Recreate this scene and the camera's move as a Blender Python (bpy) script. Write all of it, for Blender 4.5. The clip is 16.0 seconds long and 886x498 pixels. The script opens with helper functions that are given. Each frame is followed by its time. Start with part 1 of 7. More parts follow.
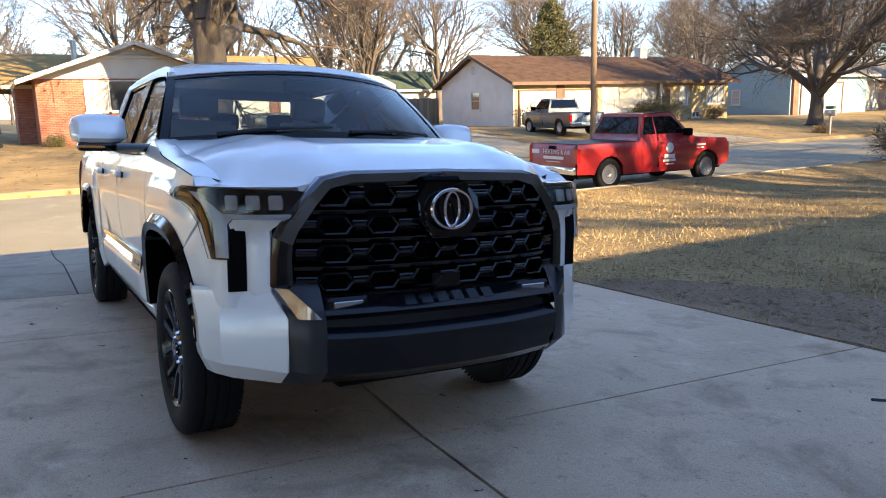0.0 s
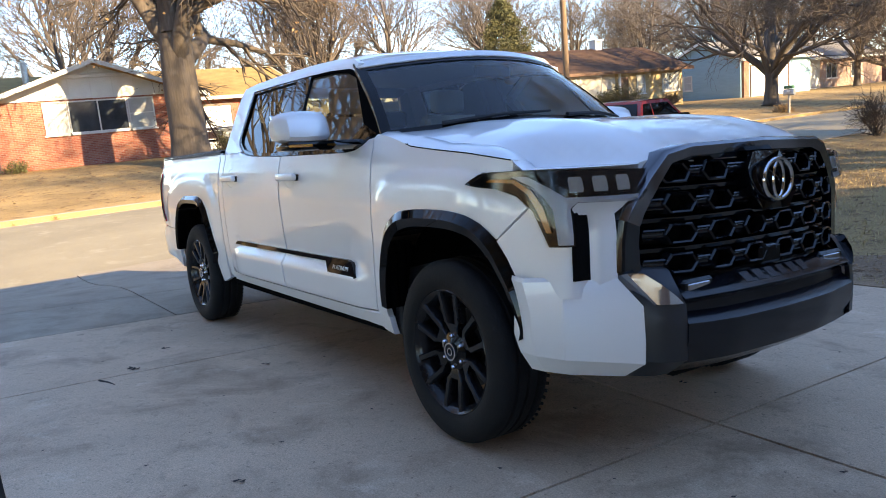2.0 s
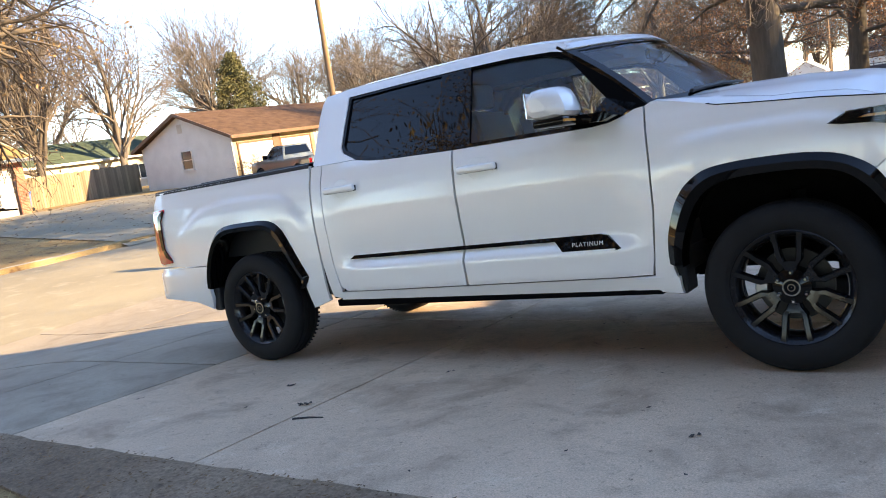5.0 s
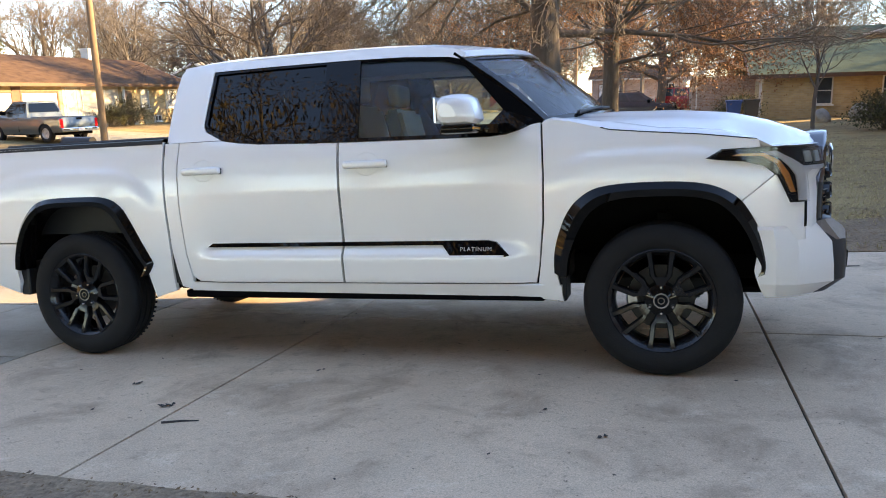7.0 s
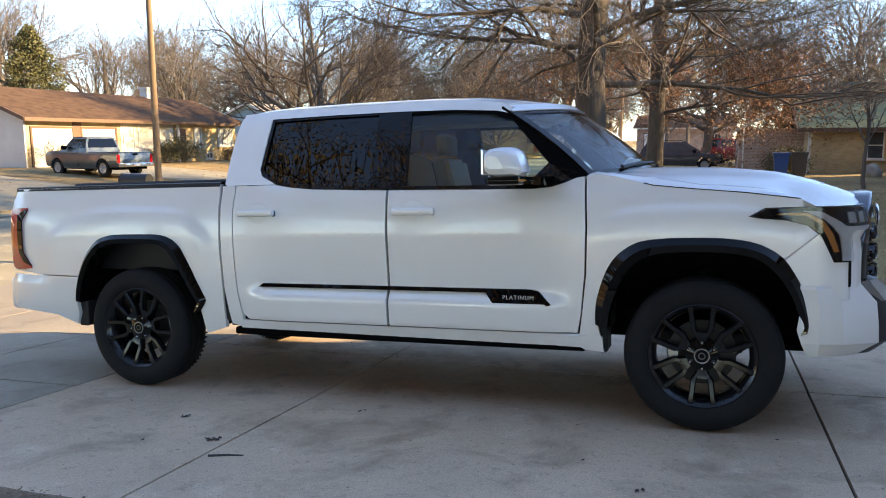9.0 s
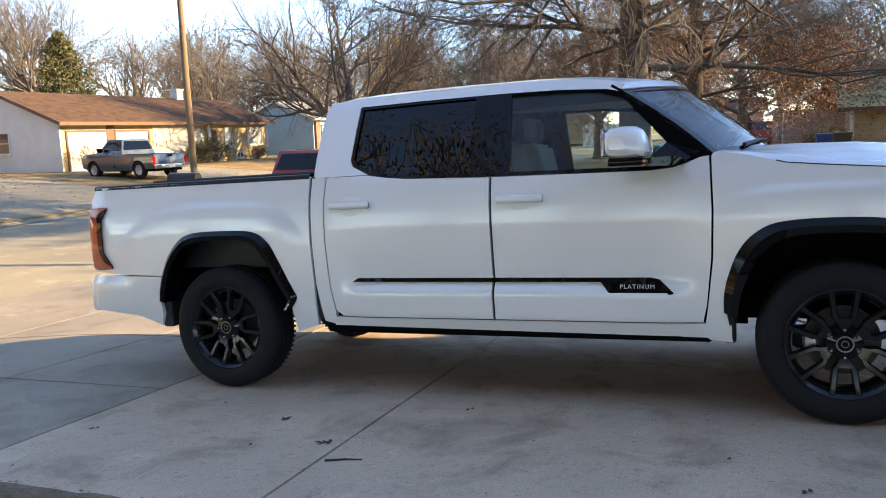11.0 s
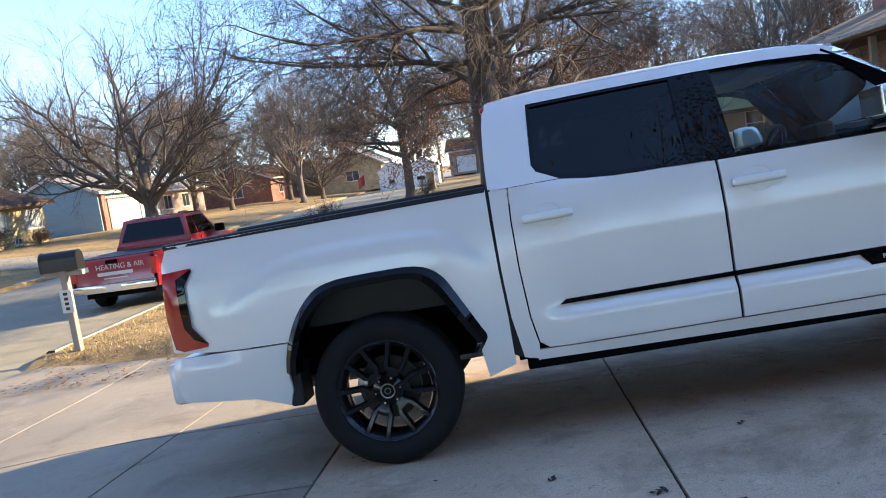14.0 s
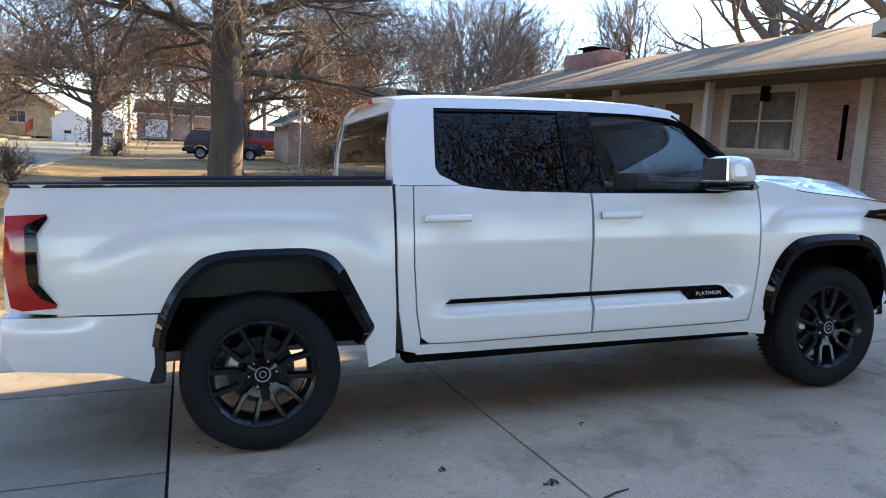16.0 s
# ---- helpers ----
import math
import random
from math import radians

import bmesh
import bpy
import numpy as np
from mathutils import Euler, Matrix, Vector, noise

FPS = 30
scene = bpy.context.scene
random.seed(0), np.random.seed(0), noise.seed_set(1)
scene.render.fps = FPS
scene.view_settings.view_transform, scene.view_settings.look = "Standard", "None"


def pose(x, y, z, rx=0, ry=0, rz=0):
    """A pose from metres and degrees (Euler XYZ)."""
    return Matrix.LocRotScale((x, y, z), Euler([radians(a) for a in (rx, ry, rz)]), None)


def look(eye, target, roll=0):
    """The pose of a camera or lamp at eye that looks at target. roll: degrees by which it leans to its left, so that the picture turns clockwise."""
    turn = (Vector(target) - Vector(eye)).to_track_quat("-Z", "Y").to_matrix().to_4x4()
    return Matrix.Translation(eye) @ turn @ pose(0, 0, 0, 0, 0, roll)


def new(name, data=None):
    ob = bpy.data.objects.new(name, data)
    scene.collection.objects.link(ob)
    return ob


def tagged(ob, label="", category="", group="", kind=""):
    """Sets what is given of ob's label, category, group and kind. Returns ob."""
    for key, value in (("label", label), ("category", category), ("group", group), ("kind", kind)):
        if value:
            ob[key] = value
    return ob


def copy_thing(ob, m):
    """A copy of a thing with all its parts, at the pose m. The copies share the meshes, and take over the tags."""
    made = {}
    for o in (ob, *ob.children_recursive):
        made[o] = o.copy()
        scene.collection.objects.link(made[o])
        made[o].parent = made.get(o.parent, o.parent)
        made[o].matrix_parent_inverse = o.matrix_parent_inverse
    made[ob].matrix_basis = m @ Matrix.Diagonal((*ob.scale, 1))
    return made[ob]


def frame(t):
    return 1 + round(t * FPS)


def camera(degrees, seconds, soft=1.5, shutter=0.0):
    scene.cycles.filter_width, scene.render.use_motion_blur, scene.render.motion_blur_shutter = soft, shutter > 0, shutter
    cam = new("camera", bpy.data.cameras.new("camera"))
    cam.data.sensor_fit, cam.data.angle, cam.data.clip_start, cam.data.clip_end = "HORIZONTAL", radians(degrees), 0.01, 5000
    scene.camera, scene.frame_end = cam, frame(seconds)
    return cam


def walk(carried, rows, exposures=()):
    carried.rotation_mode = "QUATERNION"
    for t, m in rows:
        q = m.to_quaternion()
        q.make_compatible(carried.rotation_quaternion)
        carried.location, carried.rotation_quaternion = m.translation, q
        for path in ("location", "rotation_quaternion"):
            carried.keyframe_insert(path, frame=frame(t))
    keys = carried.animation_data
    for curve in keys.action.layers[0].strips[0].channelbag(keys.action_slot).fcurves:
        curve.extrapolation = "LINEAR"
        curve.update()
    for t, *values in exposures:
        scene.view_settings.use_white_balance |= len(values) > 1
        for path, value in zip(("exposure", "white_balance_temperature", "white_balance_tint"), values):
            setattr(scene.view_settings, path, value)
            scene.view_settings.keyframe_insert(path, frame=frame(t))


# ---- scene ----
cam = camera(60.64, 16.0, 1.0)
# the truck and the driveway lean together: nose up, falling towards the lawn
UP = Vector((0.040, -0.060, 1.0)).normalized()
TILT = UP.rotation_difference(Vector((0, 0, 1))).to_matrix().to_4x4()
PATH = [
    (0, (3.67, -1.595, 1.325), (1.948, -0.608, 1.079), 0.34),
    (0.5, (3.511, -1.917, 1.307), (1.781, -0.95, 1.038), -0.22),
    (1, (3.362, -2.199, 1.284), (1.634, -1.231, 1.009), -0.68),
    (1.5, (3.014, -2.427, 1.279), (1.313, -1.407, 1.017), -1.83),
    (2, (2.706, -2.764, 1.263), (1.054, -1.663, 1.022), -3.28),
    (2.5, (2.385, -3.067, 1.207), (0.79, -1.883, 0.978), -4.57),
    (3, (2.108, -3.426, 1.188), (0.553, -2.187, 0.975), -5.37),
    (3.5, (1.818, -3.83, 1.156), (0.336, -2.503, 0.942), -7.03),
    (3.7, (1.663, -3.97, 1.145), (0.194, -2.63, 0.931), -8.75),
    (5.8, (0.255, -4.947, 1.139), (-0.602, -3.152, 0.931), -4.19),
    (6, (0.162, -4.94, 1.164), (-0.624, -3.116, 0.926), -3.20),
    (6.5, (0.058, -4.937, 1.208), (-0.584, -3.062, 0.935), -2.77),
    (7, (0.047, -5.032, 1.265), (-0.527, -3.135, 1.001), -2.78),
    (7.5, (0.032, -5.084, 1.305), (-0.542, -3.18, 1.092), -2.32),
    (8, (0.038, -5.113, 1.307), (-0.574, -3.216, 1.14), -1.52),
    (8.5, (0.055, -5.143, 1.302), (-0.596, -3.258, 1.156), -0.99),
    (8.7, (0.063, -5.141, 1.306), (-0.602, -3.261, 1.159), -0.98),
    (10.8, (-0.349, -5.111, 1.263), (-1.068, -3.252, 1.103), -2.38),
    (11, (-0.459, -5.089, 1.282), (-1.196, -3.237, 1.118), -2.83),
    (11.5, (-0.791, -5.137, 1.249), (-1.624, -3.327, 1.072), -4.35),
    (12, (-1.166, -5.194, 1.239), (-2.004, -3.394, 1.001), -8.18),
    (12.5, (-1.537, -5.101, 1.244), (-2.149, -3.208, 1.035), -9.81),
    (13, (-1.969, -5.089, 1.239), (-2.393, -3.143, 1.063), -11.05),
    (13.5, (-2.439, -5.063, 1.275), (-2.738, -3.092, 1.123), -12.47),
    (14, (-2.888, -4.955, 1.307), (-3.077, -2.966, 1.212), -10.25),
    (14.5, (-3.31, -4.954, 1.313), (-3.271, -2.957, 1.222), -5.37),
    (15, (-3.604, -4.947, 1.293), (-3.444, -2.956, 1.2), -3.49),
    (15.5, (-3.857, -4.873, 1.349), (-3.467, -2.916, 1.213), -1.72),
    (16, (-4.038, -4.864, 1.433), (-3.403, -2.978, 1.237), -0.08),
]
walk(cam, [(t, TILT @ look(eye, target, roll)) for t, eye, target, roll in PATH], [(0, 2.33, 8900, 18), (3.5, 2.54, 9100, 18), (6, 2.79, 11000, 19), (7, 2.94, 11600, 19), (8.5, 2.56, 10300, 17), (11, 2.44, 10000, 18), (12.5, 2.26, 9600, 18), (13.5, 2.26, 8450, 17), (14.5, 2.32, 7350, 14), (15, 2.37, 7350, 15), (16, 2.64, 8850, 16)])

# ---- light ----
SUN_EL, SUN_AZ = radians(18.7), radians(16.3)
world = bpy.data.worlds.new("sky")
scene.world = world
world.use_nodes = True
wn = world.node_tree.nodes
sky = wn.new("ShaderNodeTexSky")
sky.sky_type = "NISHITA"
sky.sun_disc = False
sky.sun_elevation, sky.sun_rotation = SUN_EL, math.pi / 2 - SUN_AZ
sky.altitude, sky.air_density, sky.dust_density, sky.ozone_density = 2500, 1.15, 0.0, 6.0
world.node_tree.links.new(sky.outputs[0], wn["Background"].inputs[0])
wn["Background"].inputs[1].default_value = 0.15
sun = new("sun", bpy.data.lights.new("sun", "SUN"))
sun.data.energy, sun.data.angle, sun.data.color = 3.3, radians(0.5), (1, 0.925, 0.70)
sun.matrix_world = look((math.cos(SUN_EL) * math.cos(SUN_AZ) * 50, math.cos(SUN_EL) * math.sin(SUN_AZ) * 50, math.sin(SUN_EL) * 50), (0, 0, 0))


# ---- materials ----
def mat(name, col, rough=0.6, metal=0.0, var=0.12, size=6.0, bump=0.0, fine=80.0, coat=0.0, grain=0.06, stretch=(1, 1, 1), per_piece=0.0, tint=None, spec=0.5):
    """A surface whose colour wanders at two scales, with fine relief. size and fine: waves to the metre."""
    m = bpy.data.materials.new(name)
    m.use_nodes = True
    t = m.node_tree
    n, ln = t.nodes, t.links.new
    b = n["Principled BSDF"]
    b.inputs["Roughness"].default_value, b.inputs["Metallic"].default_value = rough, metal
    b.inputs["Coat Weight"].default_value, b.inputs["Coat Roughness"].default_value = coat, 0.03
    b.inputs["Specular IOR Level"].default_value = spec
    co = n.new("ShaderNodeTexCoord")
    mp = n.new("ShaderNodeMapping")
    mp.inputs["Scale"].default_value = stretch
    ln(co.outputs["Object"], mp.inputs[0])
    big, small = n.new("ShaderNodeTexNoise"), n.new("ShaderNodeTexNoise")
    for k, (node, s) in enumerate(((big, size), (small, fine))):
        node.inputs["Scale"].default_value, node.inputs["Detail"].default_value = s, 5 - 2 * k
        ln(mp.outputs[0], node.inputs["Vector"])
    other = tint or tuple(c * 0.55 for c in col)
    mix = n.new("ShaderNodeMix")
    mix.data_type = "RGBA"
    mix.inputs[6].default_value, mix.inputs[7].default_value = (*col, 1), (*other, 1)
    rng = n.new("ShaderNodeMapRange")
    rng.inputs[1].default_value, rng.inputs[2].default_value = 0.35, 0.7
    rng.inputs[3].default_value, rng.inputs[4].default_value = 0.0, min(1.0, var * 3)
    ln(big.outputs[0], rng.inputs[0])
    ln(rng.outputs[0], mix.inputs[0])
    hsv = n.new("ShaderNodeHueSaturation")
    ln(mix.outputs[2], hsv.inputs["Color"])
    val = n.new("ShaderNodeMath")
    val.operation = "MULTIPLY_ADD"
    val.inputs[1].default_value, val.inputs[2].default_value = grain * 4, 1 - grain * 2
    ln(small.outputs[0], val.inputs[0])
    last = val
    if per_piece:
        info = n.new("ShaderNodeObjectInfo")
        isl = n.new("ShaderNodeNewGeometry")
        su = n.new("ShaderNodeMath")
        ln(info.outputs["Random"], su.inputs[0])
        ln(isl.outputs["Random Per Island"], su.inputs[1])
        fr = n.new("ShaderNodeMath")
        fr.operation = "FRACT"
        ln(su.outputs[0], fr.inputs[0])
        sc = n.new("ShaderNodeMath")
        sc.operation = "MULTIPLY_ADD"
        sc.inputs[1].default_value, sc.inputs[2].default_value = per_piece * 2, 1 - per_piece
        ln(fr.outputs[0], sc.inputs[0])
        mu = n.new("ShaderNodeMath")
        mu.operation = "MULTIPLY"
        ln(val.outputs[0], mu.inputs[0])
        ln(sc.outputs[0], mu.inputs[1])
        last = mu
    ln(last.outputs[0], hsv.inputs["Value"])
    ln(hsv.outputs[0], b.inputs["Base Color"])
    if bump:
        bp = n.new("ShaderNodeBump")
        bp.inputs["Strength"].default_value, bp.inputs["Distance"].default_value = min(1, bump), 0.01
        ln(small.outputs[0], bp.inputs["Height"])
        ln(bp.outputs[0], b.inputs["Normal"])
    return m


def glass_mat(name, col, rough=0.0, ior=1.45):
    m = bpy.data.materials.new(name)
    m.use_nodes = True
    n, ln = m.node_tree.nodes, m.node_tree.links.new
    n.remove(n["Principled BSDF"])
    tr, gl, mx, fr = n.new("ShaderNodeBsdfTransparent"), n.new("ShaderNodeBsdfGlossy"), n.new("ShaderNodeMixShader"), n.new("ShaderNodeFresnel")
    fr.inputs[0].default_value = ior
    tr.inputs[0].default_value = (*col, 1)
    gl.inputs["Roughness"].default_value = rough
    ln(fr.outputs[0], mx.inputs[0])
    ln(tr.outputs[0], mx.inputs[1])
    ln(gl.outputs[0], mx.inputs[2])
    ln(mx.outputs[0], n["Material Output"].inputs[0])
    return m


WHITE = mat("pearl_white_paint", (0.83, 0.815, 0.81), 0.34, 0.15, 0.02, 1.5, 0, 900, 0.9, 0.01)
GLOSS_BLACK = mat("gloss_black", (0.003, 0.003, 0.0035), 0.02, 0, 0.05, 3, 0, 200, 0.0, 0.02, spec=0.3)
TRIM_BLACK = mat("satin_trim_black", (0.005, 0.005, 0.0055), 0.6, 0, 0.05, 3, 0, 200, spec=0.0)
GRILLE_BLACK = mat("gloss_grille_black", (0.005, 0.0055, 0.007), 0.10, 0, 0.05, 3, 0, 200, spec=0.45)
LOWER_BLACK = mat("painted_black", (0.005, 0.006, 0.009), 0.16, 0, 0.05, 3, 0, 200, spec=0.35)
CHEEK = mat("grey_metallic", (0.040, 0.040, 0.044), 0.36, 0.5, 0.06, 4, 0, 300)
DARK_CHROME = mat("dark_chrome", (0.42, 0.42, 0.44), 0.12, 1.0, 0.1, 9, 0, 100)
SMOKED_CHROME = mat("smoked_chrome", (0.17, 0.17, 0.18), 0.16, 1.0, 0.1, 6, 0, 100)
DISC = mat("brake_iron", (0.022, 0.020, 0.019), 0.5, 0.2, 0.1, 9)
LAMP_WHITE = mat("projector_lens", (0.68, 0.68, 0.62), 0.10, 0.3, 0.1, 30)
BLACK_PLASTIC = mat("black_plastic", (0.018, 0.018, 0.02), 0.5, 0, 0.1, 8, 0.15, 300, spec=0.3)
# darker than real plastic, so that wells and recesses read as deep shade
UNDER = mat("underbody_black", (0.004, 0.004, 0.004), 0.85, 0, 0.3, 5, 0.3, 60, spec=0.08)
DARK_METAL = mat("dark_satin_metal", (0.055, 0.055, 0.06), 0.2, 0.8, 0.1, 4, 0, 200)
CHROME = mat("chrome", (0.75, 0.75, 0.76), 0.08, 1.0, 0.02, 4, 0, 100)
RUBBER = mat("tyre_rubber", (0.0085, 0.0085, 0.0095), 0.75, 0, 0.2, 9, 0.25, 120, spec=0.25)
RIM_BLACK = mat("rim_dark", (0.010, 0.010, 0.0115), 0.16, 0.0, 0.08, 6, 0, 100, 0.0, spec=0.35)
STEEL = mat("bare_steel", (0.42, 0.42, 0.43), 0.35, 0.9, 0.15, 10, 0.1, 150)
GLASS_DARK = glass_mat("privacy_glass", (0.045, 0.048, 0.05), 0.0, 1.5)
GLASS_TINT = glass_mat("tinted_glass", (0.76, 0.86, 0.81), 0.0, 1.6)
GLASS_WS = glass_mat("windscreen_glass", (0.88, 0.95, 0.93), 0.0, 1.8)
GLASS_REAR = glass_mat("rear_window_glass", (0.36, 0.40, 0.39))
GLASS_CLEAR = glass_mat("lamp_lens", (0.85, 0.86, 0.88))
LAMP_GREY = mat("lamp_reflector", (0.72, 0.72, 0.74), 0.3, 0.0)
RED_LENS = mat("red_lens", (0.52, 0.010, 0.016), 0.12, 0, 0.15, 12, 0, 120, 0.8)
AMBER = mat("amber_lens", (0.75, 0.25, 0.03), 0.15, 0, 0.1, 12, 0, 120, 0.8)
LEATHER = mat("pale_leather", (0.48, 0.46, 0.42), 0.5, 0, 0.08, 8, 0.15, 200)
CABIN = mat("cabin_dark", (0.035, 0.035, 0.037), 0.65, 0, 0.1, 8, 0.1, 200)
LETTER = mat("silver_letter", (0.7, 0.7, 0.7), 0.3, 0.4)

# ---- helpers for shapes ----
def link(name, bm, material, parent=None, label="", sharp=35):
    me = bpy.data.meshes.new(name)
    bmesh.ops.recalc_face_normals(bm, faces=bm.faces[:]) if len(bm.faces) < 60000 else None
    bm.to_mesh(me)
    bm.free()
    for p in me.polygons:
        p.use_smooth = True
    me.set_sharp_from_angle(angle=radians(sharp))
    me.materials.append(material)
    ob = new(name, me)
    ob.parent = parent
    return tagged(ob, label)


def part(name, bm, material, parent, label=""):
    return link(name, bm, material, parent, label)


def thing(name, m, label, category, group="", kind=""):
    ob = new(name)
    ob.matrix_world = m
    return tagged(ob, label, category, group, kind)


def boxm(bm, x0, x1, y0, y1, z0, z1, bevel=0.0, seg=1):
    r = bmesh.ops.create_cube(bm, size=1)["verts"]
    for v in r:
        v.co = ((x0 + x1) / 2 + v.co.x * (x1 - x0), (y0 + y1) / 2 + v.co.y * (y1 - y0), (z0 + z1) / 2 + v.co.z * (z1 - z0))
    if bevel:
        es = list({e for v in r for e in v.link_edges})
        bmesh.ops.bevel(bm, geom=es, offset=bevel, segments=seg, affect="EDGES", profile=0.5)
    return bm


def box(x0, x1, y0, y1, z0, z1, bevel=0.0, seg=1):
    return boxm(bmesh.new(), x0, x1, y0, y1, z0, z1, bevel, seg)


def tube(bm, pts, radii, n=8, cap=True):
    """A tube along points, with a radius at each."""
    rings, up = [], Vector((0, 0, 1))
    pts = [Vector(p) for p in pts]
    for i, p in enumerate(pts):
        d = (pts[min(i + 1, len(pts) - 1)] - pts[max(i - 1, 0)]).normalized()
        a = d.cross(up if abs(d.z) < 0.95 else Vector((1, 0, 0))).normalized()
        c = d.cross(a)
        r = radii[i] if hasattr(radii, "__len__") else radii
        rings.append([bm.verts.new(p + r * (math.cos(2 * math.pi * k / n) * a + math.sin(2 * math.pi * k / n) * c)) for k in range(n)])
    for q, w in zip(rings, rings[1:]):
        for k in range(n):
            bm.faces.new((q[k], q[(k + 1) % n], w[(k + 1) % n], w[k]))
    if cap:
        bm.faces.new(rings[0])
        bm.faces.new(rings[-1])
    return bm


def lathe(bm, prof, n=48, axis="y"):
    """Turns a profile of (radius, along) about the y axis."""
    rings = []
    for r, a in prof:
        rings.append([bm.verts.new((r * math.cos(2 * math.pi * k / n), a, r * math.sin(2 * math.pi * k / n))) for k in range(n)])
    for q, w in zip(rings, rings[1:]):
        for k in range(n):
            bm.faces.new((q[k], q[(k + 1) % n], w[(k + 1) % n], w[k]))
    return bm


def sheet(bm, poly, place, step, depth, step2=0):
    """A panel: the polygon (u, v), cut in strips so that it can bend, laid out by place(u, v), with an edge turned in by the vector depth."""
    b = bmesh.new()
    b.faces.new([b.verts.new((u, v, 0)) for u, v in poly])
    us, vs = [p[0] for p in poly], [p[1] for p in poly]
    for k, (lo, hi, st) in enumerate(((min(us), max(us), step), (min(vs), max(vs), step2 or step))):
        c = math.ceil(lo / st + 1e-6) * st
        while c < hi - 1e-5:
            no = (1, 0, 0) if k == 0 else (0, 1, 0)
            bmesh.ops.bisect_plane(b, geom=b.verts[:] + b.edges[:] + b.faces[:], dist=1e-5, plane_co=Vector(no) * c, plane_no=no)
            c += st
    big = [f for f in b.faces if len(f.verts) > 4]
    if big:
        bmesh.ops.triangulate(b, faces=big)
    if depth is not None:
        rim = [e for e in b.edges if len(e.link_faces) == 1]
        ex = bmesh.ops.extrude_edge_only(b, edges=rim)["geom"]
        low = {v for v in ex if isinstance(v, bmesh.types.BMVert)}
    else:
        low = set()
    d = Vector(depth) if depth is not None else Vector()
    new_verts = {}
    for v in b.verts:
        new_verts[v] = bm.verts.new(Vector(place(v.co.x, v.co.y)) + (d if v in low else Vector()))
    for f in b.faces:
        bm.faces.new([new_verts[v] for v in f.verts])
    b.free()
    return bm


def strip(bm, rows):
    """Quads between neighbouring rows of points."""
    vs = [[bm.verts.new(p) for p in row] for row in rows]
    for a, b in zip(vs, vs[1:]):
        for k in range(len(a) - 1):
            bm.faces.new((a[k], a[k + 1], b[k + 1], b[k]))
    return bm


def prism(bm, poly, place, t0, t1):
    """A polygon (u, v) drawn out from t0 to t1; place(u, v, t) gives the point."""
    a = [bm.verts.new(place(u, v, t0)) for u, v in poly]
    b = [bm.verts.new(place(u, v, t1)) for u, v in poly]
    bm.faces.new(a)
    bm.faces.new(b[::-1])
    for k in range(len(a)):
        j = (k + 1) % len(a)
        bm.faces.new((a[k], b[k], b[j], a[j]))
    return bm


def lettering(name, text, size, m, material, parent, depth=0.002, align="CENTER", spacing=1.0):
    cu = bpy.data.curves.new(name, "FONT")
    cu.body, cu.size, cu.extrude, cu.align_x, cu.align_y = text, size, depth, align, "CENTER"
    cu.space_character = spacing
    tmp = bpy.data.objects.new(name, cu)
    me = bpy.data.meshes.new_from_object(tmp)
    bpy.data.objects.remove(tmp)
    me.materials.clear()
    me.materials.append(material)
    ob = new(name, me)
    ob.parent = parent
    ob.matrix_basis = m
    return ob


def ease(a, b, v):
    t = min(max((v - a) / (b - a), 0.0), 1.0)
    return t * t * (3 - 2 * t)


def line(v, xs, ys):
    return float(np.interp(v, xs, ys))


def ground_z(x, y):
    """Height of the land: the drive leans to street and lawn, the far lots rise."""
    drive = 0.040 * x - 0.060 * min(max(y, -2.65), 3.55)
    street = -0.56
    far = line(-x, [19.2, 30, 60, 200], [-0.42, 0.22, 0.36, 0.4])
    if x > -6:
        return drive + 0.05 * ease(7, 12, y) * ease(-2, 4, x)
    if x > -10:
        return drive + (street + 0.13 * (1 - ease(5.6, 4.4, y) * ease(-5.2, -4.0, y)) - drive) * ease(-6, -10, x)
    return street if x > -19.2 else far

# ---- the white pickup ----
truck = thing("pickup_truck", TILT, "pearl white crew cab pickup with black trim on the concrete drive", "pickup truck")
ARCH_F_OUT = [(-0.557, 0.56), (-0.557, 0.63), (-0.548, 0.70), (-0.522, 0.79), (-0.487, 0.875), (-0.43, 0.952), (-0.335, 1.014), (-0.21, 1.036), (-0.05, 1.042), (0.1, 1.039), (0.22, 1.024), (0.31, 0.992), (0.387, 0.938), (0.44, 0.86), (0.485, 0.77), (0.515, 0.68), (0.53, 0.60), (0.52, 0.56)]
ARCH_F_IN = [(-0.49, 0.54), (-0.485, 0.60), (-0.47, 0.67), (-0.44, 0.75), (-0.40, 0.83), (-0.35, 0.895), (-0.28, 0.94), (-0.18, 0.962), (-0.05, 0.968), (0.09, 0.966), (0.19, 0.955), (0.27, 0.93), (0.335, 0.88), (0.385, 0.82), (0.43, 0.74), (0.46, 0.66), (0.48, 0.59), (0.475, 0.54)]
ARCH_R_OUT = [(-4.225, 0.60), (-4.21, 0.68), (-4.175, 0.78), (-4.13, 0.87), (-4.07, 0.95), (-3.99, 1.02), (-3.90, 1.05), (-3.80, 1.06), (-3.62, 1.062), (-3.46, 1.058), (-3.36, 1.03), (-3.29, 0.97), (-3.24, 0.88), (-3.19, 0.78), (-3.14, 0.68), (-3.115, 0.62), (-3.16, 0.55)]
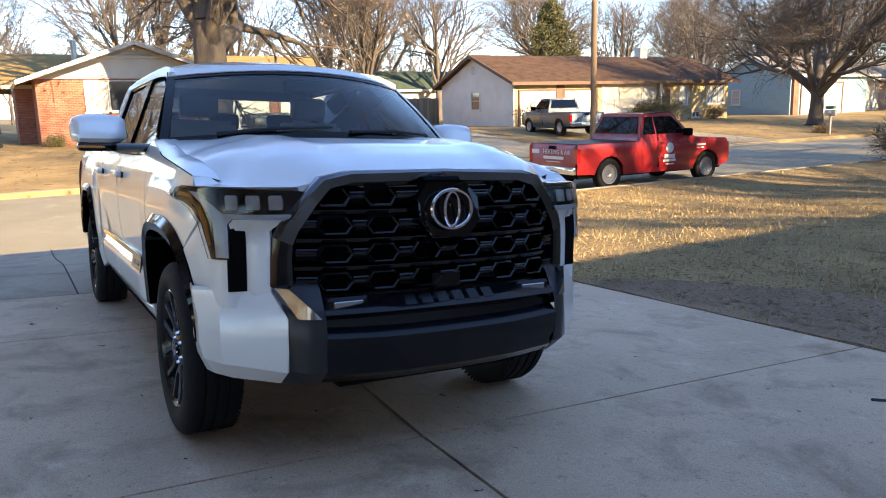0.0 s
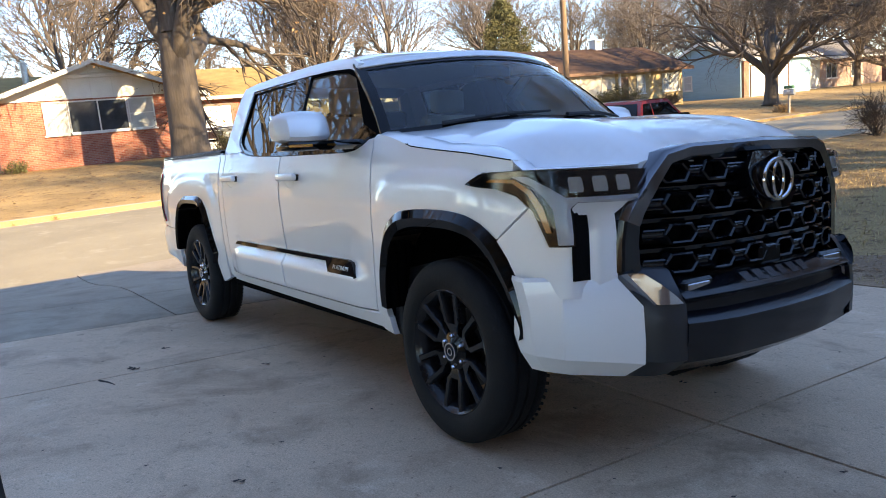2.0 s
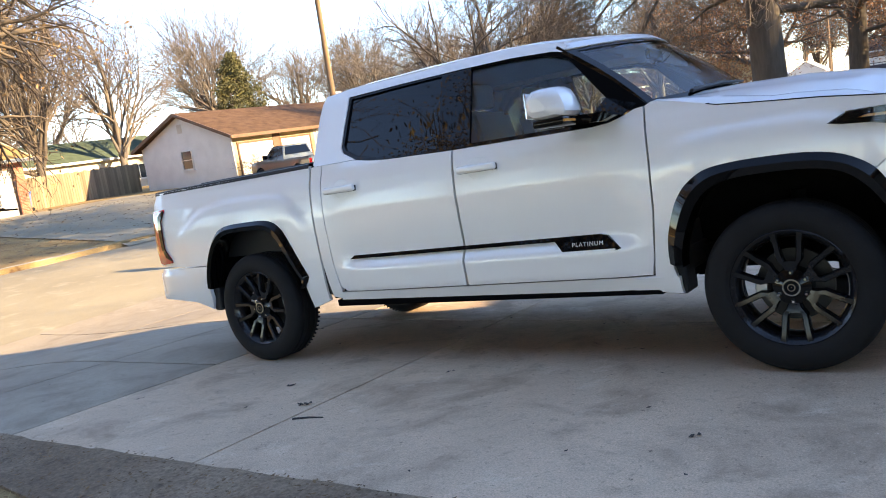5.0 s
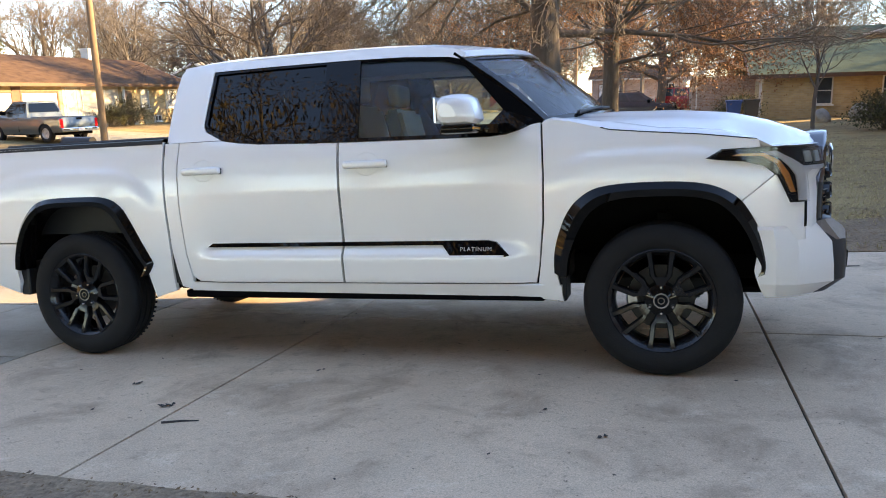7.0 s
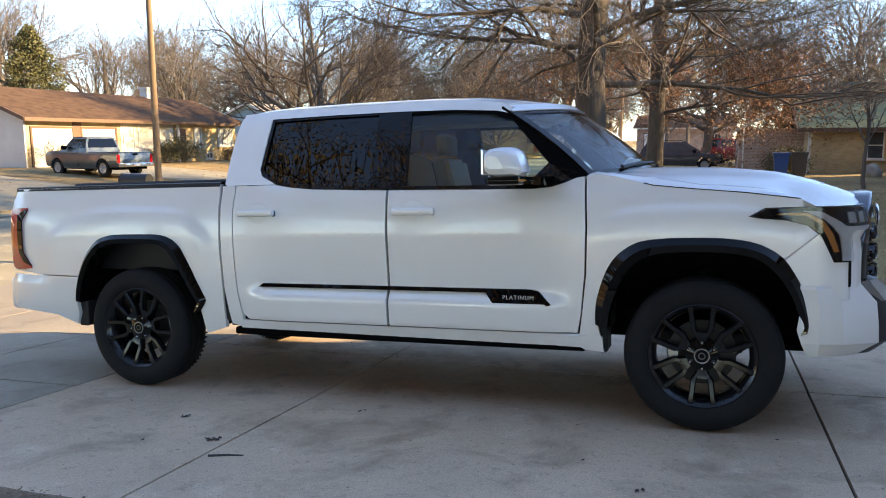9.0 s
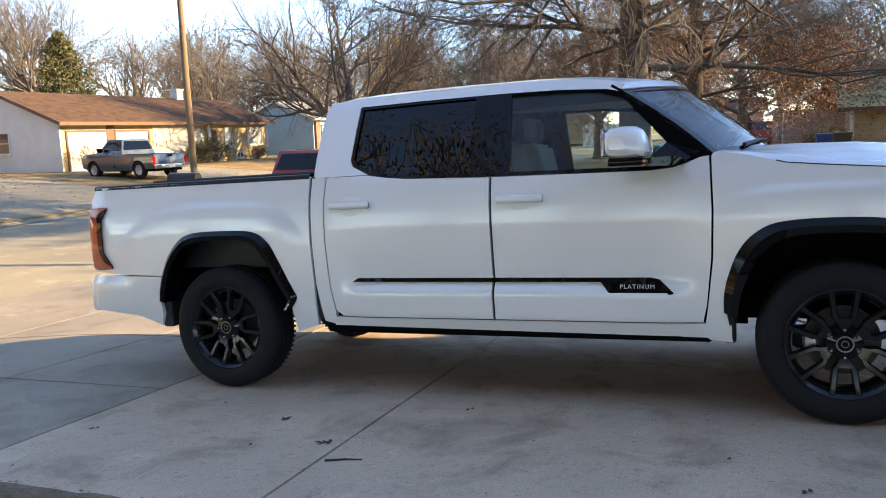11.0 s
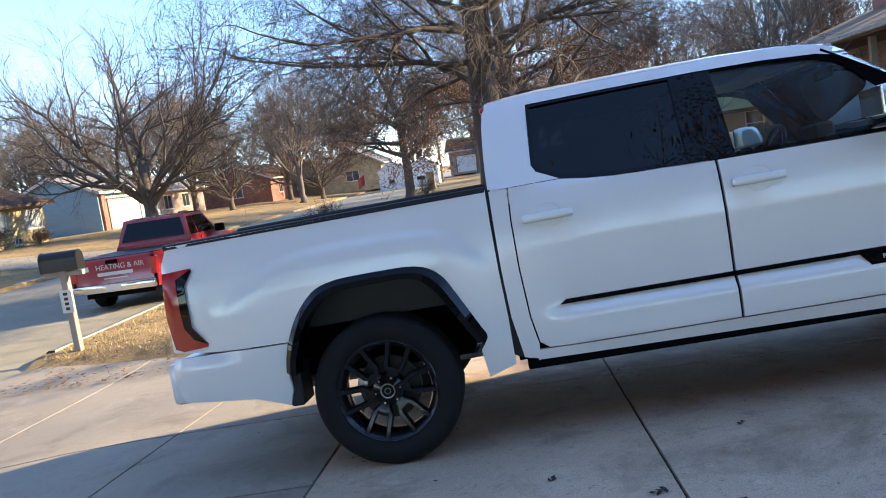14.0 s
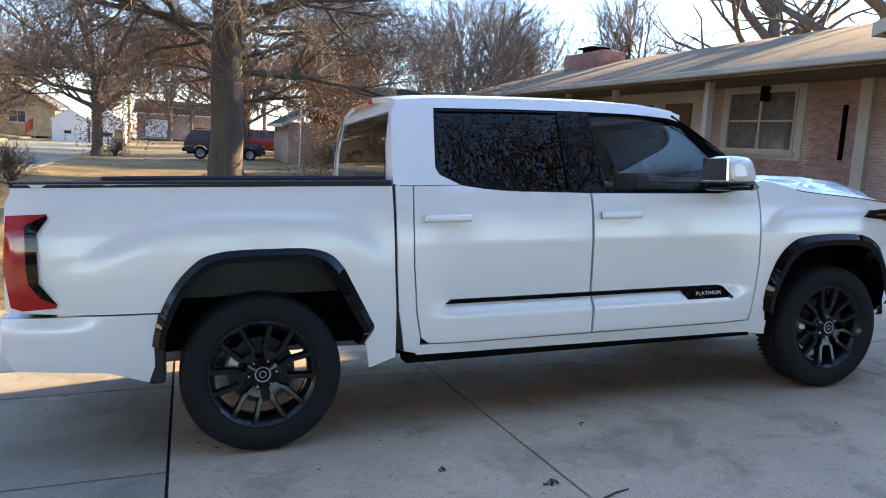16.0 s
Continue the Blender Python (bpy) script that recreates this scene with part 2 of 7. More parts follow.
ARCH_R_IN = [(-4.17, 0.58), (-4.155, 0.66), (-4.12, 0.75), (-4.075, 0.84), (-4.02, 0.91), (-3.95, 0.965), (-3.87, 0.992), (-3.78, 1.0), (-3.62, 1.002), (-3.49, 0.998), (-3.41, 0.97), (-3.35, 0.91), (-3.30, 0.83), (-3.25, 0.74), (-3.20, 0.65), (-3.175, 0.60), (-3.21, 0.54)]
PLAIN_Z, PLAIN_W = [0.38, 0.46, 0.55, 0.75, 0.95, 1.06, 1.15, 1.24, 1.30, 1.34, 1.40], [0.915, 0.935, 0.952, 0.966, 0.972, 0.973, 0.968, 0.957, 0.942, 0.930, 0.922]
DOOR_Z, DOOR_W = [0.38, 0.46, 0.52, 0.64, 0.66, 0.72, 0.74, 0.90, 1.06, 1.15, 1.24, 1.30, 1.34, 1.40], [0.90, 0.945, 0.974, 0.986, 0.985, 0.949, 0.945, 0.960, 0.971, 0.967, 0.957, 0.942, 0.930, 0.90]


def rounded(pts, n=4):
    """A smooth line through the points."""
    q = [pts[0]] + pts + [pts[-1]]
    out = []
    for a, b, c, d in zip(q, q[1:], q[2:], q[3:]):
        for k in range(n):
            t = k / n
            out.append(tuple(0.5 * (2 * b[i] + (c[i] - a[i]) * t + (2 * a[i] - 5 * b[i] + 4 * c[i] - d[i]) * t * t + (3 * b[i] - a[i] - 3 * c[i] + d[i]) * t ** 3) for i in (0, 1)))
    return out + [pts[-1]]


FLARE_F = rounded([(-0.66, 1.02), (-0.56, 1.10), (-0.44, 1.185), (-0.28, 1.213), (0.0, 1.218), (0.22, 1.205), (0.40, 1.13), (0.58, 1.04), (0.75, 0.98)])
FLARE_R = rounded([(-4.56, 1.0), (-4.39, 1.10), (-4.20, 1.205), (-4.03, 1.236), (-3.86, 1.245), (-3.56, 1.241), (-3.32, 1.229), (-3.22, 1.185), (-3.14, 1.10), (-3.06, 1.02)])


def flare(x, z, tops, size):
    top = line(x, [p[0] for p in tops], [p[1] for p in tops])
    return size * (0.62 * ease(top + 0.010, top - 0.034, z) + 0.38 * ease(top, top - 0.11, z))


def front_bulge(x, z):
    return flare(x, z, FLARE_F, 0.020) * ease(-0.66, -0.42, x) * ease(0.62, 0.20, x)


def side_w(x, z):
    """Half width of the body at a place along and up its side."""
    d = ease(-2.80, -2.66, x) * ease(-0.70, -0.82, x)
    w = line(z, PLAIN_Z, PLAIN_W) * (1 - d) + line(z, DOOR_Z, DOOR_W) * d
    if x < -2.97:
        w += flare(x, z, FLARE_R, 0.019) * ease(-4.64, -4.36, x) * ease(-2.98, -3.16, x)
    w += front_bulge(x, z)
    w -= line(x, [0.2, 0.45, 0.58, 0.68, 0.76, 0.9], [0, 0.014, 0.036, 0.075, 0.13, 0.3])
    w -= line(-x, [4.4, 4.7, 4.84, 4.9], [0, 0.01, 0.04, 0.09])
    return w


def cab_w(z):
    return line(z, [1.30, 1.34, 1.50, 1.70, 1.82, 1.88, 1.92], [0.925, 0.912, 0.850, 0.775, 0.728, 0.690, 0.62])


def side_panel(name, poly, mat_, sides=(-1, 1), step=0.07, step2=0.035, width=side_w, out=0.0, depth=0.03, parent=None, label=""):
    for s in sides:
        bm = sheet(bmesh.new(), poly, lambda x, z: (x, s * (width(x, z) + out), z), step, (0, -s * depth, 0), step2)
        ob = part(name, bm, mat_, parent or truck, label)
    return ob


G = 0.004
# outer skins, one panel each
fender_poly = [(-0.652, 0.47), (-0.64, 0.41), (-0.515, 0.40)] + ARCH_F_OUT[1:-5] + [(0.395, 0.935), (0.548, 1.058), (0.49, 1.107), (0.395, 1.133), (0.28, 1.144), (0.24, 1.152), (0.30, 1.192), (0.48, 1.195), (0.475, 1.235), (0.2, 1.272), (-0.07, 1.298), (-0.25, 1.318), (-0.35, 1.345), (-0.45, 1.372), (-0.57, 1.392), (-0.605, 1.375), (-0.597, 1.1), (-0.603, 0.85), (-0.632, 0.60)]
side_panel("front_fender", fender_poly, WHITE, step=0.04, step2=0.018)
front_door_poly = [(-1.796 + G, 0.505), (-0.66, 0.505), (-0.64, 0.60), (-0.61 - G, 0.85), (-0.604 - G, 1.1), (-0.612 - G, 1.375), (-0.66, 1.37), (-0.72, 1.345), (-0.80, 1.322), (-0.9, 1.313), (-1.2, 1.315), (-1.796 + G, 1.322)]
side_panel("front_door_skin", front_door_poly, WHITE, step2=0.02)
rear_door_poly = [(-2.80, 0.505), (-1.804 - G, 0.505), (-1.804 - G, 1.322), (-2.0, 1.328), (-2.32, 1.338), (-2.47, 1.352), (-2.60, 1.372), (-2.875, 1.372), (-2.885, 1.2), (-2.885, 0.95), (-2.87, 0.68), (-2.845, 0.54)]
side_panel("rear_door_skin", rear_door_poly, WHITE, step2=0.02)
side_panel("cab_corner_panel", [(-2.94, 0.47), (-2.86, 0.45), (-2.852, 0.53), (-2.878, 0.68), (-2.893, 0.95), (-2.893, 1.2), (-2.883, 1.372), (-2.980, 1.372), (-2.983, 1.2), (-2.983, 0.95), (-2.974, 0.7)], WHITE)
side_panel("rocker_panel", [(-2.87, 0.443), (-0.52, 0.42), (-0.52, 0.49), (-0.66, 0.498), (-2.86, 0.498)], WHITE, step=0.2)
bed_poly = [(-2.992, 0.44), (-2.99, 0.70), (-2.998, 0.95), (-3.0, 1.2), (-2.998, 1.385), (-4.80, 1.388), (-4.84, 1.30), (-4.85, 1.05), (-4.86, 0.80), (-4.56, 0.772), (-4.18, 0.766)] + ARCH_R_OUT[3:-1] + [(-3.16, 0.56), (-3.14, 0.395)]
side_panel("bed_side", bed_poly, WHITE, step=0.04, step2=0.018)
bump_poly = [(-4.88, 0.764), (-4.885, 0.60), (-4.83, 0.515), (-4.68, 0.505), (-4.42, 0.478), (-4.245, 0.415), (-4.215, 0.50), (-4.215, 0.66), (-4.19, 0.758), (-4.56, 0.764)]


def bumper_w(x, z):
    return side_w(x, z) + 0.022 * ease(0.765, 0.70, z) * ease(-4.4, -4.6, x)


side_panel("rear_bumper_end", bump_poly, WHITE, step=0.06, step2=0.03, width=bumper_w)
# tailgate and rear bumper across the back
bm = boxm(bmesh.new(), -4.85, -4.74, -0.76, 0.76, 0.80, 1.385, 0.02, 2)
boxm(bm, -4.88, -4.84, -0.55, 0.55, 1.14, 1.24, 0.015)
part("tailgate", bm, WHITE, truck)
part("rear_bumper", box(-4.93, -4.78, -0.90, 0.90, 0.50, 0.74, 0.03, 2), WHITE, truck)
part("rear_step", box(-4.935, -4.75, -0.5, 0.5, 0.742, 0.765, 0.008), BLACK_PLASTIC, truck)
# black inner shells behind the skins, so that the open gaps read as shade
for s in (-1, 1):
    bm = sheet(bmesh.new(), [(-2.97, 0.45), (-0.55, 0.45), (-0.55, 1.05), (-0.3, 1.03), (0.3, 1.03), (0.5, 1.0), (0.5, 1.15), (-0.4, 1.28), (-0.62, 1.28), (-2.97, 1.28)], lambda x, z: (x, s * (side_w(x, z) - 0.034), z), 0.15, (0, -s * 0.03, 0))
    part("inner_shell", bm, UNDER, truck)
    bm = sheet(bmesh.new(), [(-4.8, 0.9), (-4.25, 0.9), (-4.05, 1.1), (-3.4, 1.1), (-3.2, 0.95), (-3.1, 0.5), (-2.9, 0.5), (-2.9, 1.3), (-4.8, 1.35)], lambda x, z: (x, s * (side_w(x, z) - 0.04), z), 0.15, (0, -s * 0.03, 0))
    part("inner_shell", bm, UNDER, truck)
    # black strip filling the gap between cab and bed for its shade, and the sill rail
    bm = sheet(bmesh.new(), [(-3.01, 0.5), (-2.935, 0.46), (-2.966, 0.7), (-2.974, 1.0), (-2.972, 1.38), (-3.012, 1.38)], lambda x, z: (x, s * (side_w(x, z) - 0.018), z), 0.2, (0, -s * 0.03, 0))
    part("cab_bed_gap", bm, BLACK_PLASTIC, truck)
    part("sill_rail", box(-2.93, -0.62, min(s * 0.80, s * 0.925), max(s * 0.80, s * 0.925), 0.395, 0.445, 0.012, 2), TRIM_BLACK, truck)
    bm = strip(bmesh.new(), [[(x, s * (side_w(x, z) + 0.004), z), (x * 0.5 + xi * 0.5, s * (side_w(x, z) + 0.032), (z + zi) / 2), (xi, s * (side_w(x, z) + 0.022), zi), (xi, s * 0.86, zi)] for (x, z), (xi, zi) in zip(rounded(ARCH_F_OUT), rounded(ARCH_F_IN))])
    part("wheel_arch_trim", bm, GLOSS_BLACK, truck)
    bm = strip(bmesh.new(), [[(x, s * (side_w(x, z) + 0.004), z), (x * 0.5 + xi * 0.5, s * (side_w(x, z) + 0.032), (z + zi) / 2), (xi, s * (side_w(x, z) + 0.022), zi), (xi, s * 0.86, zi)] for (x, z), (xi, zi) in zip(rounded(ARCH_R_OUT), rounded(ARCH_R_IN))])
    part("wheel_arch_trim", bm, GLOSS_BLACK, truck)
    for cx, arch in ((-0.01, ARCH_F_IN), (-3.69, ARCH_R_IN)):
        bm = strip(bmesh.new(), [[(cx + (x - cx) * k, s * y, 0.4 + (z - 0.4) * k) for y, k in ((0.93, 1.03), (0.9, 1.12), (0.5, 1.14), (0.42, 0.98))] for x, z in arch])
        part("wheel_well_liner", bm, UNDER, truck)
    bm = boxm(bmesh.new(), -4.25, -4.17, min(s * 0.72, s * 0.93), max(s * 0.72, s * 0.93), 0.40, 0.62, 0.01)
    part("mud_flap", bm, BLACK_PLASTIC, truck)
    bm = boxm(bmesh.new(), -0.56, -0.50, min(s * 0.72, s * 0.90), max(s * 0.72, s * 0.90), 0.39, 0.56, 0.01)
    part("mud_flap", bm, BLACK_PLASTIC, truck)
    # moulding with its badge plate
    m_poly = [(-2.71, 0.722), (-1.805, 0.722), (-1.795, 0.722), (-1.185, 0.722), (-1.135, 0.655), (-0.825, 0.655), (-0.80, 0.662), (-0.875, 0.735), (-0.92, 0.745), (-2.675, 0.745)]
    bm = sheet(bmesh.new(), m_poly, lambda x, z: (x, s * (line(z, [0.65, 0.75], [0.986, 0.962])), z), 0.3, (0, -s * 0.025, 0))
    plate = part("door_moulding", bm, GLOSS_BLACK, truck, "gloss black door moulding with lettered plate")
    up = Vector((0, -s * 0.235, 0.97)).normalized()
    m4 = Matrix(((-s, 0, 0), (0, up.y, up.z * s), (0, up.z, -up.y * s))).to_4x4() if s < 0 else Matrix(((-1, 0, 0), (0, up.y, up.z), (0, up.z, -up.y))).to_4x4()
    t4 = lettering("plate_lettering", "PLATINUM", 0.033, Matrix.Translation((-0.99, s * 0.9765, 0.697)) @ m4, LETTER, truck, 0.0015, spacing=1.22)
    # handles
    for hx in (-2.70, -1.62):
        hw = side_w(hx, 1.195)
        bm = sheet(bmesh.new(), [(hx + 0.08 * math.cos(a), 1.195 + 0.066 * math.sin(a)) for a in [k * math.pi / 10 for k in range(20)]], lambda x, z: (x, s * (side_w(x, z) - 0.040 + 0.042 * min(1, (((x - hx) / 0.08) ** 2 + ((z - 1.195) / 0.066) ** 2) ** 0.7)), z), 0.03, None)
        part("handle_cup", bm, WHITE, truck)
        part("door_handle", box(hx - 0.135, hx + 0.135, min(s * (hw + 0.012), s * (hw + 0.045)), max(s * (hw + 0.012), s * (hw + 0.045)), 1.173, 1.217, 0.014, 3), WHITE, truck)
        # a black block stands for the shade behind the handle
        part("handle_shadow_gap", box(hx - 0.128, hx + 0.128, min(s * (hw - 0.01), s * (hw + 0.014)), max(s * (hw - 0.01), s * (hw + 0.014)), 1.172, 1.210, 0.004), BLACK_PLASTIC, truck)

# greenhouse
C_EDGE = [(-2.984, 1.375), (-2.982, 1.48), (-2.974, 1.60), (-2.962, 1.72), (-2.946, 1.80), (-2.915, 1.850)]
WIN_REAR = [(-2.735, 1.47), (-2.728, 1.56), (-2.716, 1.70), (-2.705, 1.806)]


def cab_side(x, z):
    return cab_w(z)


side_panel("c_pillar", C_EDGE + [(-2.70, 1.868), (-2.70, 1.808)] + WIN_REAR[::-1] + [(-2.715, 1.432), (-2.60, 1.376)], WHITE, width=cab_side, step=0.06, step2=0.04)
side_panel("roof_rail", [(-2.70, 1.808), (-2.26, 1.812), (-1.78, 1.81), (-1.43, 1.802), (-1.16, 1.782), (-1.09, 1.765), (-1.06, 1.80), (-1.14, 1.832), (-1.35, 1.862), (-1.7, 1.875), (-2.2, 1.878), (-2.70, 1.868)], WHITE, width=cab_side, step=0.12, step2=0.03)
FRAME = [
    [(-2.733, 1.475), (-2.71, 1.43), (-2.60, 1.376), (-2.47, 1.356), (-2.32, 1.342), (-1.93, 1.33), (-1.93, 1.348), (-2.31, 1.36), (-2.46, 1.374), (-2.585, 1.395), (-2.69, 1.445), (-2.713, 1.48), (-2.686, 1.790), (-2.26, 1.796), (-1.93, 1.797), (-1.93, 1.814), (-2.26, 1.814), (-2.703, 1.808)],
]
side_panel("window_surround", FRAME[0], GLOSS_BLACK, width=lambda x, z: cab_w(z) - 0.006, depth=0.02, step=0.3, step2=0.06)
side_panel("window_surround", [(-1.93, 1.33), (-1.75, 1.326), (-1.69, 1.325), (-1.71, 1.809), (-1.93, 1.814)], GLOSS_BLACK, width=lambda x, z: cab_w(z) - 0.006, depth=0.02, step=0.3, step2=0.06)
side_panel("window_surround", [(-1.69, 1.325), (-0.9, 1.317), (-0.76, 1.34), (-0.66, 1.40), (-0.83, 1.46), (-0.90, 1.39), (-0.93, 1.338), (-1.69, 1.345)], GLOSS_BLACK, width=lambda x, z: cab_w(z) - 0.006, depth=0.02, step=0.3, step2=0.06)
side_panel("a_pillar_trim", [(-0.68, 1.355), (-0.615, 1.375), (-0.595, 1.388), (-0.705, 1.491), (-0.835, 1.596), (-0.97, 1.697), (-1.10, 1.778), (-1.16, 1.788), (-1.43, 1.804), (-1.71, 1.809), (-1.71, 1.79), (-1.43, 1.786), (-1.2, 1.765), (-1.06, 1.72), (-0.83, 1.46)], TRIM_BLACK, width=lambda x, z: cab_w(z) - 0.006, depth=0.02, step=0.3, step2=0.06)
side_panel("rear_side_glass", [(-2.722, 1.47), (-2.70, 1.435), (-2.60, 1.38), (-2.32, 1.345), (-1.92, 1.335), (-1.92, 1.81), (-2.695, 1.802)], GLASS_DARK, width=lambda x, z: cab_w(z) - 0.02, depth=0.004, step=0.4, step2=0.06)
side_panel("front_side_glass", [(-1.71, 1.335), (-0.92, 1.33), (-0.83, 1.455), (-1.055, 1.725), (-1.2, 1.77), (-1.43, 1.79), (-1.71, 1.80)], GLASS_TINT, width=lambda x, z: cab_w(z) - 0.02, depth=0.004, step=0.4, step2=0.06)


def roof_z(x, y):
    edge = line(x, [-2.95, -2.86, -2.6, -2.1, -1.6, -1.3, -1.12, -1.0, -0.82], [1.848, 1.866, 1.879, 1.882, 1.876, 1.861, 1.84, 1.822, 1.79])
    return edge + 0.058 * (1 - (y / 0.70) ** 2) - 0.012 * max(0, abs(y) - 0.6) / 0.1


bm = sheet(bmesh.new(), [(-2.92, -0.68), (-2.935, -0.4), (-2.94, 0.0), (-2.935, 0.4), (-2.92, 0.68), (-2.85, 0.70), (-1.10, 0.70), (-0.99, 0.55), (-0.91, 0.4), (-0.845, 0.2), (-0.823, 0), (-0.845, -0.2), (-0.91, -0.4), (-0.99, -0.55), (-1.10, -0.70), (-2.85, -0.70)], lambda x, y: (x, y, roof_z(x, y)), 0.1, (0, 0, -0.03))
part("roof", bm, WHITE, truck)


def screen(u, v):
    """Windscreen: u across, v from base to top."""
    y = u * (0.886 - 0.15 * v)
    x = -0.30 - 0.30 * u * u - 0.53 * v + 0.03 * math.sin(v * math.pi)
    return (x, y, 1.43 - 0.045 * u * u + 0.415 * v)


bm = sheet(bmesh.new(), [(-1, 0), (1, 0), (1, 1), (-1, 1)], screen, 0.1, (0, 0, -0.006))
part("windscreen", bm, GLASS_WS, truck)
bm = bmesh.new()
for a, b, c, d in (((-1.004, 0), (-0.955, 0), (-0.95, 1), (-1.004, 1.0)), ((0.955, 0), (1.004, 0), (1.004, 1.0), (0.95, 1)), ((-1, 0.875), (1, 0.875), (1, 0.93), (-1, 0.93)), ((-1, -0.03), (1, -0.03), (1, 0.035), (-1, 0.035))):
    sheet(bm, [a, b, c, d], lambda u, v: tuple(Vector(screen(u, v)) + Vector((0.004, 0, 0.005))), 0.2, (-0.01, 0, -0.02))
part("windscreen_band", bm, GLOSS_BLACK, truck)
bm = sheet(bmesh.new(), [(-0.99, 0.915), (0.99, 0.915), (0.99, 1.0), (-0.99, 1.0)], lambda u, v: tuple(Vector(screen(u, v)) + Vector((0.008, 0, 0.010))), 0.1, (-0.012, 0, -0.014), 0.02)
part("roof_lip", bm, WHITE, truck)
for k, (y0, y1) in enumerate(((-0.62, -0.02), (0.08, 0.68))):
    bm = tube(bmesh.new(), [tuple(Vector(screen(y / 0.88, v)) + Vector((0.012, 0, 0.014))) for y, v in ((y0, 0.02), ((y0 + y1) / 2, 0.06), (y1, 0.07))], [0.012, 0.011, 0.006], 6)
    part("wiper", bm, BLACK_PLASTIC, truck)
# back of the cab
bm = bmesh.new()
for poly in ([(-0.90, 1.0), (0.90, 1.0), (0.90, 1.375), (-0.90, 1.375)], [(-0.88, 1.375), (-0.70, 1.375), (-0.62, 1.79), (-0.71, 1.85)], [(0.70, 1.375), (0.88, 1.375), (0.71, 1.85), (0.62, 1.79)], [(-0.71, 1.85), (-0.62, 1.78), (0.62, 1.78), (0.71, 1.85), (0.5, 1.885), (-0.5, 1.885)]):
    sheet(bm, poly, lambda y, z: (line(z, [1.0, 1.375, 1.6, 1.85, 1.9], [-2.978, -2.978, -2.968, -2.925, -2.91]), y, z), 0.2, (0.03, 0, 0))
part("cab_back", bm, WHITE, truck)
bm = sheet(bmesh.new(), [(-0.71, 1.37), (0.71, 1.37), (0.63, 1.79), (-0.63, 1.79)], lambda y, z: (line(z, [1.0, 1.375, 1.6, 1.85], [-2.984, -2.984, -2.974, -2.932]), y, z), 0.2, (0.004, 0, 0))
part("rear_window", bm, GLASS_REAR, truck)
bm = boxm(bmesh.new(), -2.965, -2.92, -0.22, 0.22, 1.868, 1.900, 0.01)
part("high_brake_lamp", bm, RED_LENS, truck)
bm = bmesh.new()
prism(bm, [(-2.70, 1.915), (-2.50, 1.925), (-2.53, 1.955), (-2.66, 1.985), (-2.72, 1.98)], lambda u, v, t: (u, t * (1 if v < 1.95 else 0.55), v), -0.035, 0.035)
part("roof_aerial", bm, BLACK_PLASTIC, truck)

# hood
def hood_z(x, y):
    base = line(x, [-0.48, -0.2, 0.1, 0.4, 0.6, 0.74, 0.82, 0.87], [1.405, 1.408, 1.395, 1.36, 1.318, 1.272, 1.24, 1.215])
    a = abs(y)
    dome = 0.016 * ease(0.64, 0.56, a) * ease(0.85, 0.3, x) - 0.012 * ease(0.46, 0.36, a)
    fall = -0.105 * max(0.0, (a - 0.40) / 0.468) ** 2.6 * line(x, [-0.45, 0.0, 0.5], [0.15, 0.78, 0.75])
    z = base + dome + fall + 0.018 * (1 - (a / 0.85) ** 2) * ease(-0.5, 0.9, x)
    k = ease(0.17, -0.01, line(x, [0.3, 0.58, 0.66, 0.80, 0.875], [0.862, 0.835, 0.80, 0.66, 0.58]) - a) * ease(0.30, 0.60, x)
    return z * (1 - k) + 1.198 * k


def hood_place(x, y):
    bow = -0.11 * (y / 0.75) ** 2 * ease(0.2, 0.87, x) - 0.06 * (y / 0.8) ** 2 * ease(0.1, -0.48, x)
    return (x + bow, y, hood_z(x, y))


bm = sheet(bmesh.new(), [(-0.53, -0.79), (-0.40, -0.85), (-0.28, -0.862), (0.0, -0.868), (0.3, -0.862), (0.58, -0.835), (0.66, -0.80), (0.80, -0.66), (0.845, -0.60), (0.852, 0), (0.845, 0.60), (0.80, 0.66), (0.66, 0.80), (0.58, 0.835), (0.3, 0.862), (0.0, 0.868), (-0.28, 0.862), (-0.40, 0.85), (-0.53, 0.79)], hood_place, 0.05, (0, 0, -0.035))
part("hood", bm, WHITE, truck)
rows = []
for u in np.linspace(-0.98, 0.98, 21):
    x, y, z = screen(u, 0.0)
    rows.append([(x - 0.10, y * 0.97, z - 0.07), (x - 0.02, y, z - 0.012), (x + 0.06, y, z - 0.03), (x + 0.10, y, z - 0.06)])
part("cowl", strip(bmesh.new(), rows), BLACK_PLASTIC, truck)
bm = boxm(bmesh.new(), -0.45, 0.62, -0.80, 0.80, 1.02, 1.17)
part("engine_bay", bm, UNDER, truck)
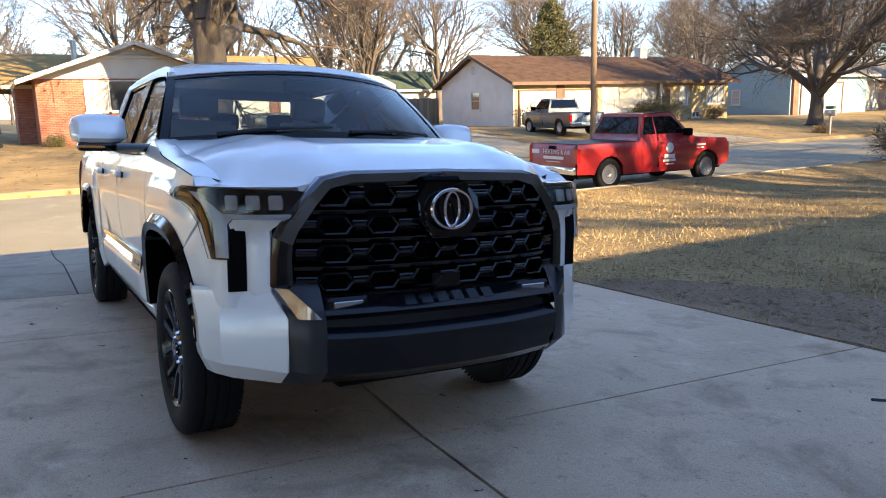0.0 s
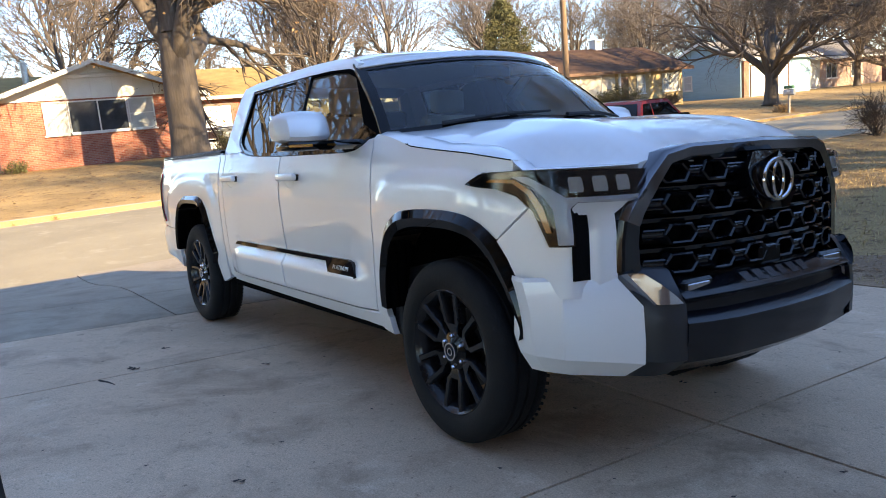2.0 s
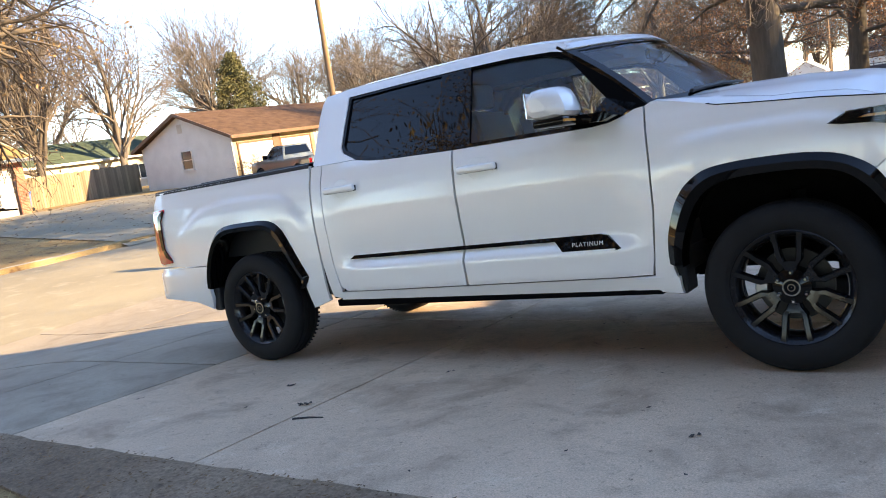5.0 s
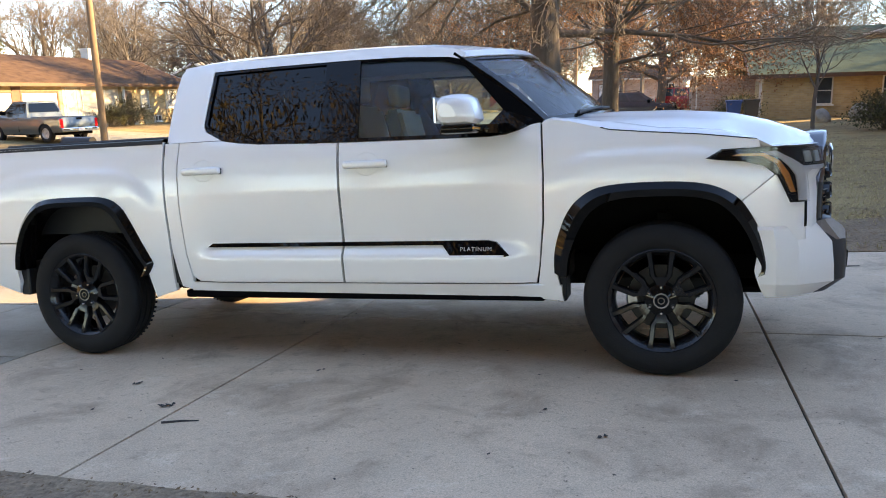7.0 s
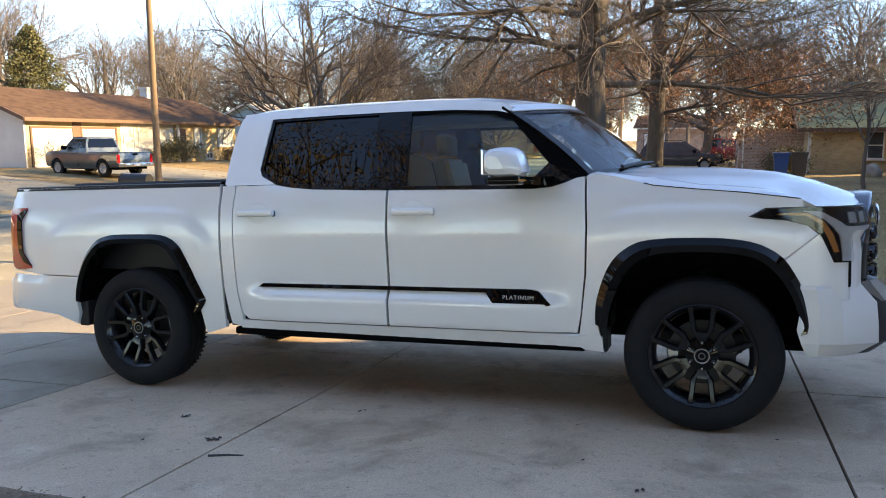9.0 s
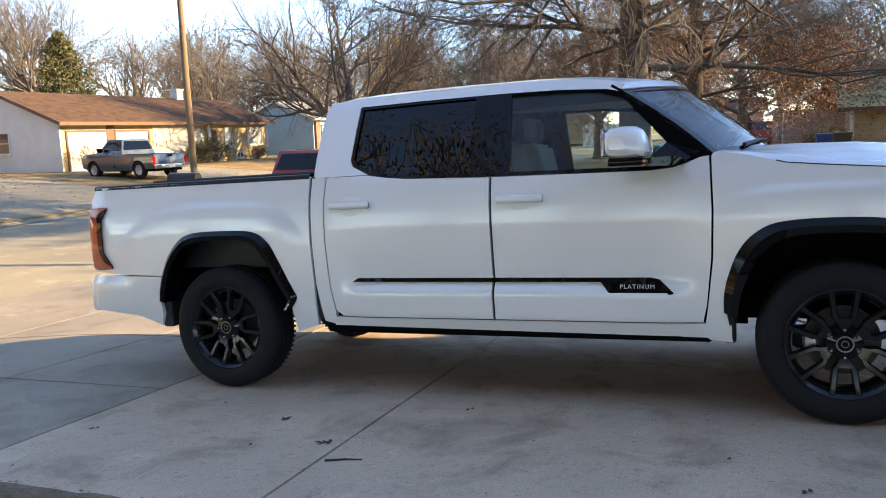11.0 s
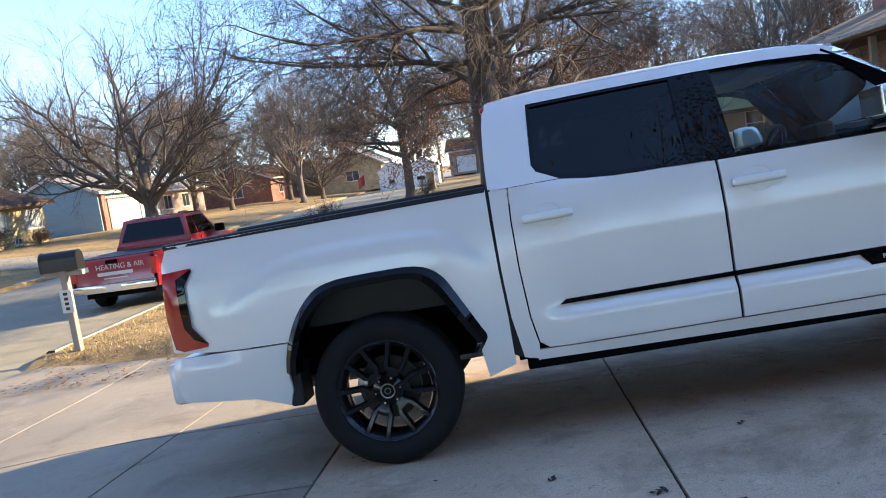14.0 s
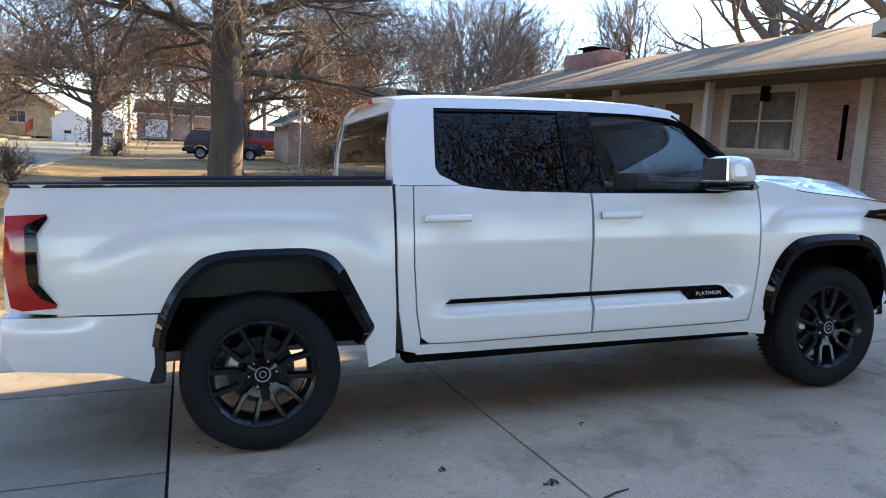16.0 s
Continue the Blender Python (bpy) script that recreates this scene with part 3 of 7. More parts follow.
# the body's roll from fender top to hood, and a black tube laid along it for the gap's shade
for s in (-1, 1):
    rows, gap = [], []
    for x in list(np.arange(-0.60, 0.46, 0.05)) + [0.466]:
        zt = line(x, [-0.605, -0.57, -0.45, -0.35, -0.25, -0.07, 0.2, 0.475], [1.375, 1.392, 1.372, 1.345, 1.318, 1.298, 1.272, 1.235])
        zi = hood_z(max(x, -0.44), 0.868)
        yi = line(x, [-0.6, -0.45, -0.3], [0.80, 0.845, 0.868])
        w = side_w(x, zt)
        zi = max(zi, zt + 0.012) if x < -0.3 else zi
        rows.append([(x, s * w, zt), (x, s * (w * 0.62 + yi * 0.38), zt + (zi - zt) * 0.55 + 0.006), (x, s * yi, zi + 0.001), (x, s * (yi - 0.04), zi - 0.012)])
        if x > -0.3:
            gap.append((x, s * (w + 0.0005), zt + 0.001))
    part("fender_shoulder", strip(bmesh.new(), rows), WHITE, truck)
    x, w = -0.285, side_w(-0.285, 1.325)
    gap = [(x - 0.02, s * 0.868, hood_z(x, 0.868) + 0.002), (x - 0.015, s * (w * 0.55 + 0.868 * 0.45), 1.350), (x, s * w, 1.327)] + gap
    part("hood_gap", tube(bmesh.new(), gap, 0.0028, 5), UNDER, truck)

# front corner, in plan from the wheel round to the grille
PLAN = [(0.2, 0.972), (0.4, 0.962), (0.55, 0.935), (0.66, 0.895), (0.74, 0.845), (0.795, 0.77), (0.825, 0.69), (0.845, 0.58), (0.86, 0.42), (0.87, 0.0)]
CUM = [0.0]
for (x0, y0), (x1, y1) in zip(PLAN, PLAN[1:]):
    CUM.append(CUM[-1] + math.hypot(x1 - x0, y1 - y0))


# below the lamp the corner steps in: a dark intake that faces ahead, then the white pillar's flank
NOOK_S, NOOK_X, NOOK_Y = [0.50, 0.535, 0.622, 0.632, 0.69, 0.80], [0.686, 0.708, 0.714, 0.720, 0.745, 0.782], [0.879, 0.853, 0.800, 0.793, 0.776, 0.712]


def corner(s_, z, out, side):
    x, y = line(s_, CUM, [p[0] for p in PLAN]), line(s_, CUM, [p[1] for p in PLAN])
    x2, y2 = line(s_ + 0.02, CUM, [p[0] for p in PLAN]), line(s_ + 0.02, CUM, [p[1] for p in PLAN])
    d = Vector((x2 - x, y2 - y)).normalized()
    rake = -0.05 * ease(0.95, 1.25, z) * ease(0.3, 0.6, s_)
    k = ease(1.078, 1.050, z) * (0.50 < s_ <= 0.80)
    x += k * (line(s_, NOOK_S, NOOK_X) - x)
    y += k * (line(s_, NOOK_S, NOOK_Y) - y)
    return Vector((x - d.y * out + rake, side * (y + d.x * out + front_bulge(x, z)), z))


def corner_panel(name, poly, m, out, depth, label="", step=0.03, step2=0.06):
    for side in (-1, 1):
        bm = bmesh.new()
        sheet(bm, poly, lambda a, z: corner(a, z, out, side), step, (-depth * 0.7, -side * depth * 0.7, 0), step2)
        ob = part(name, bm, m, truck, label)
    return ob


corner_panel("bumper_cover", [(0.196, 0.927), (0.243, 0.862), (0.290, 0.775), (0.310, 0.72), (0.79, 0.72), (0.79, 1.05), (0.80, 1.16), (0.55, 1.18), (0.44, 1.10), (0.353, 1.052)], WHITE, 0.0, 0.02)
corner_panel("air_intake", [(0.520, 0.785), (0.628, 0.785), (0.628, 1.045), (0.520, 1.05)], UNDER, 0.004, 0.02)
corner_panel("headlight_housing", [(0.03, 1.148), (0.10, 1.186), (0.30, 1.194), (0.55, 1.192), (0.80, 1.182), (0.90, 1.176), (0.80, 1.068), (0.56, 1.072), (0.535, 1.05), (0.535, 0.912), (0.435, 0.912), (0.37, 1.05), (0.30, 1.10), (0.20, 1.128), (0.08, 1.138)], GLOSS_BLACK, 0.006, 0.03, step=0.02)
corner_panel("headlight_frame", [(0.28, 1.174), (0.36, 1.172), (0.46, 1.128), (0.52, 1.092), (0.80, 1.092), (0.79, 1.068), (0.56, 1.074), (0.530, 1.05), (0.530, 0.920), (0.472, 0.920), (0.462, 1.05), (0.43, 1.095), (0.38, 1.135)], LAMP_GREY, 0.011, 0.01, "silver daytime lamp frame", 0.02)
corner_panel("turn_signal", [(0.15, 1.156), (0.29, 1.150), (0.36, 1.108), (0.40, 1.04), (0.43, 0.965), (0.452, 0.965), (0.425, 1.06), (0.38, 1.12), (0.30, 1.163), (0.18, 1.166)], AMBER, 0.015, 0.006, "amber turn signal strip", 0.02)
for k in range(3):
    a = 0.54 + 0.085 * k
    corner_panel("projector_lamp", [(a, 1.110), (a + 0.045, 1.110), (a + 0.05, 1.12), (a + 0.05, 1.155), (a + 0.045, 1.165), (a + 0.005, 1.165), (a, 1.155)], LAMP_WHITE, 0.013, 0.012, step=0.02)
corner_panel("headlight_lens", [(0.05, 1.148), (0.10, 1.184), (0.30, 1.192), (0.55, 1.19), (0.88, 1.174), (0.80, 1.07), (0.56, 1.074), (0.533, 1.05), (0.533, 0.914), (0.437, 0.914), (0.37, 1.052), (0.30, 1.102), (0.20, 1.13)], GLASS_CLEAR, 0.022, 0.004, step=0.02)
# the hood's turned-down edge over the headlights
for side in (-1, 1):
    rows = []
    e0, e1 = Vector((0.466, side * 0.868, hood_z(0.466, 0.868) + 0.001)), Vector((0.466, side * side_w(0.466, 1.232), 1.234))
    rows.append([e0 + Vector((0, 0, 0.001)), e0.lerp(e1, 0.5) + Vector((0, 0, 0.006)), e1 + Vector((0, 0, 0.002)), e1 + Vector((-0.02, -side * 0.02, -0.01))])
    for hx, hy, a in ((0.575, 0.836, 0.34), (0.62, 0.818, 0.46), (0.66, 0.80, 0.54), (0.73, 0.73, 0.64), (0.80, 0.66, 0.74), (0.845, 0.60, 0.82)):
        q0, q1 = Vector(hood_place(hx, side * hy)), corner(a, 1.193, 0.006, side)
        rows.append([q0 + Vector((0, 0, 0.001)), q0.lerp(q1, 0.5) + Vector((0, 0, 0.007)), q1 + Vector((0, 0, 0.004)), q1 + Vector((-0.02, -side * 0.02, -0.01))])
    part("hood_edge", strip(bmesh.new(), rows), WHITE, truck)
# white lower corner of the bumper, faceted
for s in (-1, 1):
    rows = []
    for back, edge, mid, front, in_ in (
        ((0.46, 0.962, 0.800), (0.541, 0.968, 0.795), (0.650, 0.872, 0.797), (0.774, 0.722, 0.797), (0.755, 0.70, 0.800)),
        ((0.46, 0.966, 0.782), (0.541, 0.975, 0.779), (0.656, 0.880, 0.783), (0.778, 0.720, 0.786), (0.75, 0.70, 0.786)),
        ((0.47, 0.960, 0.668), (0.560, 0.958, 0.664), (0.672, 0.897, 0.664), (0.862, 0.678, 0.686), (0.83, 0.655, 0.688)),
        ((0.455, 0.955, 0.570), (0.555, 0.954, 0.560), (0.675, 0.896, 0.550), (0.872, 0.682, 0.560), (0.84, 0.655, 0.560)),
        ((0.475, 0.945, 0.500), (0.560, 0.940, 0.495), (0.665, 0.888, 0.488), (0.872, 0.686, 0.474), (0.84, 0.66, 0.474)),
        ((0.505, 0.915, 0.430), (0.560, 0.895, 0.425), (0.640, 0.840, 0.418), (0.765, 0.682, 0.405), (0.73, 0.66, 0.405)),
    ):
        rows.append([(x, s * y, z) for x, y, z in (back, edge, mid, front, in_)])
    link("bumper_corner", strip(bmesh.new(), rows), WHITE, truck, "", 17)


def front_x(y, z):
    return line(abs(y), [0.0, 0.15, 0.30, 0.42, 0.50, 0.56, 0.61, 0.66, 0.72, 0.76], [0.950, 0.949, 0.940, 0.922, 0.902, 0.878, 0.853, 0.826, 0.784, 0.760]) - 0.05 * ease(1.0, 1.28, z)


# grille: frame, mesh, honeycomb bars, badge
HALF_OUT = [(0, 1.272), (0.42, 1.262), (0.53, 1.238), (0.60, 1.165), (0.688, 1.055), (0.710, 1.0), (0.720, 0.92), (0.722, 0.806)]
HALF_IN = [(0, 1.222), (0.40, 1.215), (0.492, 1.192), (0.553, 1.122), (0.622, 1.02), (0.640, 0.97), (0.645, 0.91), (0.640, 0.785)]


def frame_rows(s, pairs):
    rows = []
    for (yo, zo), (yi, zi) in pairs:
        ym, zm = yo * 0.72 + yi * 0.28, zo * 0.72 + zi * 0.28
        rows.append([(front_x(yo, zo) - 0.12, s * (yo - 0.012), zo - 0.004), (front_x(yo, zo) - 0.008, s * yo, zo), (front_x(yo, zo) + 0.002, s * (yo - 0.004), zo - 0.002), (front_x(ym, zm) + 0.006, s * ym, zm), (front_x(yi, zi) - 0.016, s * yi, zi), (front_x(yi, zi) - 0.09, s * yi * 0.97, zi - 0.005)])
    return rows


for s in (-1, 1):
    pairs = list(zip(HALF_OUT, HALF_IN))
    part("grille_frame", strip(bmesh.new(), frame_rows(s, pairs[:6])), SMOKED_CHROME, truck, "dark chrome grille surround")
    part("lower_grille_frame", strip(bmesh.new(), frame_rows(s, pairs[5:])), GRILLE_BLACK, truck, "gloss black lower grille surround")
bm = sheet(bmesh.new(), [(-0.65, 0.72), (0.65, 0.72), (0.635, 1.0), (0.50, 1.225), (-0.50, 1.225), (-0.635, 1.0)], lambda y, z: (front_x(y, z) - 0.085 + 0.012 * ease(1.1, 1.2, z), y, z), 0.1, (-0.02, 0, 0))
part("grille_mesh", bm, UNDER, truck)


def hexagon(cy, cz, w, h):
    return [(cy - w, cz), (cy - w * 0.62, cz + h), (cy + w * 0.62, cz + h), (cy + w, cz), (cy + w * 0.62, cz - h), (cy - w * 0.62, cz - h)]


for row_z, cells in ((1.158, (-0.485, -0.292, 0.292, 0.485)), (1.046, (-0.485, -0.292, 0.292, 0.485)), (0.933, (-0.485, -0.292, -0.098, 0.098, 0.292, 0.485)), (0.822, (-0.485, -0.292, -0.098, 0.098, 0.292, 0.485))):
    for cy in cells:
        o, i = hexagon(cy, row_z, 0.072, 0.039), hexagon(cy, row_z, 0.060, 0.028)
        part("grille_cell", strip(bmesh.new(), [[(front_x(yo, zo) - 0.075, yo, zo), (front_x(yo, zo) - 0.022, yo, zo), (front_x(yi, zi) - 0.016, (yo + yi) / 2, (zo + zi) / 2), (front_x(yi, zi) - 0.022, yi, zi), (front_x(yi, zi) - 0.085, yi, zi)] for (yo, zo), (yi, zi) in zip(o + o[:1], i + i[:1])]), GRILLE_BLACK, truck)
    edge = 0.605 if row_z < 1.1 else 0.515
    if row_z > 1.0:
        spans = [(-max(edge + 0.02, 0.565), -0.556), (-0.416, -0.362), (-0.222, -0.13), (0.13, 0.222), (0.362, 0.416), (0.556, max(edge + 0.02, 0.565))]
    else:
        spans = [(-edge - 0.02, -0.556), (-0.416, -0.362), (-0.222, -0.168), (-0.028, 0.028), (0.168, 0.222), (0.362, 0.416), (0.556, edge + 0.02)]
    for a, b in spans:
        xa, xb = front_x(a, row_z), front_x(b, row_z)
        prof = [(-0.08, -0.024), (-0.022, -0.021), (-0.018, -0.016), (-0.030, -0.012), (-0.026, -0.004), (-0.026, 0.004), (-0.030, 0.012), (-0.018, 0.016), (-0.022, 0.021), (-0.08, 0.024)]
        part("grille_bar", strip(bmesh.new(), [[(xx + dx, yy, row_z + dz) for dx, dz in prof] for xx, yy in ((xa, a - 0.004), (xb, b + 0.004))]), GRILLE_BLACK, truck)
for row_z in (1.212, 1.102, 0.989, 0.877, 0.768):
    half = line(row_z, [0.79, 1.0, 1.2], [0.635, 0.62, 0.505])
    part("grille_slat", strip(bmesh.new(), [[(front_x(y, row_z) + dx, y, row_z + dz) for dx, dz in ((-0.085, -0.022), (-0.048, -0.012), (-0.044, 0.004), (-0.085, 0.02))] for y in np.linspace(-half, half, 9)]), GRILLE_BLACK, truck)
OCT = [(-0.145, 1.150), (-0.145, 1.055), (-0.088, 0.988), (0.088, 0.988), (0.145, 1.055), (0.145, 1.150), (0.088, 1.217), (-0.088, 1.217)]
bm = prism(bmesh.new(), OCT, lambda y, z, t: (front_x(y, z) + t, y, z), -0.06, 0.006)
part("badge_plate", bm, GLOSS_BLACK, truck)


def ring(bm, cx, cy, cz, ry, rz, r, n=36, ty=0.0):
    strip_rows = []
    for k in range(n + 1):
        a = 2 * math.pi * k / n
        p = Vector((cx, cy + ry * math.cos(a), cz + rz * math.sin(a)))
        o = Vector((0, math.cos(a) / max(ry, 1e-4), math.sin(a) / max(rz, 1e-4))).normalized()
        strip_rows.append([p + o * r * math.cos(b) + Vector((r * math.sin(b), 0, 0)) for b in [j * math.pi / 3 for j in range(7)]])
    return strip(bm, strip_rows)


bm = bmesh.new()
ring(bm, 0.962, 0, 1.103, 0.094, 0.080, 0.008)
ring(bm, 0.963, 0, 1.103, 0.034, 0.070, 0.006)
part("front_badge", bm, CHROME, truck, "chrome oval badge")
part("front_camera", box(0.92, 0.96, -0.02, 0.02, 1.022, 1.038, 0.004), BLACK_PLASTIC, truck)
part("parking_radar", box(0.88, 0.932, -0.07, 0.07, 0.765, 0.845, 0.012), GLOSS_BLACK, truck)

# lower bumper
def low_x(y):
    return line(abs(y), [0.0, 0.3, 0.555, 0.60, 0.635, 0.68, 0.70, 0.75], [0.994, 0.984, 0.950, 0.938, 0.914, 0.857, 0.83, 0.79])


def across(name, prof, m, half, label="", n=14, taper=0.0):
    rows = [[(low_x(y) + dx, y, z + taper * abs(y / half) ** 3) for dx, z in prof] for y in np.linspace(-half, half, n * 2 + 1)]
    return part(name, strip(bmesh.new(), rows), m, truck, label)


across("bumper_shelf", [(-0.14, 0.80), (-0.12, 0.765), (-0.06, 0.755), (0.0, 0.705), (-0.03, 0.68), (-0.08, 0.67)], GRILLE_BLACK, 0.556, "glossy black bumper shelf with raised letter bars")
across("bumper_skin", [(-0.10, 0.69), (-0.036, 0.684), (-0.034, 0.640), (0.002, 0.616), (0.014, 0.603), (0.010, 0.53), (-0.02, 0.45), (-0.10, 0.40), (-0.3, 0.39)], LOWER_BLACK, 0.556, taper=0.012)
for s in (-1, 1):
    rows = []
    for y in (0.553, 0.60, 0.635, 0.66, 0.682):
        x = low_x(y)
        rows.append([(x - 0.12, s * y, 0.825), (x - 0.075, s * y, 0.803), (x, s * y, 0.684), (x + 0.008, s * y, 0.60), (x + 0.002, s * y, 0.478), (x - 0.09, s * y, 0.408)])
    rows.append([(x_ - 0.06, s * 0.690, z_) for x_, y_, z_ in rows[-1]])
    part("bumper_cheek", strip(bmesh.new(), rows), CHEEK, truck, "dark grey metallic bumper cheek")
    bm = sheet(bmesh.new(), [(0.572, 0.692), (0.652, 0.692), (0.712, 0.806), (0.676, 0.806)], lambda y, z: (low_x(y) + line(z, [0.69, 0.80], [0.010, 0.0]), s * y, z), 0.02, (-0.07, 0, -0.02))
    part("chrome_accent", bm, DARK_CHROME, truck, "polished chrome bumper accent")
    bm = boxm(bmesh.new(), 0.90, low_x(0.46) - 0.035, min(s * 0.36, s * 0.54), max(s * 0.36, s * 0.54), 0.705, 0.765, 0.012)
    part("fog_lamp_bezel", bm, GLOSS_BLACK, truck)
    part("fog_lamp", box(0.90, low_x(0.46) - 0.031, min(s * 0.385, s * 0.515), max(s * 0.385, s * 0.515), 0.720, 0.752, 0.006), DARK_CHROME, truck)
    # mirror
    rows = []
    for y, h0, h1, f0, f1 in ((1.005, 1.400, 1.515, -1.060, -0.945), (1.03, 1.385, 1.532, -1.085, -0.915), (1.10, 1.379, 1.540, -1.098, -0.893), (1.19, 1.378, 1.538, -1.100, -0.890), (1.245, 1.381, 1.530, -1.098, -0.905), (1.272, 1.392, 1.515, -1.090, -0.940), (1.282, 1.42, 1.49, -1.075, -1.0)):
        zm, hz = (h0 + h1) / 2, (h1 - h0) / 2
        sect = []
        for a in [2 * math.pi * k / 20 for k in range(21)]:
            ca, sa = math.cos(a), math.sin(a)
            k = (abs(ca) ** 4 + abs(sa) ** 4) ** -0.25
            lean = 0.022 * k * sa if ca > 0 else 0.0
            sect.append(((f0 + f1) / 2 + (f1 - f0) / 2 * k * ca - lean, s * y, zm + hz * k * sa))
        rows.append(sect)
    bm = strip(bmesh.new(), rows)
    for r in (rows[0], rows[-1]):
        bm.faces.new([bm.verts.new(p) for p in r[:-1]])
    mir = part("mirror_shell", bm, WHITE, truck)
    bm = boxm(bmesh.new(), -1.085, -0.905, min(s * 1.02, s * 1.255), max(s * 1.02, s * 1.255), 1.335, 1.384, 0.018, 2)
    prism(bm, [(-1.03, 1.338), (-0.80, 1.330), (-0.74, 1.352), (-0.78, 1.378), (-1.02, 1.380)], lambda u, v, t: (u + 0.12 * (t - 0.88), s * t, v), 0.90, 1.08)
    part("mirror_base", bm, GLOSS_BLACK, mir)
    part("mirror_glass", box(-1.112, -1.097, min(s * 1.04, s * 1.262), max(s * 1.04, s * 1.262), 1.392, 1.526, 0.004), CHROME, mir)
    part("turn_repeater", box(-0.93, -0.899, min(s * 1.12, s * 1.25), max(s * 1.12, s * 1.25), 1.352, 1.366, 0.004), AMBER, mir)
    # tail lamp
    t_poly = [(-4.835, 1.245), (-4.66, 1.252), (-4.655, 1.235), (-4.712, 1.16), (-4.712, 0.93), (-4.632, 0.83), (-4.635, 0.812), (-4.78, 0.802), (-4.83, 0.82), (-4.855, 1.0)]
    bm = sheet(bmesh.new(), t_poly, lambda x, z: (x, s * (side_w(x, z) + 0.012), z), 0.04, (0, -s * 0.04, 0), 0.06)
    lamp = part("tail_lamp", bm, RED_LENS, truck, "red tail lamp with black inner edge")
    bm = sheet(bmesh.new(), [(-4.755, 1.20), (-4.66, 1.245), (-4.655, 1.232), (-4.705, 1.16), (-4.705, 0.93), (-4.63, 0.828), (-4.70, 0.86), (-4.75, 0.93), (-4.755, 1.0)], lambda x, z: (x, s * (side_w(x, z) + 0.016), z), 0.04, (0, -s * 0.01, 0), 0.06)
    part("lamp_dark_edge", bm, GLOSS_BLACK, lamp)
# raised letter bars on the shelf
for k in range(6):
    y0 = -0.215 + 0.075 * k
    part("raised_bar", sheet(bmesh.new(), [(y0, 0.0), (y0 + 0.05, 0.0), (y0 + 0.05, 0.034), (y0, 0.034)], lambda y, v: (low_x(y) - 0.0175 - 0.0405 * (v / 0.034), y, 0.722 + v), 1, (0.0, 0, -0.006)), LOWER_BLACK, truck)

# bed
for s in (-1, 1):
    part("bed_wall", box(-4.75, -2.98, min(s * 0.72, s * 0.78), max(s * 0.72, s * 0.78), 0.86, 1.38), BLACK_PLASTIC, truck)
    part("bed_wheel_box", box(-4.1, -3.3, min(s * 0.55, s * 0.718), max(s * 0.55, s * 0.718), 0.86, 1.08, 0.03), BLACK_PLASTIC, truck)
part("bed_floor", box(-4.75, -2.98, -0.78, 0.78, 0.80, 0.86), BLACK_PLASTIC, truck)
part("bed_front_wall", box(-3.02, -2.97, -0.718, 0.718, 0.86, 1.34), BLACK_PLASTIC, truck)
for k in range(9):
    part("bed_rib", box(-4.74, -3.03, -0.5 + k * 0.125, -0.44 + k * 0.125, 0.858, 0.872), BLACK_PLASTIC, truck)
for s in (-1, 1):
    bm = strip(bmesh.new(), [[(x, s * (side_w(x, 1.38) + 0.003), 1.372), (x, s * (side_w(x, 1.38) - 0.004), 1.398), (x, s * (side_w(x, 1.38) - 0.02), 1.404), (x, s * 0.74, 1.404), (x, s * 0.715, 1.395), (x, s * 0.715, 1.36)] for x in np.linspace(-4.82, -3.0, 24)])
    part("bed_rail_cap", bm, BLACK_PLASTIC, truck)
    part("deck_rail", box(-4.45, -3.0, min(s * 0.66, s * 0.715), max(s * 0.66, s * 0.715), 1.36, 1.425, 0.01), BLACK_PLASTIC, truck)
part("tailgate_cap", box(-4.85, -4.75, -0.80, 0.80, 1.384, 1.402, 0.008), BLACK_PLASTIC, truck)

# cabin
part("cab_floor", box(-2.90, -0.50, -0.86, 0.86, 0.50, 0.62), CABIN, truck)
part("firewall", box(-0.62, -0.52, -0.84, 0.84, 0.60, 1.25), CABIN, truck)
bm = boxm(bmesh.new(), -0.95, -0.42, -0.80, 0.80, 1.12, 1.36, 0.06, 3)
boxm(bm, -0.98, -0.85, -0.12, 0.2, 1.18, 1.44, 0.02)
part("dashboard", bm, CABIN, truck)
part("headliner", box(-2.75, -1.25, -0.64, 0.64, 1.845, 1.862), LEATHER, truck)
for s in (-1, 1):
    part("door_card", box(-2.8, -0.7, min(s * 0.86, s * 0.895), max(s * 0.86, s * 0.895), 0.60, 1.32, 0.02), CABIN, truck)
for y in (-0.40, 0.40):
    seat = part("front_seat", boxm(bmesh.new(), -1.72, -1.20, y - 0.26, y + 0.26, 0.82, 1.00, 0.06, 3), LEATHER, truck, "pale leather front seat")
    bm = bmesh.new()
    prism(bm, [(-1.66, 0.95), (-1.80, 1.0), (-1.93, 1.55), (-1.80, 1.56)], lambda u, v, t: (u, t, v), y - 0.24, y + 0.24)
    bmesh.ops.bevel(bm, geom=bm.edges[:], offset=0.03, segments=2, affect="EDGES")
    part("backrest", bm, LEATHER, seat)
    part("headrest", boxm(bmesh.new(), -1.93, -1.83, y - 0.13, y + 0.13, 1.58, 1.74, 0.035, 3), LEATHER, seat)
bm = boxm(bmesh.new(), -2.75, -2.25, -0.72, 0.72, 0.80, 0.98, 0.05, 2)
bench = part("rear_bench", bm, CABIN, truck)
bm = bmesh.new()
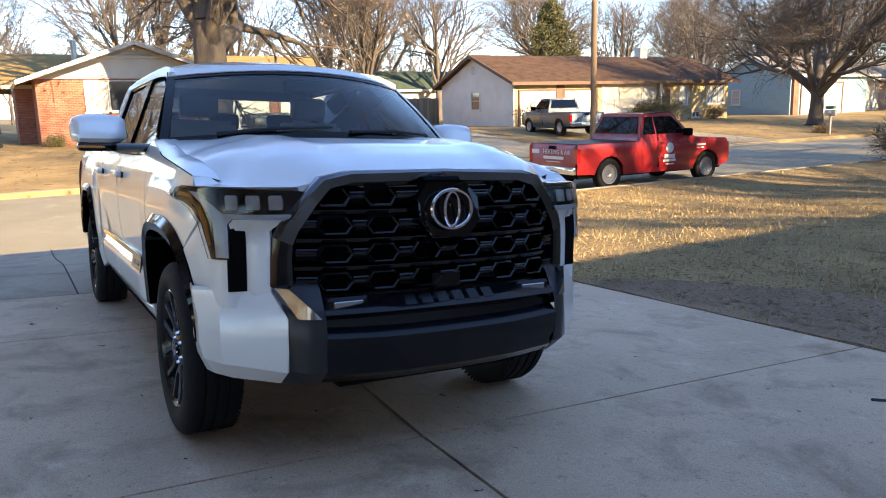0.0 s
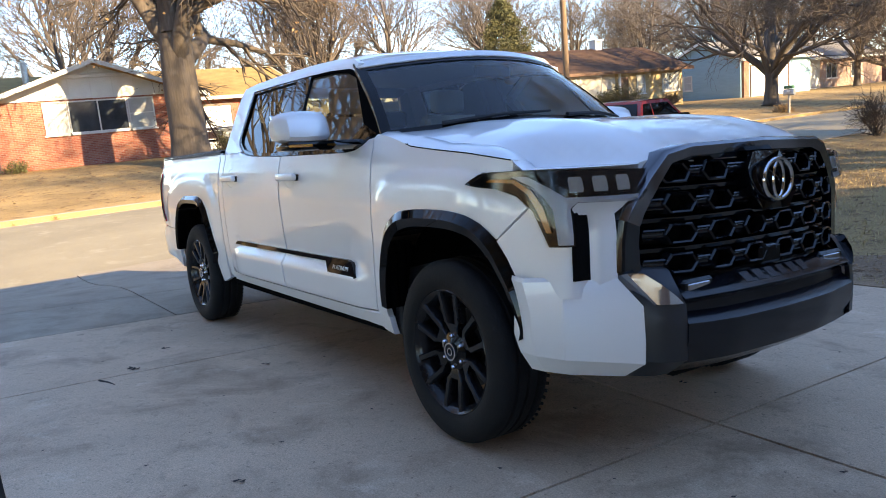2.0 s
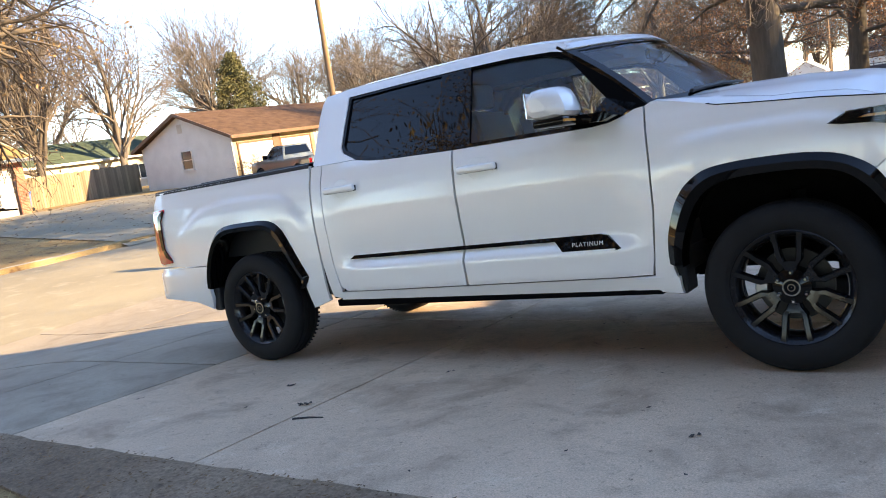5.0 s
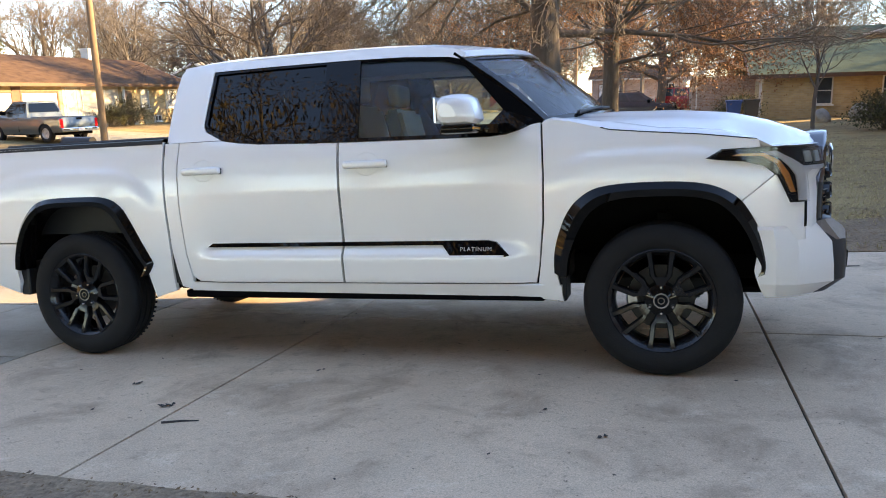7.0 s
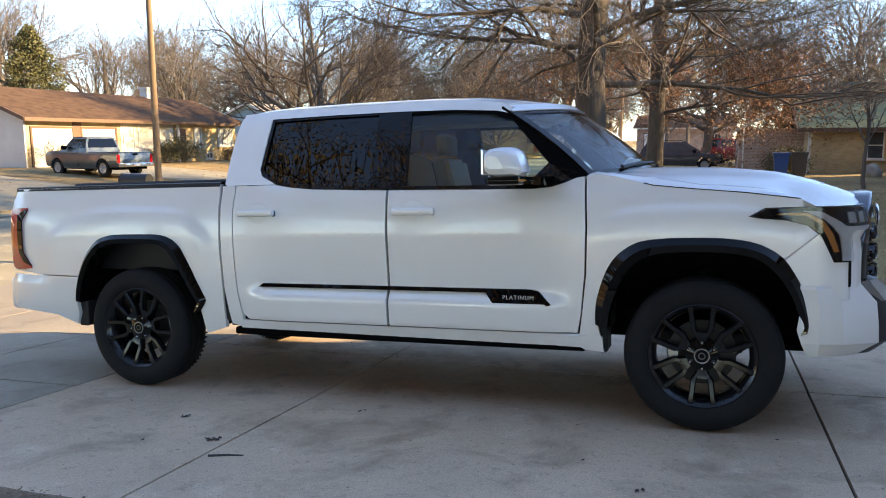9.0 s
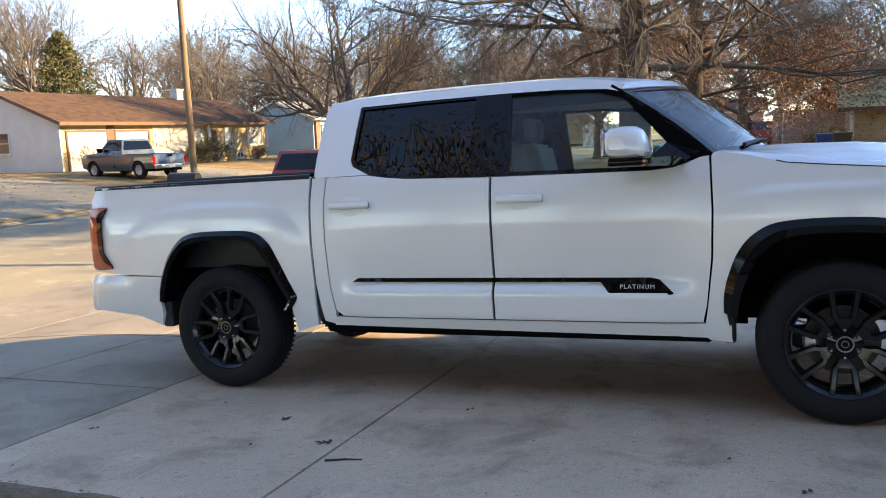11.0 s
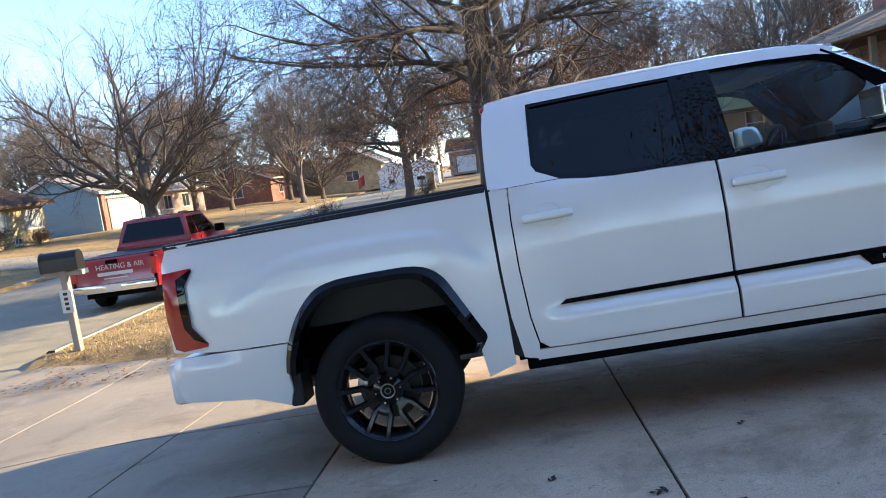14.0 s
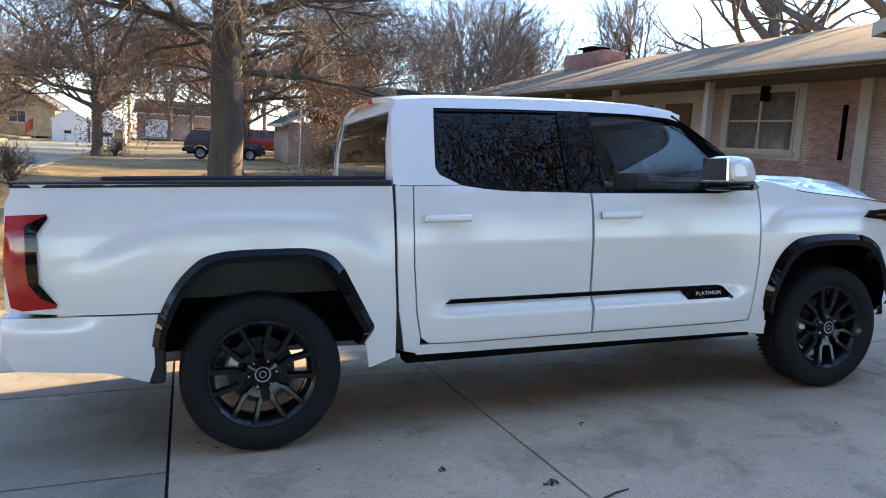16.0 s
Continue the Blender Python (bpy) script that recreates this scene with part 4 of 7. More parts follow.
prism(bm, [(-2.66, 0.95), (-2.78, 1.0), (-2.86, 1.50), (-2.76, 1.52)], lambda u, v, t: (u, t, v), -0.72, 0.72)
part("backrest", bm, CABIN, bench)
for y in (-0.48, 0.0, 0.48):
    part("headrest", boxm(bmesh.new(), -2.84, -2.76, y - 0.12, y + 0.12, 1.52, 1.66, 0.03, 2), CABIN, bench)
bm = bmesh.new()
rim_pts = [Vector((-1.06 + 0.06 * math.cos(a), 0.40 + 0.19 * math.sin(a), 1.30 + 0.18 * math.cos(a))) for a in [2 * math.pi * k / 24 for k in range(25)]]
tube(bm, rim_pts, 0.015, 6, False)
boxm(bm, -1.08, -1.04, 0.24, 0.56, 1.27, 1.32, 0.01)
part("steering_wheel", bm, CABIN, truck)
part("rear_view_mirror", box(-0.84, -0.81, -0.13, 0.13, 1.70, 1.77, 0.012), CABIN, truck)

# chassis
bm = bmesh.new()
for s in (-1, 1):
    boxm(bm, -4.7, 0.75, s * 0.48 - 0.05, s * 0.48 + 0.05, 0.46, 0.60)
boxm(bm, -2.9, -0.5, -0.75, 0.75, 0.46, 0.52)
for x in (0.6, -0.5, -2.5, -4.5):
    boxm(bm, x - 0.06, x + 0.06, -0.5, 0.5, 0.42, 0.54)
part("chassis_frame", bm, UNDER, truck)
# dark blocks added to stop light and view passing through the wheel arches
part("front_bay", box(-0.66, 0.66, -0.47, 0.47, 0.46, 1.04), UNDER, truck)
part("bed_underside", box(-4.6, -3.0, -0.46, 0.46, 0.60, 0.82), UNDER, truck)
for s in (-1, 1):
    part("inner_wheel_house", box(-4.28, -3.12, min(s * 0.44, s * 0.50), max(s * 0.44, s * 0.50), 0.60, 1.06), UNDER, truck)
bm = tube(bmesh.new(), [(-3.7, -0.78, 0.41), (-3.7, 0.78, 0.41)], 0.05, 10)
tube(bm, [(-3.7, 0.02, 0.41), (-3.7, 0.22, 0.41)], 0.15, 12)
tube(bm, [(-3.5, 0.1, 0.45), (-1.0, 0.05, 0.5)], 0.045, 8)
part("rear_axle", bm, UNDER, truck)
bm = tube(bmesh.new(), [(-1.0, -0.35, 0.42), (-2.6, -0.38, 0.40), (-3.2, -0.45, 0.45), (-4.4, -0.55, 0.45)], 0.035, 8)
tube(bm, [(-2.1, -0.36, 0.40), (-2.8, -0.38, 0.40)], 0.09, 10)
part("exhaust", bm, STEEL, truck)
for s in (-1, 1):
    part("suspension_arm", tube(bmesh.new(), [(0.0, s * 0.3, 0.36), (0.02, s * 0.75, 0.34)], 0.035, 6), UNDER, truck)
    part("shock_absorber", tube(bmesh.new(), [(0.05, s * 0.55, 0.36), (0.02, s * 0.60, 0.85)], 0.045, 8), UNDER, truck)
part("bash_plate", box(0.35, 0.80, -0.45, 0.45, 0.36, 0.40, 0.01), UNDER, truck)

# wheels
def make_wheel():
    """One wheel at the origin, outer face to -y, as an Empty's parts."""
    hub = new("wheel")
    hub.parent = truck
    R, W2 = 0.408, 0.130
    prof = [(0.270, -0.098), (0.276, -0.112), (0.288, -0.122), (0.318, -W2), (0.346, -W2), (0.372, -0.124), (0.391, -0.113), (0.402, -0.100), (R, -0.084)]
    groove = [(R, -0.062), (R - 0.012, -0.058), (R - 0.012, -0.048), (R, -0.044), (R, -0.008), (R - 0.012, -0.005), (R - 0.012, 0.005), (R, 0.008), (R, 0.044), (R - 0.012, 0.048), (R - 0.012, 0.058), (R, 0.062)]
    back = [(r, -a) for r, a in prof[::-1]]
    bm = lathe(bmesh.new(), prof + groove + back, 72)
    for k in range(72):
        a = 2 * math.pi * k / 72
        for y0, y1 in ((-0.114, -0.085), (0.085, 0.114)):
            c, s_ = math.cos(a), math.sin(a)
            p = [(r * c - d * s_, y, r * s_ + d * c) for r, y, d in ((0.3885, y0, -0.006), (0.3885, y0, 0.006), (R - 0.0005, y1, 0.007), (R - 0.0005, y1, -0.007))]
            f = [bm.verts.new(q) for q in p]
            g = [bm.verts.new((q[0] * 0.985, q[1], q[2] * 0.985)) for q in p]
            bm.faces.new(f)
            for j in range(4):
                bm.faces.new((f[j], g[j], g[(j + 1) % 4], f[(j + 1) % 4]))
    ty = part("tyre", bm, RUBBER, hub)
    bm = lathe(bmesh.new(), [(0.255, 0.10), (0.245, 0.06), (0.235, -0.05), (0.250, -0.095), (0.264, -0.108), (0.275, -0.118), (0.281, -0.114), (0.276, -0.095)], 60)
    part("rim", bm, RIM_BLACK, hub)
    for k in range(6):
        a0 = math.pi / 2 + k * math.pi / 3
        bm = bmesh.new()

        def at(r, t, y):
            return (r * math.cos(a0) - t * math.sin(a0), y, r * math.sin(a0) + t * math.cos(a0))

        def arm(p):
            rows = []
            for r, c, h, y in p:
                rows.append([at(r, c - h, y + 0.045), at(r, c - h, y + 0.009), at(r, c - h + 0.006, y), at(r, c + h - 0.006, y), at(r, c + h, y + 0.009), at(r, c + h, y + 0.045)])
            strip(bm, rows)
        arm([(0.050, 0.0, 0.024, -0.078), (0.085, 0.0, 0.030, -0.085), (0.108, 0.0, 0.040, -0.090), (0.124, 0.0, 0.050, -0.092)])
        for s in (-1, 1):
            arm([(0.112, s * 0.029, 0.015, -0.0902), (0.132, s * 0.042, 0.0165, -0.0945), (0.165, s * 0.047, 0.0155, -0.099), (0.210, s * 0.052, 0.0155, -0.105), (0.246, s * 0.058, 0.017, -0.110), (0.270, s * 0.063, 0.023, -0.110)])
        part("spoke", bm, RIM_BLACK, hub)
        c, s_ = math.cos(a0), math.sin(a0)
        bm = tube(bmesh.new(), [(0.070 * c, -0.06, 0.070 * s_), (0.070 * c, -0.094, 0.070 * s_), (0.070 * c, -0.101, 0.070 * s_)], [0.011, 0.011, 0.006], 6)
        part("wheel_nut", bm, CHROME, hub)
    bm = lathe(bmesh.new(), [(0.001, -0.104), (0.034, -0.104), (0.036, -0.098), (0.085, -0.082), (0.09, -0.05), (0.09, 0.0)], 24)
    part("hub_cap", bm, GLOSS_BLACK, hub)
    bm = bmesh.new()
    for r0, r1 in ((0.034, 0.041), (0.014, 0.018)):
        lathe(bm, [(r0, -0.104), (r0, -0.109), (r1, -0.109), (r1, -0.100)], 28)
    part("hub_badge", bm, CHROME, hub)
    bm = lathe(bmesh.new(), [(0.06, 0.005), (0.175, 0.005), (0.175, 0.025), (0.06, 0.025)], 40)
    part("brake_disc", bm, DISC, hub)
    bm = bmesh.new()
    rows = []
    for a in np.linspace(2.85, 3.4, 7):
        rows.append([(r * math.cos(a), y, r * math.sin(a)) for r, y in ((0.11, -0.005), (0.125, -0.03), (0.175, -0.03), (0.185, -0.005), (0.18, 0.05))])
    strip(bm, rows)
    part("brake_caliper", bm, STEEL, hub, "silver brake caliper")
    return hub


wheel = make_wheel()
wheel.matrix_basis = pose(0, -0.848, 0.411, 0, 0, 0)
for x, side in ((-3.70, -1), (0, 1), (-3.70, 1)):
    copy_thing(wheel, pose(x, side * 0.848, 0.411, 0, 23 if x else 8, 0 if side < 0 else 180))

# ---- land, road, drive ----
def two_tone(name, a, b, size, rough, fine, bump, c=None, mid=0.5, grain=1.0, stain=None):
    """Patchy natural ground: two colours in large drifts, fine grain over them, a third in flecks."""
    m = bpy.data.materials.new(name)
    m.use_nodes = True
    n, ln = m.node_tree.nodes, m.node_tree.links.new
    bs = n["Principled BSDF"]
    bs.inputs["Roughness"].default_value = rough
    bs.inputs["Specular IOR Level"].default_value = 0.2
    geo = n.new("ShaderNodeNewGeometry")
    def nz(s, d=6):
        q = n.new("ShaderNodeTexNoise")
        q.inputs["Scale"].default_value, q.inputs["Detail"].default_value, q.inputs["Roughness"].default_value = s, d, 0.65
        ln(geo.outputs["Position"], q.inputs["Vector"])
        return q
    def mixer(f, c1, c2, lo, hi):
        r = n.new("ShaderNodeMapRange")
        r.inputs[1].default_value, r.inputs[2].default_value = lo, hi
        ln(f, r.inputs[0])
        x = n.new("ShaderNodeMix")
        x.data_type = "RGBA"
        ln(r.outputs[0], x.inputs[0])
        for k, cc in ((6, c1), (7, c2)):
            if isinstance(cc, tuple):
                x.inputs[k].default_value = (*cc, 1)
            else:
                ln(cc, x.inputs[k])
        return x.outputs[2]
    big, medium, small = nz(size), nz(size * 7), nz(fine, 3)
    col = mixer(big.outputs[0], a, b, mid - 0.12, mid + 0.12)
    if c:
        col = mixer(medium.outputs[0], col, c, 0.56, 0.68)
    if stain:
        marks = nz(size * 3.1, 8)
        marks.inputs["Distortion"].default_value = 0.25
        col = mixer(marks.outputs[0], col, stain, 0.50, 0.80)
        specks = nz(fine * 0.25, 4)
        col = mixer(specks.outputs[0], col, stain, 0.66, 0.78)
    dark = n.new("ShaderNodeMix")
    dark.data_type, dark.blend_type = "RGBA", "MULTIPLY"
    dark.inputs[0].default_value = 0.6
    ln(col, dark.inputs[6])
    gr = n.new("ShaderNodeMapRange")
    gr.inputs[1].default_value, gr.inputs[2].default_value, gr.inputs[3].default_value, gr.inputs[4].default_value = 0.3, 0.7, 0.35, 1.25
    gr.inputs[3].default_value, gr.inputs[4].default_value = 1 - grain * 0.65, 1 + grain * 0.25
    ln(small.outputs[0], gr.inputs[0])
    ln(gr.outputs[0], dark.inputs[7])
    ln(dark.outputs[2], bs.inputs["Base Color"])
    bp = n.new("ShaderNodeBump")
    bp.inputs["Strength"].default_value, bp.inputs["Distance"].default_value = bump, 0.02
    ln(small.outputs[0], bp.inputs["Height"])
    ln(bp.outputs[0], bs.inputs["Normal"])
    return m


LAWN = two_tone("winter_lawn", (0.44, 0.295, 0.14), (0.27, 0.18, 0.09), 0.35, 0.95, 40, 0.8, (0.15, 0.085, 0.045))
SOIL = two_tone("bare_soil", (0.25, 0.17, 0.115), (0.36, 0.255, 0.175), 1.2, 0.95, 45, 0.9, (0.15, 0.10, 0.07))
ASPHALT = two_tone("worn_road", (0.37, 0.315, 0.225), (0.30, 0.255, 0.185), 0.25, 0.9, 70, 0.3, (0.42, 0.36, 0.265), grain=0.6)


def concrete(name, a, b, stain, pale):
    """Weathered broom-finished concrete: drifts of two tones, damp blotches, worn pale spots, rust-brown specks and fine grain."""
    m = bpy.data.materials.new(name)
    m.use_nodes = True
    n, ln = m.node_tree.nodes, m.node_tree.links.new
    bs = n["Principled BSDF"]
    bs.inputs["Specular IOR Level"].default_value = 0.3
    geo = n.new("ShaderNodeNewGeometry")

    def nz(s, d, rough=0.6, warp=0.0):
        q = n.new("ShaderNodeTexNoise")
        q.inputs["Scale"].default_value, q.inputs["Detail"].default_value, q.inputs["Roughness"].default_value, q.inputs["Distortion"].default_value = s, d, rough, warp
        ln(geo.outputs["Position"], q.inputs["Vector"])
        return q.outputs[0]

    def ramp(f, lo, hi, top=1.0):
        r = n.new("ShaderNodeMapRange")
        r.inputs[1].default_value, r.inputs[2].default_value, r.inputs[4].default_value = lo, hi, top
        ln(f, r.inputs[0])
        return r.outputs[0]

    def over(base, f, c):
        x = n.new("ShaderNodeMix")
        x.data_type = "RGBA"
        ln(f, x.inputs[0])
        if isinstance(base, tuple):
            x.inputs[6].default_value = (*base, 1)
        else:
            ln(base, x.inputs[6])
        x.inputs[7].default_value = (*c, 1)
        return x.outputs[2]

    col = over(a, ramp(nz(0.55, 6), 0.38, 0.62), b)
    col = over(col, ramp(nz(1.7, 8, 0.65, 0.6), 0.50, 0.68, 0.75), stain)
    col = over(col, ramp(nz(2.6, 7, 0.7, 0.3), 0.57, 0.72, 0.6), pale)
    col = over(col, ramp(nz(9.0, 6, 0.7), 0.60, 0.72, 0.5), stain)
    col = over(col, ramp(nz(16, 5, 0.75, 0.4), 0.56, 0.70, 0.55), stain)
    col = over(col, ramp(nz(34, 4, 0.7), 0.62, 0.72, 0.8), tuple(c * 0.4 for c in stain))
    col = over(col, ramp(nz(48, 3, 0.6), 0.66, 0.78, 0.6), pale)
    fine = nz(130, 4, 0.75)
    hsv = n.new("ShaderNodeHueSaturation")
    val = n.new("ShaderNodeMapRange")
    val.inputs[1].default_value, val.inputs[2].default_value, val.inputs[3].default_value, val.inputs[4].default_value = 0.3, 0.7, 0.70, 1.26
    ln(fine, val.inputs[0])
    ln(val.outputs[0], hsv.inputs["Value"])
    ln(col, hsv.inputs["Color"])
    ln(hsv.outputs[0], bs.inputs["Base Color"])
    bs.inputs["Roughness"].default_value = 0.75
    bp = n.new("ShaderNodeBump")
    bp.inputs["Strength"].default_value, bp.inputs["Distance"].default_value = 0.35, 0.008
    ln(nz(70, 4), bp.inputs["Height"])
    ln(bp.outputs[0], bs.inputs["Normal"])
    return m


CONCRETE = concrete("broom_concrete", (0.66, 0.47, 0.33), (0.53, 0.378, 0.265), (0.31, 0.21, 0.14), (0.78, 0.62, 0.47))
CONCRETE_GREY = concrete("older_grey_concrete", (0.385, 0.315, 0.235), (0.32, 0.26, 0.196), (0.215, 0.17, 0.128), (0.455, 0.385, 0.30))
KERB = two_tone("kerb_concrete", (0.42, 0.38, 0.33), (0.33, 0.30, 0.26), 0.8, 0.85, 50, 0.3)

xs = list(np.arange(-400, -70, 30)) + list(np.arange(-70, -20, 2.5)) + [-19.25, -19.2, -19.15] + list(np.arange(-18, -10.5, 1.5)) + [-10.04, -9.98] + list(np.arange(-9.5, 9, 0.5)) + list(np.arange(9, 40, 3)) + list(np.arange(40, 401, 40))
ys = list(np.arange(-400, -60, 34)) + list(np.arange(-60, -12, 4)) + list(np.arange(-12, 24, 0.6)) + list(np.arange(24, 90, 3)) + list(np.arange(90, 421, 33))


def sheet_z(x, y):
    z = ground_z(x, y)
    on_drive = -10.2 < x < 6 and -2.7 < y < 3.6 or -10.2 < x < -6.2 and -4.1 < y < 5.1
    return z - (0.10 if on_drive or -19.2 < x < -10 else 0.0) + (0.02 * noise.noise((x * 0.7, y * 0.7, 3)) if not on_drive else 0)


bm = strip(bmesh.new(), [[(x, y, sheet_z(x, y)) for y in ys] for x in xs])
tagged(link("ground", bm, LAWN), "dry straw-coloured winter lawn with bare patches", "lawn", kind="structure")
bm = strip(bmesh.new(), [[(x, y, -0.56 - 0.05 * ((x + 14.6) / 4.6) ** 2 + 0.05) for y in (-250, -100, -40, -20, -10, 0, 10, 20, 30, 40, 60, 90, 130, 250)] for x in np.linspace(-19.2, -10.0, 7)])
road = tagged(link("road", bm, ASPHALT), "worn pale grey residential street", "road", kind="structure")


def kerb(y0, y1, x, s):
    n = max(2, int((y1 - y0) / 3))
    rows = [[(x - s * 0.45, y, -0.575), (x - s * 0.02, y, -0.555), (x + s * 0.03, y, -0.43), (x + s * 0.06, y, -0.41), (x + s * 0.17, y, -0.405), (x + s * 0.18, y, -0.6)] for y in np.linspace(y0, y1, n)]
    return tagged(link("kerb", strip(bmesh.new(), rows), KERB), "pale concrete kerb and gutter beside the street", "kerb", kind="structure")


for a, b, x, s in ((-120, -4.6, -10.0, 1), (5.6, 120, -10.0, 1), (-120, 7.4, -19.2, -1), (17.6, 23.0, -19.2, -1), (29.2, 120, -19.2, -1)):
    kerb(a, b, x, s)
# a strip of road lies in the far drives
for y0, y1, x1, flare in ((23.2, 29, -33, 0.0), (7.8, 17.3, -37, 0.16)):
    bm = strip(bmesh.new(), [[(x, y, line(-x, [18.9, 19.6], [-0.535, ground_z(-19.6, y) + 0.03]) if x > -19.6 else ground_z(x, y) + 0.03) for y in np.linspace(y0, y1 + flare * (-19.2 - x), 5)] for x in [-18.9, -19.25] + list(np.linspace(-19.6, x1, 9))])
    tagged(link("driveway_far", bm, ASPHALT), "pale concrete drive of a house opposite", "driveway", kind="structure")

# the drive: slabs with open joints
drive = tagged(new("driveway"), "weathered broom-finished concrete drive in cast slabs", "driveway", kind="structure")
bm = sheet(bmesh.new(), [(-10.1, -4.0), (-7.5, -2.7), (6.6, -2.7), (6.6, 3.6), (-6.2, 3.6), (-7.4, 4.6), (-10.1, 5.0)], lambda x, y: (x, y, ground_z(x, y) - 0.022), 0.6, (0, 0, -0.08))
tagged(link("joint_bed", bm, mat("joint_dirt", (0.045, 0.036, 0.03), 0.95), drive))


def mid_joint(x):
    return line(x, [-8, -6.5, -4.2, -0.7, 4.0], [0.52, 0.53, 0.50, 0.10, -0.08])


cuts = [6.5, 4.2, 0.62, -2.38, -4.17, -5.66, -7.9, -10.06]
J = 0.008
for x1, x0 in zip(cuts, cuts[1:]):
    low0, low1 = (line(x0, [-10.1, -7.9], [-4.0, -2.9]) if x0 < -7 else -2.65), (line(x1, [-7.95, -5.6], [-2.9, -2.65]) if x0 < -7 else -2.65)
    top0, top1 = 3.55, 3.55
    if x0 < -6:
        top0, top1 = line(x0, [-10.1, -7.9], [5.0, 4.7]), 4.7 if x1 < -7 else 3.9
    bands = [(low0, low1, mid_joint(x0), mid_joint(x1)), (mid_joint(x0), mid_joint(x1), top0, top1)]
    if x0 < -5:
        bands = [(low0, low1, -1.08, -1.08), (-1.08, -1.08, mid_joint(x0), mid_joint(x1)), bands[1]]
    for k, (a0, a1, b0, b1) in enumerate(bands):
        e0, e1 = (J if k else 0.0), (J if k < len(bands) - 1 else 0.0)
        a = [(x0 + J, a0 + e0), (x1 - J, a1 + e0), (x1 - J, b1 - e1), (x0 + J, b0 - e1)]
        bm = sheet(bmesh.new(), a, lambda x, y: (x, y, ground_z(x, y) + 0.002 * (k - 0.5)), 0.6, (0, 0, -0.09))
        link("slab", bm, CONCRETE if x1 > -4.3 and x0 > -5 else CONCRETE_GREY, drive)
# the bed of earth beside the drive
bm = sheet(bmesh.new(), [(-5.2, -2.66), (3.0, -2.68), (3.2, -3.6), (1.0, -3.5), (-1.5, -3.35), (-3.4, -3.1), (-4.6, -2.85)], lambda x, y: (x, y, ground_z(x, y) + 0.012 + 0.02 * noise.noise((x * 5, y * 5, 0))), 0.12, (0, 0, -0.05))
tagged(link("flower_bed", bm, SOIL), "strip of bare dark earth along the drive", "bed", kind="structure")
# shaded bare earth along the drive's lawn side
bm = sheet(bmesh.new(), [(-2.6, 3.56), (5.6, 3.56), (5.6, 6.2), (1.8, 5.4), (-0.6, 4.9), (-2.2, 4.1)], lambda x, y: (x, y, ground_z(x, y) + 0.016 + 0.025 * noise.noise((x * 3, y * 3, 0))), 0.2, (0, 0, -0.05))
tagged(link("bare_ground", bm, two_tone("thin_grass", (0.36, 0.24, 0.155), (0.25, 0.165, 0.11), 0.9, 0.95, 40, 0.9, (0.34, 0.235, 0.13))), "thin bare ground beside the drive", "lawn", kind="structure")


def mesh_from(name, verts, faces, material, parent=None, label="", category="", kind=""):
    me = bpy.data.meshes.new(name)
    me.from_pydata(verts, [], faces)
    me.materials.append(material)
    ob = new(name, me)
    ob.parent = parent
    return tagged(ob, label, category, kind=kind)


# grass blades, fallen leaves and crumbs
rng = random.Random(4)
GRASS = mat("dry_grass_blade", (0.50, 0.36, 0.17), 0.8, 0, 0.2, 2, 0, 50, per_piece=0.35)
LEAF = mat("fallen_leaf", (0.22, 0.12, 0.055), 0.8, 0, 0.3, 3, 0, 60, per_piece=0.4)
verts, faces = [], []
while len(faces) < 42000:
    y = 3.6 + 15 * rng.random() ** 1.6 if rng.random() < 0.86 else -2.75 - 3 * rng.random()
    x = rng.uniform(-9.8, 6) if y > 0 else rng.uniform(-9, 1.0)
    if y < 0 and -5.0 < x and y > -3.2:
        continue
    if x < -5.8 and 0 < y < 5.15:
        continue
    if x > -2 and y < 5.2 and y > 0 and rng.random() < 0.75:
        continue
    z = ground_z(x, y) - 0.005
    a, h, w = rng.uniform(0, 6.28), rng.uniform(0.025, 0.075), rng.uniform(0.004, 0.009)
    lx, ly = rng.uniform(-0.05, 0.05), rng.uniform(-0.05, 0.05)
    i = len(verts)
    verts += [(x - w * math.cos(a), y - w * math.sin(a), z), (x + w * math.cos(a), y + w * math.sin(a), z), (x + lx, y + ly, z + h)]
    faces.append((i, i + 1, i + 2))
mesh_from("dry_grass", verts, faces, GRASS, None, "short dry straw-coloured grass on the lawn", "grass", "stuff")


def scatter_leaves(name, n, where, s0, s1, material, label, seed, lift=0.012):
    r = random.Random(seed)
    vv, ff = [], []
    while len(ff) < n * 2:
        p = where(r)
        if p is None:
            continue
        x, y = p
        z = ground_z(x, y) + lift
        a, s = r.uniform(0, 6.28), r.uniform(s0, s1)
        c, d = math.cos(a) * s, math.sin(a) * s
        i = len(vv)
        b = r.uniform(0.1, 0.5) * s
        vv += [(x - c, y - d, z + b * 0.3), (x + d * 0.5, y - c * 0.5, z), (x + c, y + d, z + b), (x - d * 0.5, y + c * 0.5, z + 0.2 * b)]
        ff += [(i, i + 1, i + 2), (i, i + 2, i + 3)]
    return mesh_from(name, vv, ff, material, None, label, "leaves", "stuff")


